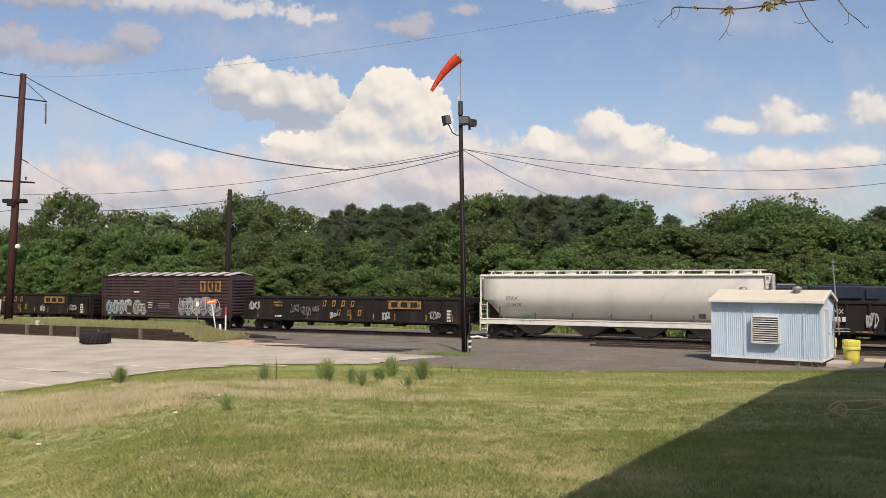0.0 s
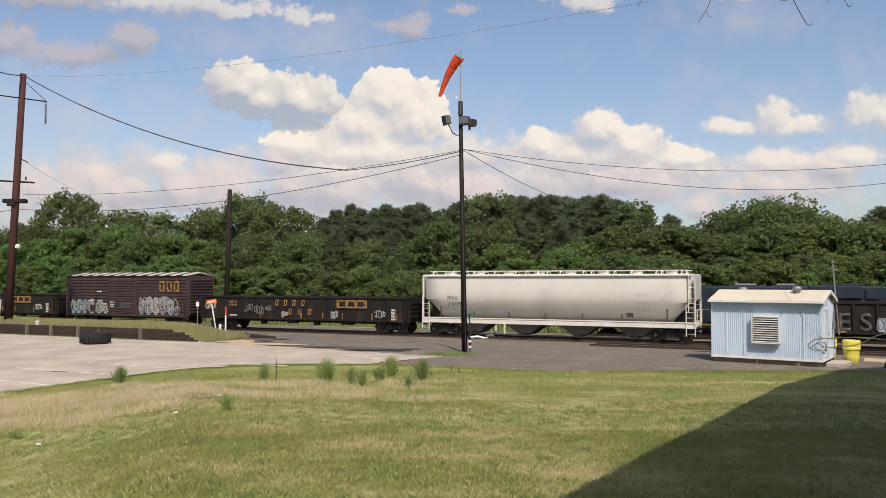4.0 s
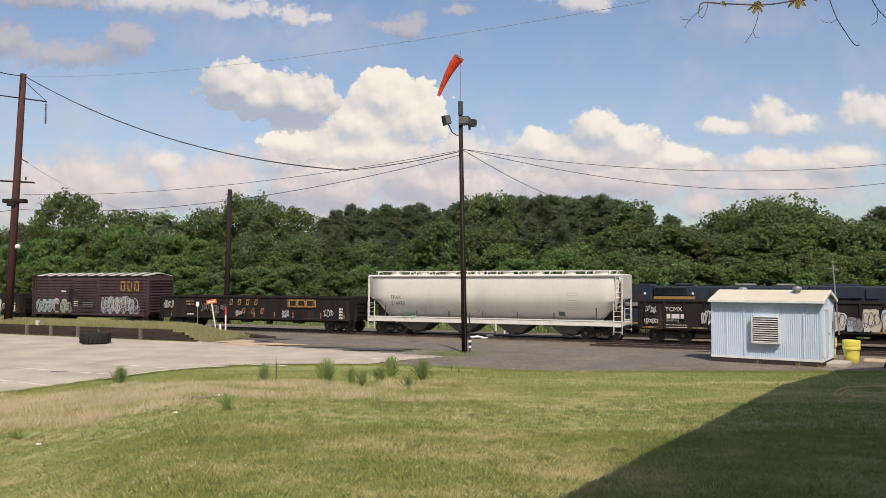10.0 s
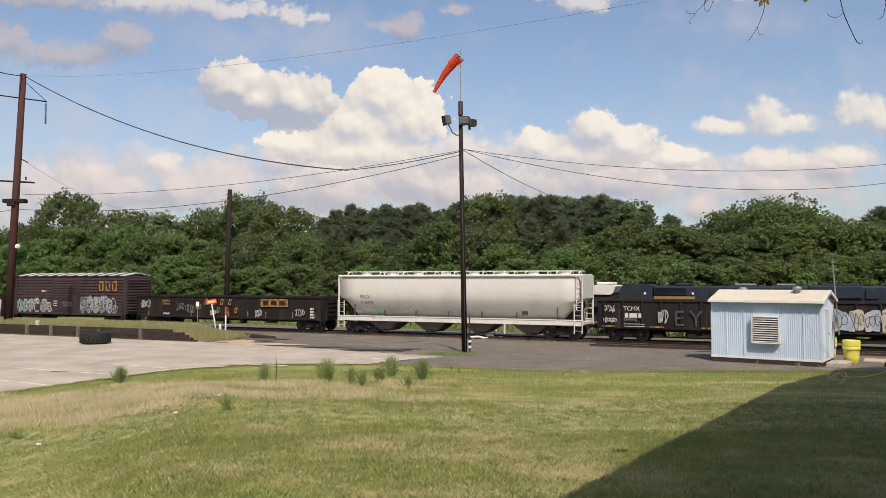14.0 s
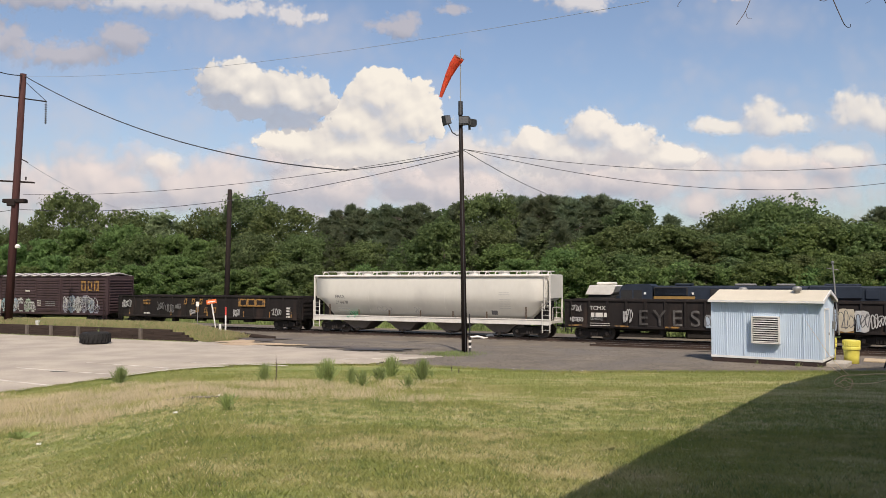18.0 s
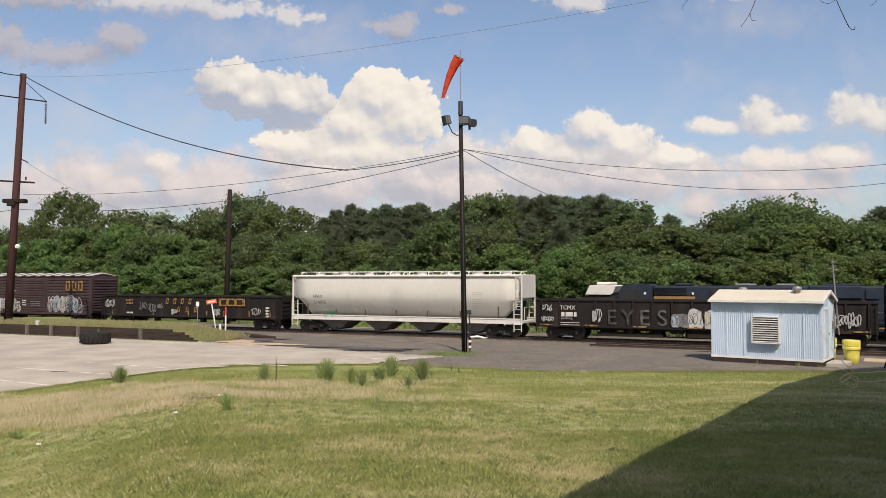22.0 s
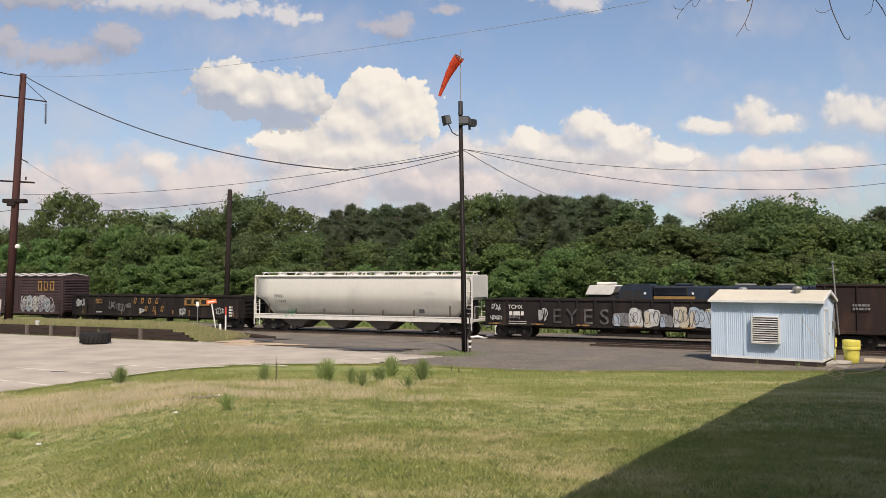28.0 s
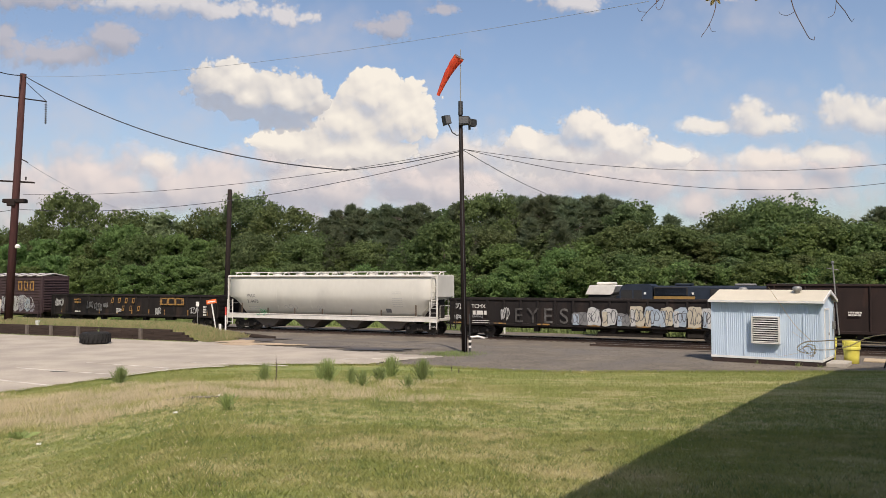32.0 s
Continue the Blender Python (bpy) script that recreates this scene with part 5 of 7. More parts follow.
cloud_knob = cloud_sheet("low_cumulus", [(.20, .192, .040, .032), (.17, .160, .10, .032), (.245, .172, .05, .030), (.125, .172, .035, .026), (.30, .158, .05, .018)], 3020, edge=.42, soft=.26, shadow=(.53, .56, .64), lit=(1.0, .97, .90),
                         bright=.76, level=.26, crisp=1.0, top=1.2, fade=.6)
cloud_near = cloud_sheet("drifting_clouds", [(.432, .216, .036, .024), (.45, .200, .068, .020), (.555, .216, .052, .034), (.60, .205, .06, .03), (.375, .196, .06, .014), (.53, .160, .06, .018)], 2700, grain=20, soft=.5, edge=.55, lit=(.97, .945, .88),
                         shadow=(.60, .63, .70), level=.36, crisp=1.3, top=.8, solid=.94, fade=.4)
cloud_grey = cloud_sheet("grey_scud_clouds", [(-.035, .326, .036, .022), (-.06, .325, .03, .016), (-.47, .290, .13, .024), (-.40, .310, .050, .026), (-.5, .365, .10, .028), (-.56, .31, .06, .03), (.03, .345, .03, .012)], 2900, grain=22, edge=.75, soft=.6,
                         lit=(.56, .565, .635), shadow=(.38, .41, .50), solid=.88, detail=4.0, crisp=1.2, fade=.35)
cloud_high = cloud_sheet("ragged_clouds", [(-.32, .358, .10, .028), (-.39, .362, .06, .026), (-.19, .338, .036, .020), (-.15, .338, .02, .012), (-.26, .345, .05, .018), (.19, .356, .055, .020), (.15, .368, .05, .015), (.38, .370, .04, .016)], 3100, grain=26, edge=.85,
                         soft=.55, lit=(.86, .84, .83), shadow=(.46, .49, .58), solid=.8, detail=5.0, crisp=.9)
cloud_bank = cloud_sheet("grey_white_cloud_bank", [(-.19, .165, .055, .026), (-.13, .140, .10, .034), (.03, .160, .10, .040), (.12, .140, .10, .040), (.27, .148, .10, .030), (.42, .150, .07, .022), (-.35, .150, .035, .026)], 3150, grain=16, edge=.6,
                         soft=.6, lit=(.97, .91, .84), shadow=(.53, .55, .63), bright=.77, solid=.85, crisp=1.3, top=1.0, level=.36, fade=.45)
cloud_base = cloud_sheet("blue_grey_cloud_bases", [(-.19, .098, .075, .024), (-.05, .112, .07, .018), (-.16, .156, .06, .010), (.02, .15, .08, .014), (-.38, .10, .06, .014)], 3200, grain=14, edge=.6, soft=.9, lit=(.52, .55, .64), shadow=(.40, .44, .55), solid=.8, crisp=.4, fade=.1)
cloud_low = cloud_sheet("horizon_cloud_band", [(-.46, .115, .18, .07), (-.345, .135, .04, .034), (-.30, .12, .16, .055), (-.20, .158, .05, .02), (-.12, .12, .2, .06), (.02, .12, .18, .06), (.22, .13, .24, .05), (.42, .125, .2, .05), (.5, .15, .08, .028), (.33, .10, .05, .03)], 3300, grain=11, edge=.6,
                        soft=.7, lit=(.97, .865, .815), shadow=(.50, .51, .59), solid=.9, crisp=1.5, top=.9, level=.44, detail=3.0, fade=.2)
cloud_sheet("thin_haze_veil", [(-.45, .20, .5, .16), (.0, .16, .6, .15), (.45, .20, .4, .14), (-.2, .30, .3, .08), (.4, .33, .2, .06)], 3400, grain=9, edge=.9, soft=1.6, lit=(.80, .74, .72), shadow=(.62, .60, .66), solid=.37, crisp=.5, detail=5.0)

# ---- the warehouse behind the camera that shades the lawn ----
ware = thing("warehouse", pose(0, 0, 0), "plain brick warehouse beside the lawn", "building", kind="structure")
foot = [(10.96, 16.81), (17.52, 26.07), (33.0, 32.7), (43.0, 9.0), (14.0, -34.0), (-13.46, -25.0)]
bm = bmesh.new()
prism(bm, foot, -1.0, 7.9, "z")
part("wall", fixed(bm), M_BRICK, ware)
bm = bmesh.new()
cxy = Vector((19, 2))
prism(bm, [tuple(cxy + (Vector(p) - cxy) * 1.004) for p in foot], 7.9, 8.0, "z")
part("roof", fixed(bm), M_GALV, ware)
# ---- the hut ----
HUT_TURN = -35
hut = thing("metal_hut", pose(16.1, 33.7, .47, 0, 0, HUT_TURN), "pale blue corrugated metal hut with a cream gable roof", "hut")
# local: x along the front (0 at the corner next to the door side, running to -4.74), y back, z up
W, D, H = 4.64, 3.0, 2.57
bm = bmesh.new()
prism(bm, [(0, .12), (D, .12), (D, H), (D / 2, H + .42), (0, H)], -W + .04, -.04)
part("body", fixed(bm), M_HUT, hut)
bm = bmesh.new()
box(bm, -W - .02, .02, -.03, D + .03, .02, .12)
part("bottom_rail", bm, M_HUT_TRIM, hut, "white base rail")
bm = bmesh.new()
box(bm, -W + .03, -.03, -.01, D - .02, -.3, .02)
part("plinth", bm, shade("dark_red_timber_skid", (0.045, 0.026, 0.022), (0.025, 0.016, 0.014), 3.0, 0.9), hut, "dark red-brown timber skid")
first = None
for y0, turn, length, n in ((0, 0, W, 52), (D, 180, W, 52)):
    for k in range(n):
        x = -W + .06 + (k + .5) * (W - .12) / n
        if first is None:
            bm = bmesh.new()
            prism(bm, [(-.028, 0), (-.014, -.02), (.014, -.02), (.028, 0)], .12, H, "z")
            first = part("wall_rib", fixed(bm), M_HUT, hut)
            first.matrix_basis = pose(x, 0.002, 0)
        else:
            again(first, pose(x, 0.002 if y0 == 0 else D - .002, 0, 0, 0, turn))
for k in range(33):
    y = .08 + k * (D - .16) / 32
    bm = bmesh.new()
    zt = H + .42 * (1 - abs(y - D / 2) / (D / 2)) - .03
    prism(bm, [(-.042, y - .028), (-.02, y - .014), (-.02, y + .014), (-.042, y + .028)], .12, zt, "z")
    if not 0.72 < y < 1.72:
        part("wall_rib", fixed(bm), M_HUT, hut)
    else:
        bm.free()
for x in (-W + .04, -.04):
    for y in (0, D):
        bm = bmesh.new()
        box(bm, x - .04, x + .04, y - .03, y + .03, .12, H - .02)
        part("corner_trim", bm, M_HUT, hut)
for s in (0, 1):
    bm = bmesh.new()
    a, b = (-.28, H + .0), (D / 2, H + .45)
    pr = [a, b, (b[0], b[1] + .05), (a[0], a[1] + .05)]
    if s:
        pr = [(D - y, z) for y, z in pr]
    prism(bm, pr, -W - .05, .12)
    part("roof_sheet", fixed(bm), M_HUT_ROOF, hut, "cream roof slope")
    bm = bmesh.new()
    y = -.28 if not s else D + .28
    box(bm, -W - .06, .13, y - .015, y + .015, H - .05, H + .04)
    part("fascia", bm, M_HUT_TRIM, hut)
    bm = bmesh.new()
    pr = [(-.30, H - .07), (D / 2, H + .39), (D / 2, H + .52), (-.30, H + .06)]
    if s:
        pr = [(D - y, z) for y, z in pr]
    prism(bm, pr, .10, .14)
    part("barge_board", fixed(bm), M_HUT_TRIM, hut)
for x in (-3.95, -3.2, -.72):
    bm = bmesh.new()
    box(bm, x - .03, x + .03, -.045, 0, .12, H - .02, bevel=.01)
    part("seam_batten", bm, M_HUT, hut)
# louvre
lv = new("louvre")
lv.parent = hut
lv.location = (-2.83, 0, 0.72)
lv.scale = (.93, 1, .96)
lv["label"] = "white slatted louvre over a ventilator"
for x0, x1, z0, z1 in ((0, .05, 0, 1.25), (1.2, 1.25, 0, 1.25), (0, 1.25, 1.2, 1.25), (0, 1.25, 0, .05)):
    bm = bmesh.new()
    box(bm, x0, x1, -.27, -.0, z0, z1, bevel=.006)
    part("louvre_frame", bm, M_LOUVRE, lv)
first = None
for k in range(11):
    if first is None:
        bm = bmesh.new()
        box(bm, .05, 1.2, -.05, .05, -.006, .006)
        first = part("slat", bm, M_LOUVRE, lv)
        first.matrix_basis = pose(0, -.225, .1 + k * .103, 24)
    else:
        again(first, pose(0, -.225, .1 + k * .103, 24))
bm = bmesh.new()
box(bm, .05, 1.2, -.05, -.012, .05, 1.2)
part("louvre_back", bm, M_DARK, lv)
# door side
bm = bmesh.new()
box(bm, -.04, .0, .75, 1.7, .14, 2.2, bevel=.008)
dr = part("door", bm, M_HUT, hut, "pale blue metal door")
bm = bmesh.new()
box(bm, 0, .04, 1.55, 1.6, 1.1, 1.2)
part("door_handle", bm, M_GALV, dr)
for y0, y1, z0, z1 in ((.68, .75, .14, 2.28), (1.7, 1.77, .14, 2.28), (.68, 1.77, 2.2, 2.28)):
    bm = bmesh.new()
    box(bm, -.05, .015, y0, y1, z0, z1)
    part("door_frame", bm, M_HUT_TRIM, dr)
bm = bmesh.new()
tube(bm, [(.06, D - .35, .4), (.06, D - .35, 2.3)], .025, 6)
box(bm, 0, .1, D - .45, D - .25, 1.3, 1.65)
part("conduit", bm, M_GALV, hut)
bm = bmesh.new()
tube(bm, [(.16, D + .3, 1.0), (-.06, D + .3, H + 1.72)], .032, 8)
tube(bm, [(-.32, D + .3, H + 1.5), (.2, D + .3, H + 1.4)], .016, 6)
lathe(bm, [(.03, 0), (.07, .05), (.07, .1), (.02, .15)], 10, Matrix.Translation((-.06, D + .3, H + 1.68)))
part("mast", bm, M_GALV, hut, "thin galvanised service mast")
for x, y in ((-3.75, 2.1), (-1.15, 1.0)):
    bm = bmesh.new()
    lathe(bm, [(.12, 0), (.12, .16), (.18, .2), (.21, .28), (.18, .36), (.05, .4)], 16)
    v = part("roof_ventilator", fixed(bm), M_GALV, hut, "round galvanised ventilator", True)
    v.location = (x, y, H + .22 if y > 1.5 else H + .28)
step = thing("concrete_step", pose(16.1, 33.7, .26, 0, 0, HUT_TURN), "low concrete step at the hut door", "step")
bm = bmesh.new()
box(bm, .06, .85, .35, 1.9, -.1, .2, bevel=.03)
part("slab", bm, M_CONCRETE, step)

# ---- yellow drums by the hut ----
def drum(x, y, turn, tall):
    t = thing("waste_bin", pose(x, y, ground_z(x, y) + .03, 0, 0, turn), "bright yellow plastic overpack drum with a screw lid", "bin", "yellow drums")
    bm = bmesh.new()
    lathe(bm, [(.27, 0), (.30, .02), (.315, .35), (.325, .68), (.34, .70)], 24)
    part("body", fixed(bm), M_YEL_BIN, t, "", True)
    bm = bmesh.new()
    lathe(bm, [(.345, .62), (.365, .64), (.365, .74), (.35, .76), (.36, .80), (.36, 1.0), (.345, 1.04), (.2, 1.05)], 24)
    lid = part("lid", fixed(bm), M_YEL_BIN, t)
    bm = bmesh.new()
    for k in range(24):
        a = k * math.tau / 24
        box(bm, .355, .37, -.015, .015, .80, 1.0, Matrix.Rotation(a, 4, "Z"))
    part("grip_rib", bm, M_YEL_BIN, lid)
    return t


drum(18.15, 35.3, 0, 1)
drum(18.1, 37.3, 40, 1)
bd = thing("plywood_sheet", pose(20.2, 36.2, ground_z(20.2, 36.2) + .06, 0, 0, -30), "weathered plywood sheet lying on the ground", "board")
bm = bmesh.new()
box(bm, -.9, .9, -.7, .7, 0, .06, bevel=.008)
part("board", bm, M_PLY, bd)
pt = thing("leaning_rod", pose(18.55, 33.3, ground_z(18.55, 33.3)), "thin dark bar leaning on a stake", "rod")
bm = bmesh.new()
tube(bm, [(-.1, 0, -.05), (.3, 0, 1.15)], .03, 6)
part("bar", bm, M_POLE, pt)

# ---- lamp pole with floodlights and windsock ----
PX, PY = 1.10, 40.4
pz = ground_z(PX, PY)
pole = thing("lamp_pole", pose(PX, PY, pz), "tall dark wooden floodlight pole topped by a windsock mast", "lamp pole")
bm = bmesh.new()
tube(bm, [(0, 0, -.1), (-.10, 0, 6.3), (-.20, 0, 12.36)], [.15, .125, .10], 14)
part("shaft", bm, M_POLE, pole, "", True)
bm = bmesh.new()
tube(bm, [(-.2, 0, 12.3), (-.2, 0, 15.66)], [.03, .02], 8)
part("mast", bm, M_GALV, pole, "thin windsock mast")
bm = bmesh.new()
tube(bm, [(.27, -.05, .1), (.25, -.05, 2.0)], .035, 8)
tube(bm, [(.05, -.17, .1), (-.2, -.13, 11.5)], .02, 6)
part("conduit", bm, M_LAMP, pole, "grey cable conduit")
for k, z in enumerate((.30, .44, .58, .72)):
    bm = bmesh.new()
    box(bm, .2, .34, -.1, .02, z, z + .1)
    part("marker_band", bm, M_MARK_WHITE if k % 2 == 0 else M_TYRE, pole)


def flood(x, z, w, h, turn, lean):
    f = new("floodlight")
    f.parent = pole
    f.matrix_basis = pose(x, -.12, z, 0, lean, turn)
    bm = bmesh.new()
    prism(bm, [(-w * .42, -h / 2), (w * .5, -h * .42), (w * .5, h * .42), (-w * .42, h / 2)], -.17, .17, "y")
    box(bm, -w * .3, w * .3, .17, .28, -h * .3, h * .3, bevel=.03)
    part("housing", fixed(bm), M_LAMP, f, "weathered grey lamp housing")
    bm = bmesh.new()
    box(bm, -w * .36, w * .4, -.19, -.17, -h * .36, h * .36)
    part("glass", bm, M_LENS, f)
    return f


flood(-.93, 11.92, .36, .5, 30, -14)
flood(-.02, 11.9, .58, .46, -12, 0)
flood(.40, 11.8, .26, .42, -50, 8)
bm = bmesh.new()
tube(bm, [(-.19, 0, 11.2), (-.40, -.05, 11.16), (-.62, -.1, 11.3), (-.74, -.12, 11.55), (-.82, -.12, 11.7)], .03, 8)
box(bm, .2, .32, -.06, .02, 11.45, 11.75)
tube(bm, [(-.2, -.1, 12.2), (-.2, -.1, 12.9)], .12, 10)
part("bracket", bm, M_LAMP, pole)

sock = thing("windsock", pose(PX - .22, PY - .05, pz + 15.5), "orange nylon windsock swinging on its mast", "windsock")
BOW = (0, .11, .13, .08, 0)          # the sock sags in a bow
for k in range(4):
    n0, n1 = .28 - .047 * k, .28 - .047 * (k + 1)
    bm = bmesh.new()
    rr = []
    for j in range(4):
        f = j / 3
        rad = n0 + (n1 - n0) * f
        ring = []
        for i in range(18):
            a = i * math.tau / 18
            w = rad * (1 + .05 * math.sin(3 * a + k) + .03 * math.sin(5 * a + j))
            ring.append(bm.verts.new((.575 * f, w * math.cos(a) * (1 - .12 * k), w * math.sin(a))))
        rr.append(ring)
    for a, b in zip(rr, rr[1:]):
        for i in range(18):
            bm.faces.new((a[i], a[(i + 1) % 18], b[(i + 1) % 18], b[i]))
    p = part("sock_section", bm, M_SOCK, sock, "", True)
    p.matrix_basis = pose(.02 + .556 * k, 0, BOW[k], 0, -math.degrees(math.atan((BOW[k + 1] - BOW[k]) / .556)), 0)
bm = bmesh.new()
for i in range(24):
    a, b = i * math.tau / 24, (i + 1) * math.tau / 24
    tube(bm, [(0, .28 * math.cos(a), .28 * math.sin(a)), (0, .28 * math.cos(b), .28 * math.sin(b))], .02, 5, False)
part("hoop", bm, M_GALV, sock)

# ---- utility poles ----
def utility_pole(x, y, top, lean, material, r0, r1, label):
    z = ground_z(x, y)
    t = thing("utility_pole", pose(x, y, z), label, "utility pole")
    bm = bmesh.new()
    tube(bm, [(0, 0, -.3), (lean * .5, 0, (top - z) * .5), (lean, 0, top - z)], [r0, (r0 + r1) / 2, r1], 12)
    part("shaft", bm, material, t, "", True)
    return t, z


up, uz = utility_pole(-32.35, 59.0, 19.5, .75, M_POLE_RED, .30, .22, "tall red-brown wooden utility pole with cross arms and an insulator string")
bm = bmesh.new()
tube(bm, [(-2.3, 0, 18.05 - uz), (2.55, 0, 17.4 - uz)], .05, 6)
tube(bm, [(.8, 0, 19.0 - uz), (2.55, 0, 17.4 - uz)], .025, 6)
part("cross_arm", bm, M_POLE, up)
bm = bmesh.new()
for k in range(9):
    lathe(bm, [(.03, 0), (.10, .02), (.08, .07), (.03, .09)], 10, Matrix.Translation((2.5, 0, 15.75 - uz + k * .17)))
tube(bm, [(2.5, 0, 15.7 - uz), (2.5, 0, 17.4 - uz)], .025, 6)
part("insulator_string", bm, M_LAMP, up)
bm = bmesh.new()
box(bm, -1.5, 1.2, -.06, .06, 11.3 - uz, 11.42 - uz, Matrix.Rotation(radians(3), 4, "Y"))
for x in (-1.4, 1.1):
    lathe(bm, [(.03, 0), (.06, .1), (.06, .25), (.02, .3)], 8, Matrix.Translation((x, 0, 11.5 - uz - .05 * x)))
part("lower_arm", bm, M_POLE, up)
bm = bmesh.new()
box(bm, -.5, 1.15, -.3, .3, 9.75 - uz, 10.05 - uz, bevel=.05)
box(bm, -.1, .5, -.42, -.2, 9.5 - uz, 9.95 - uz, bevel=.05)
part("switch_box", bm, M_POLE, up)
bm = bmesh.new()
tube(bm, [(.4, 0, 13.2 - uz), (1.25, 0, 12.8 - uz)], .04, 6)
part("wire_bracket", bm, M_POLE, up)
bm = bmesh.new()
lathe(bm, [(.02, 0), (.16, .02), (.2, .16), (.1, .3), (.02, .33)], 12, Matrix.Translation((.75, -.3, 6.35 - uz)))
part("small_lamp", bm, M_MARK_WHITE, up, "small white lamp")
up2, uz2 = utility_pole(-21.2, 77.5, 12.9, .25, M_POLE, .28, .22, "dark wooden utility pole behind the train")

# ---- wires ----
def wire(a, b, sag, r, material=None, label="thin black sagging overhead cable"):
    a, b = Vector(a), Vector(b)
    t = thing("overhead_wire", pose(*a), label, "wire", "overhead wires")
    bm = bmesh.new()
    d = b - a
    tube(bm, [d * (k / 28) - Vector((0, 0, 4 * sag * (k / 28) * (1 - k / 28))) for k in range(29)], r, 5)
    part("cable", bm, material or M_WIRE, t)


def from_eye(u, rise, far):
    return (u * far, far, EYE_Z + rise * far)


LT, PT = (-31.6, 59.0, 19.4), (PX - .16, PY, 10.60)
JT = (-5.6, 46.0, 10.4)
wire(LT, JT, 1.36, .036)
wire(JT, PT, .12, .024)
wire(LT, from_eye(-.60, .282, 52), .3, .036)
wire((-31.4, 59, 10.4), (PT[0], PT[1], 10.65), .7, .014)
wire(from_eye(-.60, .089, 66), (-31.9, 59, 9.3), .2, .022)
wire((-31.9, 59, 9.3), (PT[0], PT[1], 10.42), 1.1, .017)
wire((PX - .05, PY, PT[2] + .1), (29.6, 45.0, 11.1), 1.0, .014)
wire((PX - .05, PY, PT[2] + .1), (36.0, 52.0, 11.65), 1.9, .016)
wire((PX - .05, PY, PT[2] + .05), (10.1, 70.0, 11.3), .2, .018)
wire((-31.4, 59, 19.3), (6.6, 25.0, 12.9), .7, .009, M_PALE_WIRE, "thin pale overhead wire")
wire((-31.3, 59, 12.85), from_eye(-.40, .088, 78), .4, .012, M_PALE_WIRE, "thin pale overhead wire")

# ---- timber retaining wall ----
tw = thing("timber_wall", pose(-14.65, 47.3, .26, 0, 0, 180 - 24.9), "low retaining wall of stacked tarred railway sleepers", "retaining wall")
# local x runs away from the free end
COURSE = .145
for c in range(5):
    x = .35 * c + (.6 if c == 4 else 0)
    while x < 24:
        ln = min(random.uniform(2.3, 2.7), 25 - x)
        bm = bmesh.new()
        box(bm, x + .01, x + ln - .01, -.12 + random.uniform(-.015, .015), .12, c * COURSE - .05 if c == 0 else c * COURSE + .006, (c + 1) * COURSE, bevel=.012)
        part("timber", bm, M_TIMBER, tw)
        x += ln
for x in (4.2, 9.6, 12.1, 14.4, 17.6, 21.5):
    bm = bmesh.new()
    box(bm, x, x + .2, .12, .30, -.1, COURSE * 5 + .02, bevel=.02)
    part("post", bm, M_TIMBER_POST, tw, "grey upright post")

# ---- big tyre ----
ty = thing("loader_tyre", pose(-20.1, 45.9, .315, 0, 0, 0), "large black loader tyre lying flat beside the timber wall", "tyre")
bm = bmesh.new()
lathe(bm, [(.38, .16), (.48, .0), (.68, .0), (.77, .1), (.79, .34), (.77, .58), (.68, .66), (.48, .66), (.38, .52)], 40)
part("carcass", fixed(bm), M_TYRE, ty, "", True)
first = None
for k in range(22):
    m = pose(0, 0, 0, 0, 0, k * 360 / 22)
    if first is None:
        bm = bmesh.new()
        prism(bm, [(-.09, .08), (.02, .08), (.11, .33), (.0, .58), (-.1, .58), (.0, .33)], .77, .84, "x")
        first = part("tread_bar", fixed(bm), M_TYRE, ty)
    else:
        again(first, m)

# ---- signs and markers by the track ----
def stake(name, u, y, h, r, material, label, category, lean=0.0):
    x = u * y
    z = ground_z(x, y)
    t = thing(name, pose(x, y, z), label, category)
    bm = bmesh.new()
    tube(bm, [(0, 0, -.1), (lean, 0, h)], r, 8)
    part("post", bm, material, t)
    return t


sg = stake("orange_sign", -.285, 62, 2.5, .05, M_MARK_WHITE, "faded white leaning post with an orange board sign", "sign", -.45)
bm = bmesh.new()
box(bm, -.40, .38, -.06, -.03, -.16, .16, Matrix.Translation((-.42, 0, 2.52)) @ Matrix.Rotation(radians(-9), 4, "Y"), bevel=.02)
part("board", bm, M_SIGN_OR, sg, "faded orange board")
bm = bmesh.new()
box(bm, -.3, .3, -.075, -.062, -.04, .04, Matrix.Translation((-.42, 0, 2.52)) @ Matrix.Rotation(radians(-9), 4, "Y"))
part("lettering", bm, M_MARK_WHITE, sg)
mk = stake("switch_marker", -.274, 62.5, 1.45, .06, M_MARK_WHITE, "red and white trackside marker post", "marker")
bm = bmesh.new()
tube(bm, [(0, 0, 1.45), (0, 0, 2.1)], .065, 8)
part("red_band", bm, M_MARK_RED, mk)
sm = stake("signpost", -.3095, 60, 2.1, .03, M_GALV, "thin grey post with a small white plate", "sign")
bm = bmesh.new()
box(bm, -.12, .12, -.05, -.035, 1.8, 2.15, bevel=.01)
part("plate", bm, M_MARK_WHITE, sm)
stake("bollard", -.281, 53, .62, .085, M_MARK_WHITE, "short white plastic marker post", "marker")
wb = stake("switch_stand", .056, 56.6, .28, .06, M_MARK_WHITE, "low white switch stand beside the rails", "switch stand")
bm = bmesh.new()
tube(bm, [(-1.3, 0, .12), (-.7, -.05, .2), (-.2, 0, .08), (.05, .05, .26), (.3, 0, .3), (.5, 0, .1), (.75, -.04, .1), (1.05, 0, .12)], .085, 8)
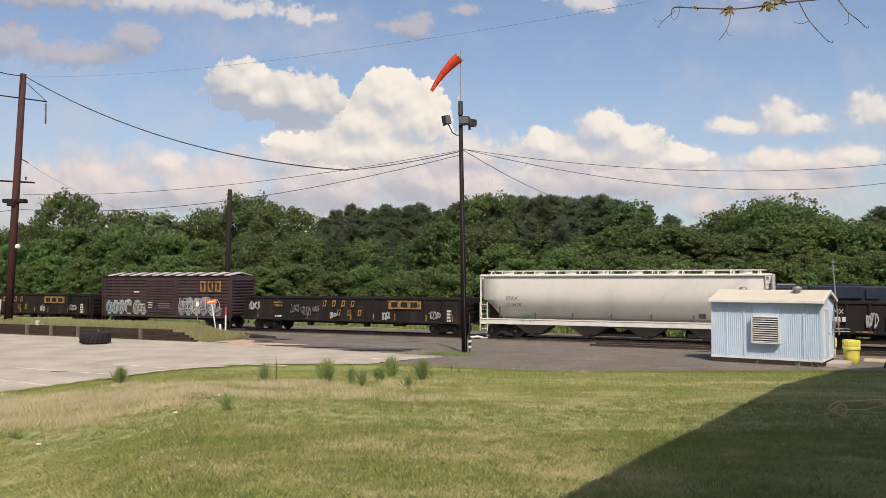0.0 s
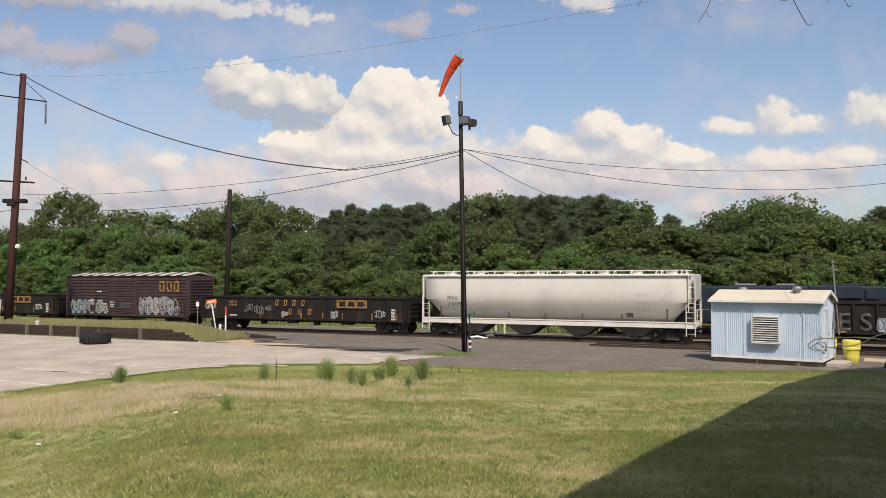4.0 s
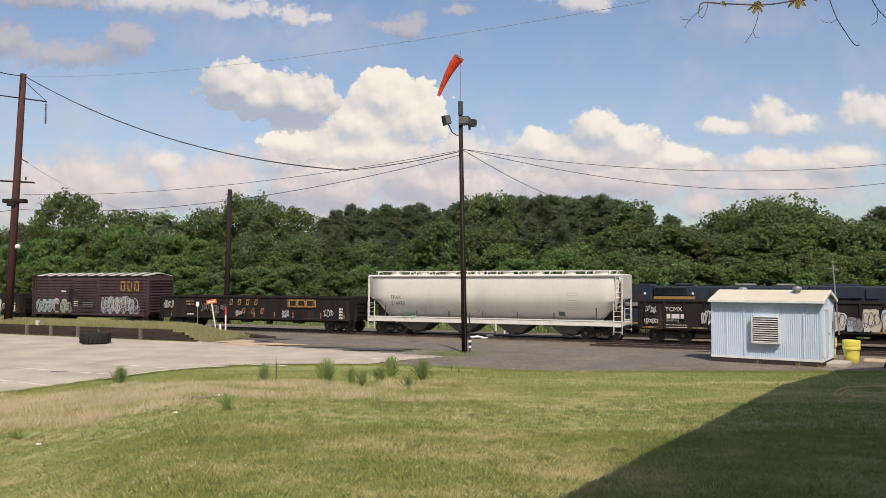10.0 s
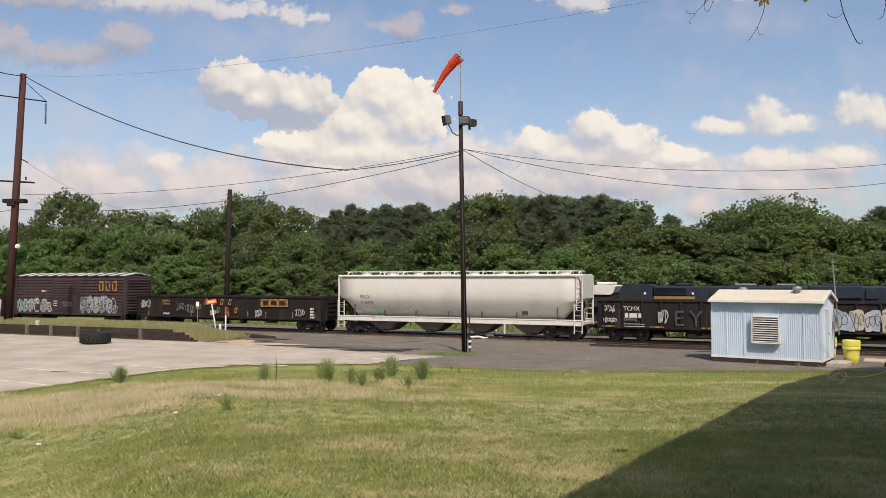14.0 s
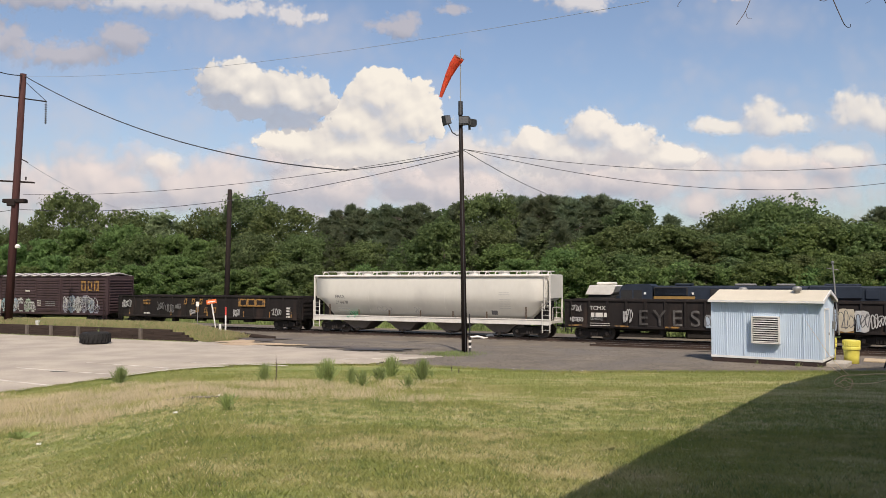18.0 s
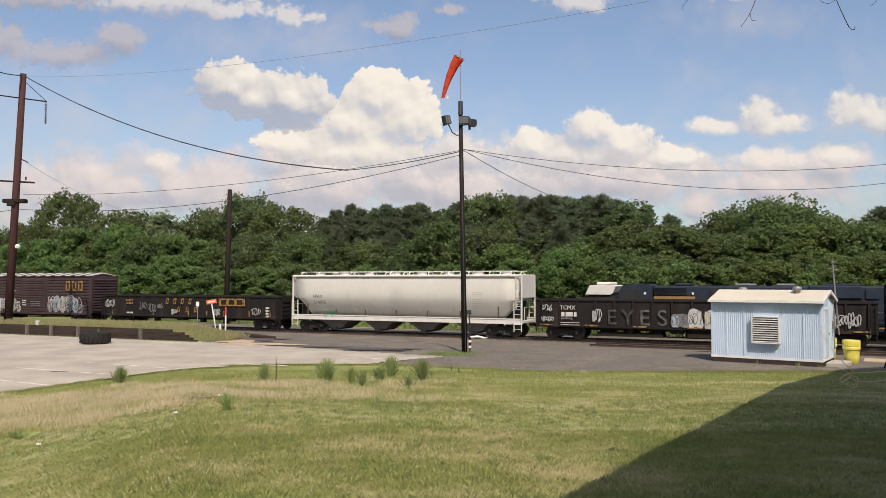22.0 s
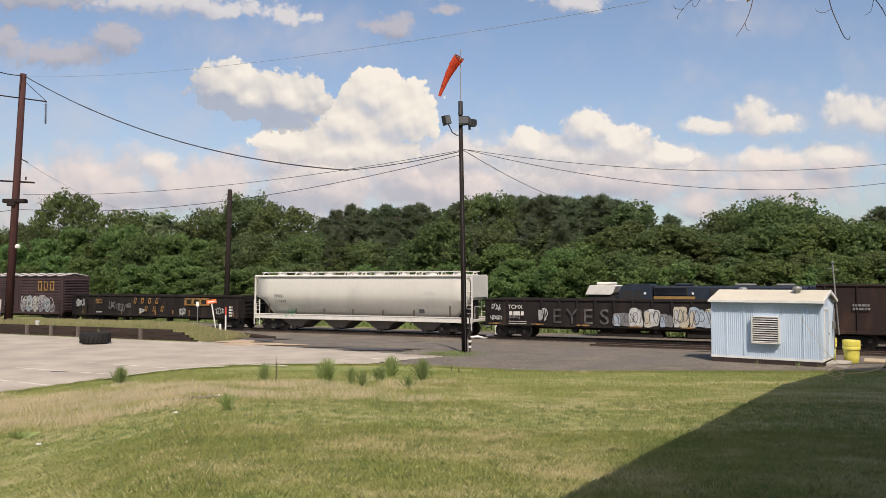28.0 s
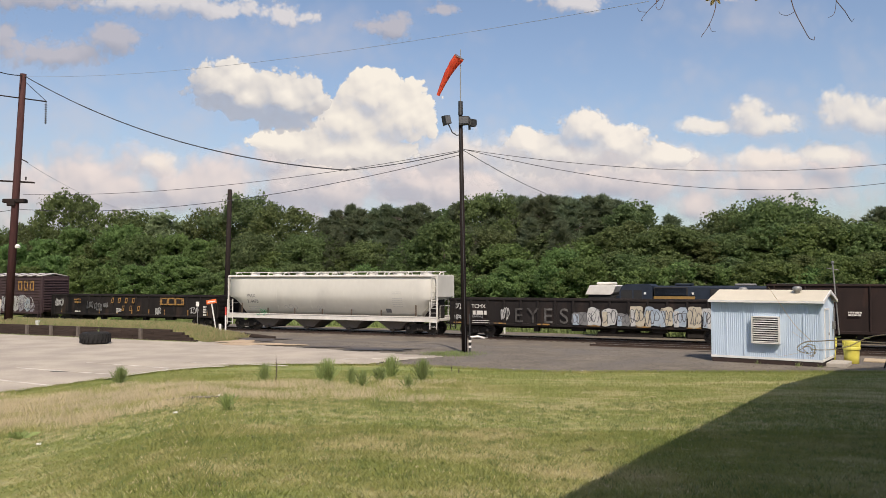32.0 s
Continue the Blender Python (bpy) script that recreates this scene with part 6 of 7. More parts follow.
tube(bm, [(-.35, -.1, .06), (0, -.14, .14), (.3, -.1, .06), (.6, -.12, .1)], .045, 8)
part("lever", bm, M_MARK_WHITE, wb, "white painted lever")
for u in (.0665, .0775):
    stake("marker_post", u, 62.0, 1.25, .075, M_MARK_WHITE, "white post beyond the rails", "marker")
pb = thing("pale_bucket", pose(-27.9, 54.6, ground_z(-27.9, 54.6) + .02), "small pale bucket on the grass bank", "bucket")
bm = bmesh.new()
lathe(bm, [(.12, 0), (.15, .3), (.16, .32)], 14)
part("body", fixed(bm), M_MARK_WHITE, pb)
pl = thing("white_board", pose(-32.9, 58.2, ground_z(-32.9, 58.2)), "pale weathered board leaning at the pole's foot", "board")
bm = bmesh.new()
box(bm, -.35, .35, -.04, .04, 0, 1.7, Matrix.Rotation(radians(-8), 4, "X"), bevel=.01)
part("board", bm, M_CONCRETE, pl)
for k, (x, y) in enumerate(((-6.24, 12.32), (-4.38, 13.04), (-4.69, 16.68), (2.93, 33.0), (5.7, 32.5))):
    lt = thing("litter", pose(x, y, ground_z(x, y) + .03, 0, 0, 40 * k), "scrap of white litter on the grass", "litter", "litter")
    bm = bmesh.new()
    box(bm, -.035, .035, -.02, .02, 0, .03, bevel=.008)
    part("scrap", bm, M_MARK_WHITE, lt)


def flat(name, pts, material, label, category, lift=.085):
    bm = bmesh.new()
    top = [bm.verts.new((x, y, ground_z(x, y) + lift)) for x, y in pts]
    low = [bm.verts.new((x, y, ground_z(x, y) + lift - .012)) for x, y in pts]
    bm.faces.new(top)
    for k in range(len(pts)):
        bm.faces.new((top[k], low[k], low[(k + 1) % len(pts)], top[(k + 1) % len(pts)]))
    ob = part(name, fixed(bm), material)
    return tagged(ob, label, category, kind="structure")


def stripe(u0, y0, u1, y1, w=.15):
    a, b = Vector((u0 * y0, y0)), Vector((u1 * y1, y1))
    d = (b - a).normalized()
    nn = Vector((-d.y, d.x)) * w / 2
    flat("parking_line", [tuple(a - nn), tuple(b - nn), tuple(b + nn), tuple(a + nn)], M_LINE, "worn white parking line", "parking line", .083)


def ragged(cx, cy, rx, ry, turn, seed, n=44):
    """An uneven rounded outline."""
    r = random.Random(seed)
    ph = [r.uniform(0, 6.3) for _ in range(4)]
    pts = []
    for k in range(n):
        a = k * math.tau / n
        f = 1 + .22 * math.sin(3 * a + ph[0]) + .14 * math.sin(5 * a + ph[1]) + .1 * math.sin(9 * a + ph[2]) + r.uniform(-.06, .06)
        p = Matrix.Rotation(radians(turn), 2) @ Vector((rx * f * math.cos(a), ry * f * math.sin(a)))
        pts.append((cx + p.x, cy + p.y))
    return pts


flat("sand_spill", ragged(-11.0, 45.6, 2.0, .85, -10, 3), M_SAND, "pale sand washed out from the end of the bank", "sand")
flat("sand_spill", ragged(-8.7, 45.0, .9, .45, -16, 4), M_SAND, "pale sand washed out from the end of the bank", "sand", .089)
flat("sand_spill", ragged(-12.2, 47.4, 1.0, 1.1, 0, 5), M_SAND, "pale sand washed out from the end of the bank", "sand", .093)
flat("mud_patch", ragged(-11.4, 49.4, 1.6, 1.3, -20, 6), M_MUD, "dark damp soil beside the rotten sleepers", "stain", .087)
flat("mud_patch", ragged(-5.9, 43.6, 1.7, .55, -14, 7), M_MUD, "dark damp stain on the gravel", "stain")
flat("mud_patch", ragged(-3.6, 42.6, 2.0, .55, -10, 8), M_MUD, "dark damp stain on the gravel", "stain", .089)
flat("oil_patch", ragged(-3.9, 41.7, 1.2, .4, -8, 9), M_WET, "black oily wet patch on the gravel", "stain", .094)
flat("oil_patch", ragged(-2.6, 41.4, .8, .3, -4, 10), M_WET, "black oily wet patch on the gravel", "stain", .098)
flat("bare_soil", ragged(-7.45, 18.6, .95, .36, 3, 12), M_SOIL, "bare grey-brown soil in the dry grass", "soil", .05)
flat("bare_soil", ragged(-5.0, 16.2, .55, .22, 8, 15), M_SOIL, "bare grey-brown soil in the dry grass", "soil", .05)
flat("mud_patch", ragged(17.6, 46.5, 2.6, .5, 3, 11), M_MUD, "dark damp stain on the gravel", "stain")
for k, (x, y, tn) in enumerate(((-12.4, 51.2, -32), (-11.4, 50.3, -22), (-12.6, 52.2, -40))):
    lg = thing("old_timber", pose(x, y, ground_z(x, y) + .08, 0, 4, tn), "rotten sleeper lying at the end of the bank", "timber", "loose timbers")
    bm = bmesh.new()
    box(bm, -.9, .9, -.1, .1, 0, .2, bevel=.03)
    part("beam", bm, M_TIMBER, lg)
stripe(-.537, 33.2, -.417, 30.8)
stripe(-.56, 29.2, -.493, 27.6)
stripe(-.449, 35.3, -.344, 33.0)
stripe(-.324, 35.6, -.25, 34.3, .1)
stripe(-.258, 34.8, -.196, 33.9)
stripe(-.13, 36.8, -.02, 37.5)
EDGE = ((-.425, 28.9), (-.395, 30.1), (-.36, 31.7), (-.331, 32.6), (-.30, 33.2), (-.275, 33.5))
for a, b in zip(EDGE, EDGE[1:]):
    stripe(a[0], a[1] + .3, b[0], b[1] + .3, .2)
flat("lot_stain", ragged(-15.4, 31.9, .45, .14, -20, 13), M_MUD, "dark stain on the car park", "stain", .08)
# ---- grass ----
def blades(name, n, place, hlo, hhi, wide, material, label, seed, lean=.5):
    """Many narrow blades; place gives (x, y) for an array of random numbers."""
    r = np.random.RandomState(seed)
    x, y = place(r, n)
    z = np.array([ground_z(a, b) for a, b in zip(x, y)])
    h = r.uniform(hlo, hhi, n)
    a = r.uniform(0, math.tau, n)
    w = wide * r.uniform(.6, 1.4, n)
    dx, dy = np.cos(a), np.sin(a)
    la = r.uniform(0, math.tau, n)
    lx, ly = np.cos(la) * h * lean * r.rand(n), np.sin(la) * h * lean * r.rand(n)
    v = np.zeros((n, 4, 3))
    v[:, 0] = np.stack([x - dx * w, y - dy * w, z - .01], 1)
    v[:, 1] = np.stack([x + dx * w, y + dy * w, z - .01], 1)
    v[:, 2] = np.stack([x + dx * w * .8 + lx * .5, y + dy * w * .8 + ly * .5, z + h * .62], 1)
    v[:, 3] = np.stack([x + lx, y + ly, z + h], 1)
    f = np.arange(n * 4).reshape(-1, 4)
    return bulk(name, v.reshape(-1, 3), f, material, label, "grass")


def fan(y0, y1, half=.60):
    def place(r, n):
        y = np.sqrt(r.uniform(y0 * y0, y1 * y1, n))
        return r.uniform(-half, half, n) * y, y
    return place


def fringe(r, n):
    u = r.uniform(-.6, .6, n)
    e = np.array([lawn_edge(a * 30, 30) for a in u])
    y = e + r.normal(0, .25, n) - .1
    return u * y, y


blades("lawn_grass", 150000, fan(4.8, 11), .012, .045, .003, M_BLADE, "short mown grass blades", 1, 1.6)
blades("lawn_grass", 140000, fan(11, 22), .012, .042, .0045, M_BLADE, "short mown grass blades", 2, 1.6)
blades("lawn_grass", 80000, fan(22, 32.5), .02, .055, .008, M_BLADE, "short mown grass blades", 3, 1.6)
blades("lawn_edge_grass", 20000, fringe, .03, .12, .009, M_BLADE, "longer grass along the lawn's edge", 4)


def tufts(cx, sx, cy, sy, count, spread):
    def place(r, n):
        x, y = r.normal(cx, sx, count), r.normal(cy, sy, count)
        k = r.randint(0, count, n)
        return x[k] + r.normal(0, spread, n), y[k] + r.normal(0, spread * .7, n)
    return place


M_STRAW_PALE = shade("pale_cut_straw", (0.72, 0.62, 0.41), (0.54, 0.46, 0.28), 1.0, 0.7, world_space=True, bump=0, vary=0.25, thru=0.3)
M_STRAW_DULL = shade("bank_dry_grass", (0.42, 0.35, 0.19), (0.28, 0.24, 0.12), 1.0, 0.8, world_space=True, bump=0, vary=0.3, thru=0.3)


def bank_spot(r, n):
    """Places on the grass bank."""
    q = r.uniform(2.6, 14.7, n)
    x = -12.3 - .55 * np.abs(q - 11.6) - 26 * r.rand(n) ** 1.3
    y = TRACK_Y - (q + x * SA) / CA
    return x, y


blades("dry_grass", 70000, tufts(-10.2, 4.0, 18.4, 2.7, 150, .34), .03, .19, .0012, M_STRAW, "tall dry straw-coloured grass", 5, .7)
blades("dry_grass", 60000, tufts(-9.0, 4.6, 18.6, 3.4, 150, .5), .03, .14, .0022, M_BLADE, "green grass among the straw", 25, 1.1)
blades("bank_grass", 26000, lambda r, n: bank_spot(r, n), .10, .36, .007, M_WEED, "tall weedy grass on the bank behind the timber wall", 6, .8)
blades("bank_straw", 46000, lambda r, n: bank_spot(r, n), .10, .38, .006, M_STRAW_DULL, "dry grass on the bank behind the timber wall", 7, .8)
def small_tufts(y0, y1, count, spread):
    def place(r, n):
        cy = np.sqrt(r.uniform(y0 * y0, y1 * y1, count))
        cx = r.uniform(-.6, .6, count) * cy
        k = r.randint(0, count, n)
        return cx[k] + r.normal(0, spread, n), cy[k] + r.normal(0, spread, n)
    return place


blades("lawn_tufts", 40000, small_tufts(5, 16, 2200, .045), .02, .06, .003, M_WEED, "small green tufts in the lawn", 21, 1.0)
blades("lawn_dry_tufts", 26000, small_tufts(5, 20, 2600, .035), .012, .036, .003, M_STRAW_PALE, "small dry tufts in the lawn", 22, 1.3)
blades("hut_weeds", 120, lambda r, n: (lambda k: (16.1 - k * .819 + r.normal(0, .05, n) - .1, 33.7 + k * .574 - .15 + r.normal(0, .05, n)))(np.array((.05, .9, 1.0, 2.6))[r.randint(0, 4, n)]), .05, .25, .006, M_WEED, "weeds against the hut's base", 23)
blades("pole_grass", 1500, lambda r, n: (r.normal(.4, .7, n), r.normal(39.6, .7, n)), .05, .2, .014, M_WEED, "tuft of grass at the foot of the lamp pole", 8)
blades("trackside_weeds", 14000, lambda r, n: (lambda s, q: (s * CA + q * SA, TRACK_Y - s * SA + q * CA))(r.uniform(-40, 45, n), r.uniform(11, 17, n)), .3, 1.1, .03, M_WEED, "weeds beyond the tracks", 9, .8)


def weed(u, y, h, w, seed, name="weed_clump", label="tall feathery green weed at the lawn's edge", n=300, material=None):
    x = u * y
    z = ground_z(x, y)
    r = np.random.RandomState(seed)
    vs = []
    for k in range(n):
        a, out = r.uniform(0, math.tau), abs(r.normal(0, .36))
        bx, by = r.normal(0, w * .10), r.normal(0, w * .10)
        tip = np.array((bx + math.cos(a) * out * w * .75, by + math.sin(a) * out * w * .75, h * r.uniform(.35, 1.0) * (1 - .2 * out)))
        f = r.uniform(.0, .75)
        base = np.array((bx, by, 0)) * (1 - f) + tip * f
        t = np.array((math.cos(a + 1.6), math.sin(a + 1.6), .2)) * .0045
        vs += [base - t, base + t, (base + tip) / 2 + t * 1.2 + np.array((0, 0, .03)), tip]
    ob = bulk(name, np.array(vs), np.arange(len(vs)).reshape(-1, 4), material or M_WEED_TALL, kind="")
    ob.location = (x, y, z)
    return tagged(ob, label, "weed", "weeds along the lawn")


for k, (u, y, h, w, n) in enumerate(((-.146, 22.2, .79, .66, 420), (-.115, 21.6, .57, .3, 170), (-.101, 20.7, .49, .42, 110), (-.079, 23.1, .5, .46, 200), (-.065, 25.7, .83, .6, 380), (-.044, 19.1, .48, .3, 120),
                                     (-.026, 24.0, .77, .56, 380), (-.014, 26.0, .24, .13, 60), (-.406, 25.5, .69, .56, 340), (-.225, 23.4, .62, .38, 240), (-.271, 13.5, .34, .34, 110), (-.53, 13.6, .16, .5, 60))):
    weed(u, y, h, w * .95, 200 + k, n=int(n * 1.7))
for k, (u, y, h, w) in enumerate(((-.210, 20.7, .93, .09), (-.215, 20.7, .34, .07), (.011, 30.0, .49, .08), (-.128, 30.0, .35, .05), (.02, 29.4, .3, .06), (.16, 31.0, .22, .08))):
    weed(u, y, h, w, 230 + k, "dry_stalk", "thin dark seed stalk", 16, M_VINE_DARK if k % 2 == 0 else M_WEED)

def pebbles(n, seed):
    """Loose stones on the yard, three-sided chips."""
    r = np.random.RandomState(seed)
    pts = []
    while len(pts) < n:
        u, y = r.uniform(-.2, .56), r.uniform(33.5, 47)
        if in_yard(u * y, y) and not in_lot(u * y, y):
            pts.append((u * y, y, ground_z(u * y, y) + .035))
    c = np.array(pts)
    s = r.uniform(.015, .055, n)[:, None]
    a = r.uniform(0, math.tau, n)
    v = []
    for k in range(3):
        v.append(c + s * np.stack([np.cos(a + k * 2.1), np.sin(a + k * 2.1), np.full(n, -.2)], 1))
    v.append(c + s * np.stack([r.uniform(-.3, .3, n), r.uniform(-.3, .3, n), r.uniform(.4, .9, n)], 1))
    v = np.stack(v, 1).reshape(-1, 3)
    i = np.arange(n)[:, None] * 4
    f = np.concatenate([i + np.array(q) for q in ((0, 1, 3), (1, 2, 3), (2, 0, 3))])
    bulk("loose_stones", v, f, M_STONE, "loose stone chips scattered over the yard", "gravel")


M_STONE = shade("stone_chip", (0.21, 0.185, 0.155), (0.11, 0.098, 0.084), 2.0, 0.9, world_space=True, bump=0, vary=0.45)
pebbles(16000, 55)

weed(-.449, 52, 1.15, .55, 260, "dry_weed", "tall dry brown weed on the bank", 120, M_STRAW_DULL)
weed(-.462, 52.5, .9, .4, 261, "dry_weed", "tall dry brown weed on the bank", 70, M_STRAW_DULL)
weed(-.434, 46.6, 1.15, .25, 262, "dry_weed", "thin weed growing inside the old tyre", 40)
blades("car_park_weeds", 2600, lambda r, n: (lambda s: (-14.65 - s * CA + r.normal(0, .12, n), 47.3 + s * SA - .4 + r.normal(0, .12, n)))(r.uniform(0, 18, n)), .04, .16, .012, M_WEED, "weeds along the foot of the timber wall", 10)

# ---- vines hanging close to the camera ----
def leaf(parent, x, z, size, turn, seed):
    """A lobed vine leaf with a slight fold."""
    r = random.Random(seed)
    bm = bmesh.new()
    pts = []
    for k in range(40):
        a = math.tau * k / 40
        off = (a + math.pi) % math.tau - math.pi
        rad = .34
        for lobe, reach in ((0, 1.25), (.68, 1.0), (-.68, 1.0), (1.4, .62), (-1.4, .62)):
            rad = max(rad, reach * (1 - abs(off - lobe) / .55) + .12 * (k % 2))
        rad *= size * r.uniform(.92, 1.05)
        pts.append((rad * math.sin(a), -rad * math.cos(a)))
    c = bm.verts.new((0, -.006, 0))
    vs = [bm.verts.new((px, .35 * abs(px) + r.uniform(-.004, .004), pz_)) for px, pz_ in pts]
    for k in range(40):
        bm.faces.new((c, vs[k], vs[(k + 1) % 40]))
    bmesh.ops.solidify(bm, geom=bm.faces[:], thickness=.001)
    p = part("leaf", bm, M_VINE_LEAF, parent, "lobed leaf in a golden sunlit colour")
    p.matrix_basis = pose(x, 0, z, r.uniform(-15, 15), turn, r.uniform(-20, 20))
    return p


def stem(parent, pts, r0, material, name="stem", r1=None):
    bm = bmesh.new()
    r0, r1 = r0 * 1.55, (r1 or r0 * .6) * 1.55
    ctl = [Vector(p) for p in pts]
    ctl = [2 * ctl[0] - ctl[1]] + ctl + [2 * ctl[-1] - ctl[-2]]
    pts = []
    for a, b, c, d in zip(ctl, ctl[1:], ctl[2:], ctl[3:]):
        for i in range(6):
            f = i / 6
            pts.append(b + .5 * f * (c - a + f * (2 * a - 5 * b + 4 * c - d + f * (3 * (b - c) + d - a))))
    pts.append(ctl[-2])
    n = len(pts)
    tube(bm, pts, [r0 + ((r1 or r0 * .6) - r0) * k / (n - 1) for k in range(n)], 6)
    return part(name, bm, material, parent)


VD = 5.5           # how far the hanging vine is from the eye
K = VD / 1400.0
# local origin at the hooked tip of the long tendril
vine = thing("hanging_vine", pose(1.4, VD, 4.8), "hanging wild grape vine with curled tendrils and yellow-green leaves", "vine")


def p2(x, y, long=1.33):
    return (x * K, 0.0, -y * K * long)


stem(vine, [p2(-272, -57), p2(-262, -73), p2(-225, -72), p2(-150, -70), p2(-95, -77), p2(-40, -85), p2(60, -97), p2(160, -117)], .0028, M_VINE_DARK, "stem", .004)
stem(vine, [p2(-262, -66), p2(-285, -48), p2(-300, -33), p2(-298, -30)], .0016, M_VINE_DARK, "tendril")
stem(vine, [p2(-290, -44), p2(-302, -45), p2(-306, -50)], .0012, M_VINE_DARK, "tendril")
stem(vine, [p2(-250, -80), p2(-256, -62), p2(-266, -48), p2(-272, -52), p2(-270, -62)], .0014, M_VINE_DARK, "tendril")
stem(vine, [p2(-162, -71), p2(-166, -50), p2(-180, -25), p2(-198, -5)], .0022, M_VINE_DARK, "twig")
stem(vine, [p2(-180, -25), p2(-178, -15), p2(-170, -14)], .0012, M_VINE_DARK, "tendril")
stem(vine, [p2(-30, -100), p2(-28, -70), p2(-24, -45), p2(-14, -20), p2(-6, -4), p2(2, -1), p2(4, -6)], .0026, M_VINE_DARK, "tendril", .0012)
stem(vine, [p2(-24, -45), p2(-38, -39), p2(-50, -41), p2(-53, -45)], .0014, M_VINE_DARK, "tendril")
stem(vine, [p2(40, -110), p2(48, -80), p2(54, -62), p2(66, -45), p2(74, -30), p2(80, -34)], .0024, M_VINE_DARK, "tendril", .0012)
stem(vine, [p2(54, -62), p2(46, -42), p2(34, -35)], .0014, M_VINE_DARK, "tendril")
for k, (x, y, s, t) in enumerate(((-162, -72, .085, 25), (-88, -82, .105, 8), (-68, -96, .10, -25), (-48, -104, .10, 20), (-223, -74, .04, 15), (-100, -100, .05, 40), (-30, -104, .05, -20), (40, -125, .06, 10), (90, -130, .06, -15))):
    leaf(vine, *p2(x, y)[::2], s, t, 300 + k)
stem(vine, [p2(160, -110), p2(420, -260), p2(600, -420)], .004, M_VINE_DARK, "stem", .006)

# local origin in the curl of the low tendril
def p1(x, y):
    return p2(x, y, 1.0)


curl = thing("curled_vine", pose(1.5, VD, 3.5), "dry curled vine tendril in a sunlit colour, reaching in front of the hut", "vine")
stem(curl, [p1(520, -60), p1(300, -22), p1(150, -10), p1(70, -15), p1(20, -13), p1(-4, -12), p1(-18, -6), p1(-22, 2), p1(-10, 8)], 0.0026, M_STEM_SUNLIT, "stem", 0.0020)
stem(curl, [p1(520, -40), p1(300, -20), p1(130, -24), p1(70, -4), p1(40, 2), p1(8, 2), p1(-4, -4), p1(-20, 4)], 0.0023, M_STEM_SUNLIT, "stem", 0.0017)
stem(curl, [p1(4, -12), p1(-25, -40), p1(-48, -72), p1(-74, -110)], 0.0017, M_STEM_SUNLIT, "twig", 0.0007)
stem(curl, [p1(-2, -8), p1(-20, -22), p1(-32, -30)], 0.0010, M_STEM_SUNLIT, "tendril", 0.0006)
stem(curl, [p1(-10, 6), p1(-40, 12), p1(-55, 14), p1(-60, 9)], 0.0007, M_STEM_SUNLIT, "tendril", 0.0005)
for k in range(6):
    a = k * 1.1
    stem(curl, [p1(10 * math.cos(a), 8 * math.sin(a)), p1(12 * math.cos(a + 1.2), 10 * math.sin(a + 1.2) + 2), p1(9 * math.cos(a + 2.2), 12 * math.sin(a + 2.2) + 4)], 0.0015, M_STEM_SUNLIT, "tendril", 0.0012)
for k, (x, y) in enumerate(((4, 2), (10, 8), (-4, 8), (6, 14))):
    leaf(curl, *p1(x, y)[::2], .010, 60 * k, 340 + k)
# ---- what moves ----
RUN = [0.0, -1.32, -2.52, -3.58, -4.53, -5.40, -6.19, -6.95, -7.68, -8.40, -9.10, -9.79, -10.47, -11.12, -11.75, -12.34, -12.91, -13.45, -13.98, -14.48, -14.98, -15.49, -16.01, -16.55, -17.13, -17.73, -18.37, -19.04, -19.72, -20.42, -21.11, -21.80, -22.46]


def run_at(t):
    """How far the train has rolled at t seconds (smooth through the table)."""
    i = min(31, int(t))
    f = t - i
    p = [RUN[max(0, i - 1)] if i else 2 * RUN[0] - RUN[1], RUN[i], RUN[i + 1], RUN[min(32, i + 2)] if i < 31 else 2 * RUN[32] - RUN[31]]
    return p[1] + .5 * f * (p[2] - p[0] + f * (2 * p[0] - 5 * p[1] + 4 * p[2] - p[3] + f * (3 * (p[1] - p[2]) + p[3] - p[0])))


def table(text):
    """Rows of 'seconds:across,down' as numbers."""
    return [(float(a), *(float(v) for v in b.split(","))) for a, b in (row.split(":") for row in text.split())]


# tail of the windsock against its hoop
SOCK = "0:54,61 .5:62,55 1:54,63 1.5:44,68 2:37,71 3:37,71 4.5:38,71 6:38,71 7:40,70 8:48,65 9:40,69 10:40,69 11:50,65 12:55,60 12.5:65,52 13:61,53 14:49,61 15.5:46,65 17:43,69 18:36,72 19:35,72 20:40,70 21:38,73 22:32,74 23:43,69 24:42,69 25:42,69 26.5:40,69 28:38,68 29:34,71 29.5:27,73 30:23,74 31:40,70 31.5:44,67 32:41,68"
VINE = "0:1472,76 1:1490,95 2:1470,77 3:1414,35 4.2:1440,50 6:1491,75 7:1510,69 8:1505,75 9:1532,85 10:1518,82 11:1519,71 12:1509,62 13:1486,50 14:1523,79 15.5:1524,74 17:1522,67 18:1502,50 19:1509,65 20:1522,54 21:1504,45 22:1510,54 23:1512,63 24:1524,75 25:1526,68 25.5:1526,72 28:1501,71 28.5:1481,75 29:1472,73 29.5:1462,68 30:1453,65 30.5:1452,79 31:1445,95 31.5:1442,82 32:1439,72"
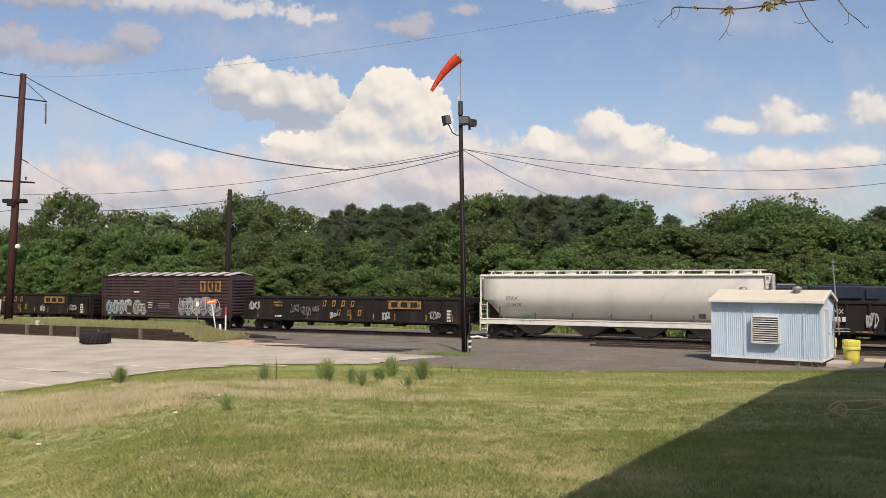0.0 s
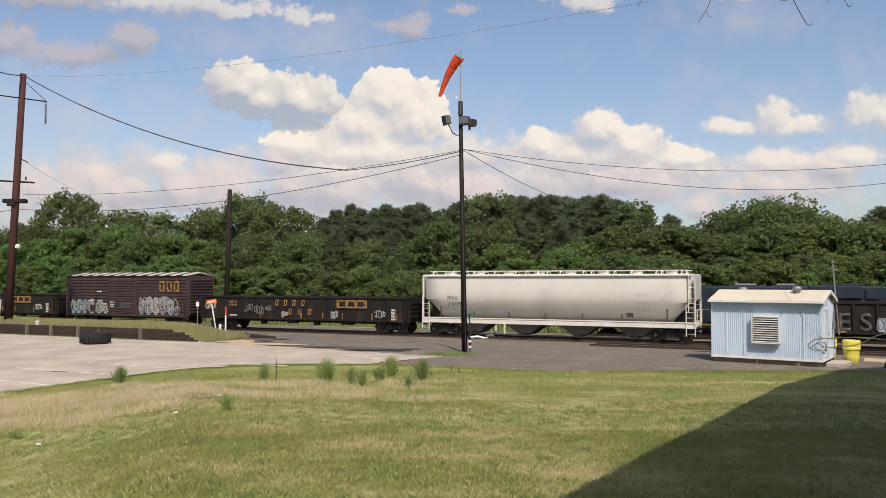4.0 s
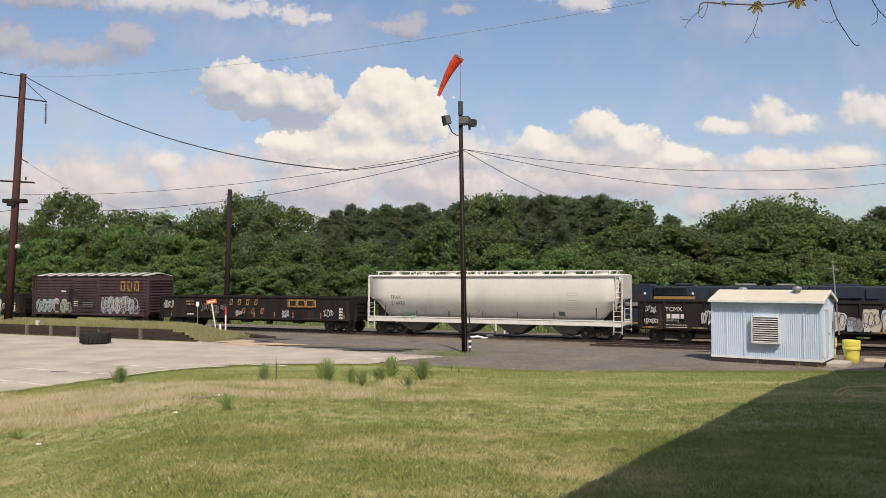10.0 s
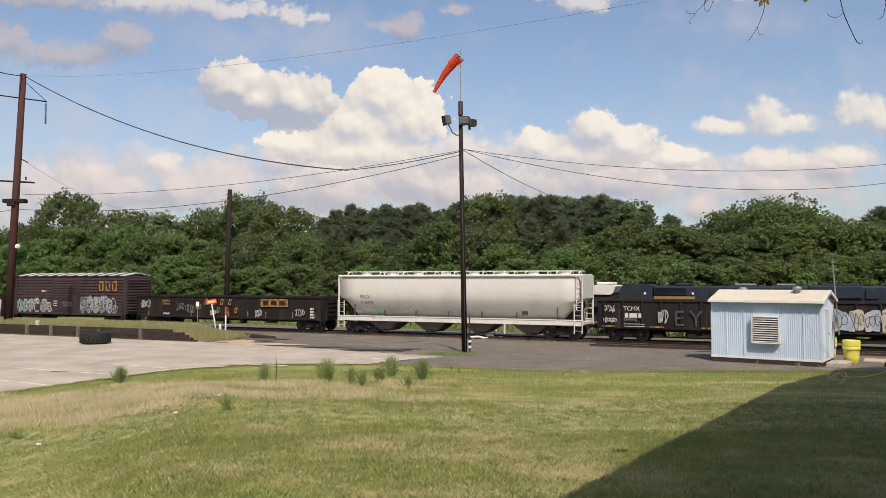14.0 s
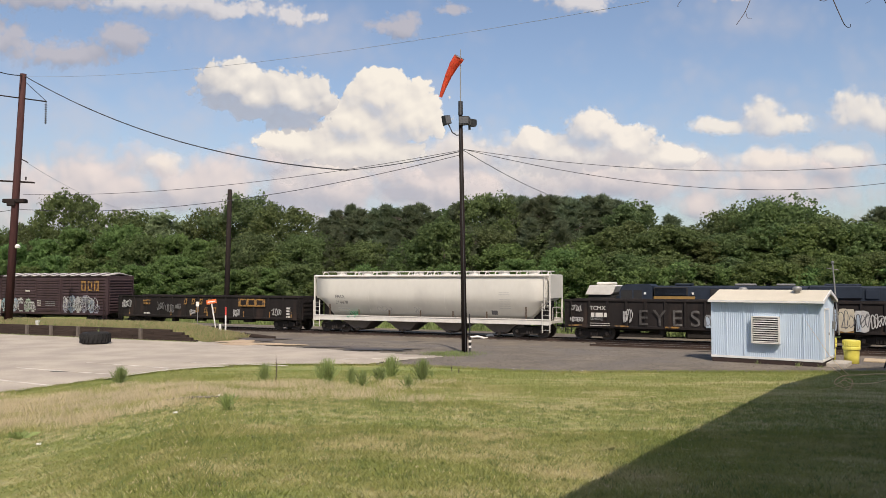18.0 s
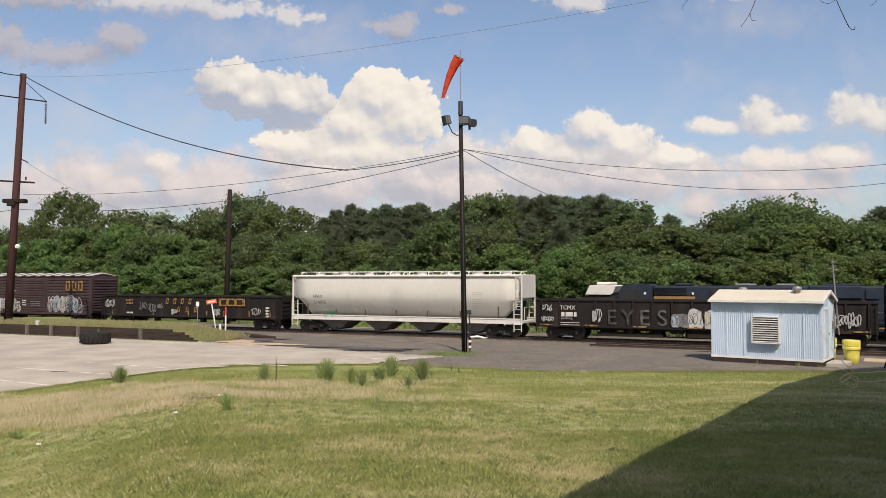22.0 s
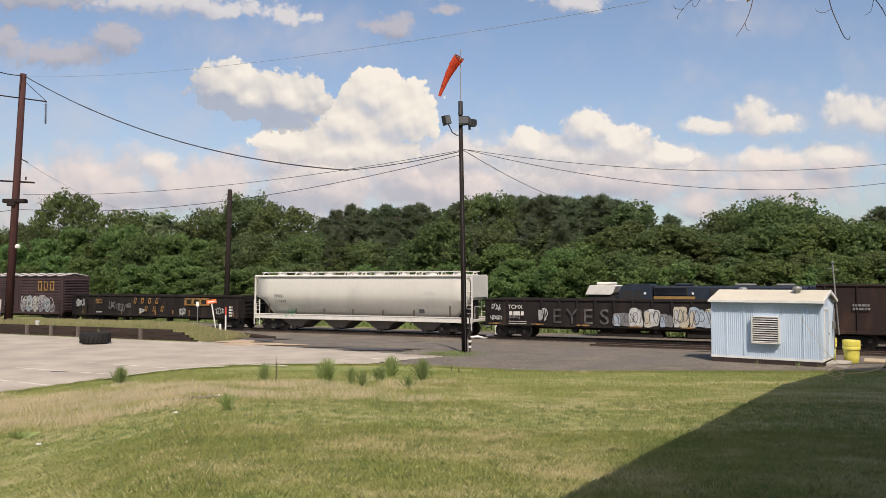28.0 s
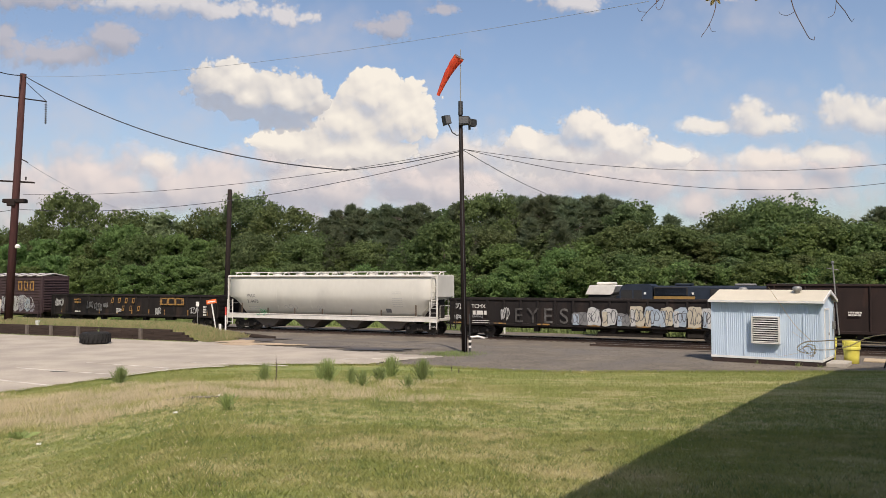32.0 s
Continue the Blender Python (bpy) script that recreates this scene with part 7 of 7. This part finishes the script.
CURL = "0:1489,723 1:1485,712 2:1495,690 3:1442,600 4.2:1455,615 6:1475,639 7:1498,696 8:1493,688 9:1490,681 10:1500,698 11:1495,687 12:1529,711 13:1506,687 14:1488,665 15.5:1490,665 17:1496,669 18:1499,677 19:1502,670 20:1517,688 21:1513,680 22:1509,673 23:1508,684 24:1517,703 25:1524,695 25.5:1512,690 28:1482,658 28.5:1474,662 29:1466,655 29.5:1457,624 30:1451,639 30.5:1449,650 31:1448,651 31.5:1461,664 32:1433,617"


def motions():
    for t, rel in CARS:
        walk(t, [(k, pose(*along(START + rel + RUN[k]), 0, 0, CAR_TURN)) for k in range(33)])
    for w in WHEELSETS:
        x, y, z = w.location
        walk(w, [(k * .5, pose(x, y, z, 0, math.degrees(run_at(k * .5) / .46), 0)) for k in range(65)])
    rows = []
    for t, dx, dy in table(SOCK):
        length = 84.0
        into = math.sqrt(max(0.0, length ** 2 - dx * dx - dy * dy))
        d = Vector((-dx, into, -dy)).normalized()
        side = d.cross(Vector((0, 0, 1))).normalized()
        m = Matrix((d, -side, d.cross(-side))).transposed().to_4x4()
        rows.append((t, Matrix.Translation((PX - .26, PY - .05, pz + 15.22)) @ m))
    walk(sock, rows)
    tilt = radians(2.27)
    pitch = table("0:-35,0 1:-22,0 2:-15,0 3:-12,0 6:-29,0 7:-23,0 8:-13,0 9:-23,0 10:-24,0 11:-14,0 12:-10,0 14:-11,0 17:-10,0 25:-12,0 29:-10,0 30:-10,0 31:-18,0 32:-18,0")
    for ob, text in ((vine, VINE), (curl, CURL)):
        rows = []
        for t, x, y in table(text):
            c, s = (x - 784) / 1400, (441 - y) / 1400
            way = Vector((c, math.cos(tilt) - s * math.sin(tilt), math.sin(tilt) + s * math.cos(tilt)))
            lean = float(np.interp(t, [p[0] for p in pitch], [p[1] for p in pitch])) if ob is vine else 0.0
            rows.append((t, Matrix.Translation(Vector((0, 0, EYE_Z)) + way * VD) @ pose(0, 0, 0, 2.27 + lean, 0, 0)))
        walk(ob, rows)
    for ob, far, drift in ((cloud_near, 2700, .038), (cloud_mid, 3000, .0205), (cloud_belly, 2980, .0205), (cloud_knob, 3020, .0205), (cloud_base, 3200, .010), (cloud_bank, 3150, .014), (cloud_high, 3100, .020), (cloud_grey, 2900, .028), (cloud_low, 3300, .008)):
        walk(ob, [(0, pose(0, far, EYE_Z, 90, 0, 0)), (32, pose(-drift * far, far, EYE_Z, 90, 0, 0))])


motions()
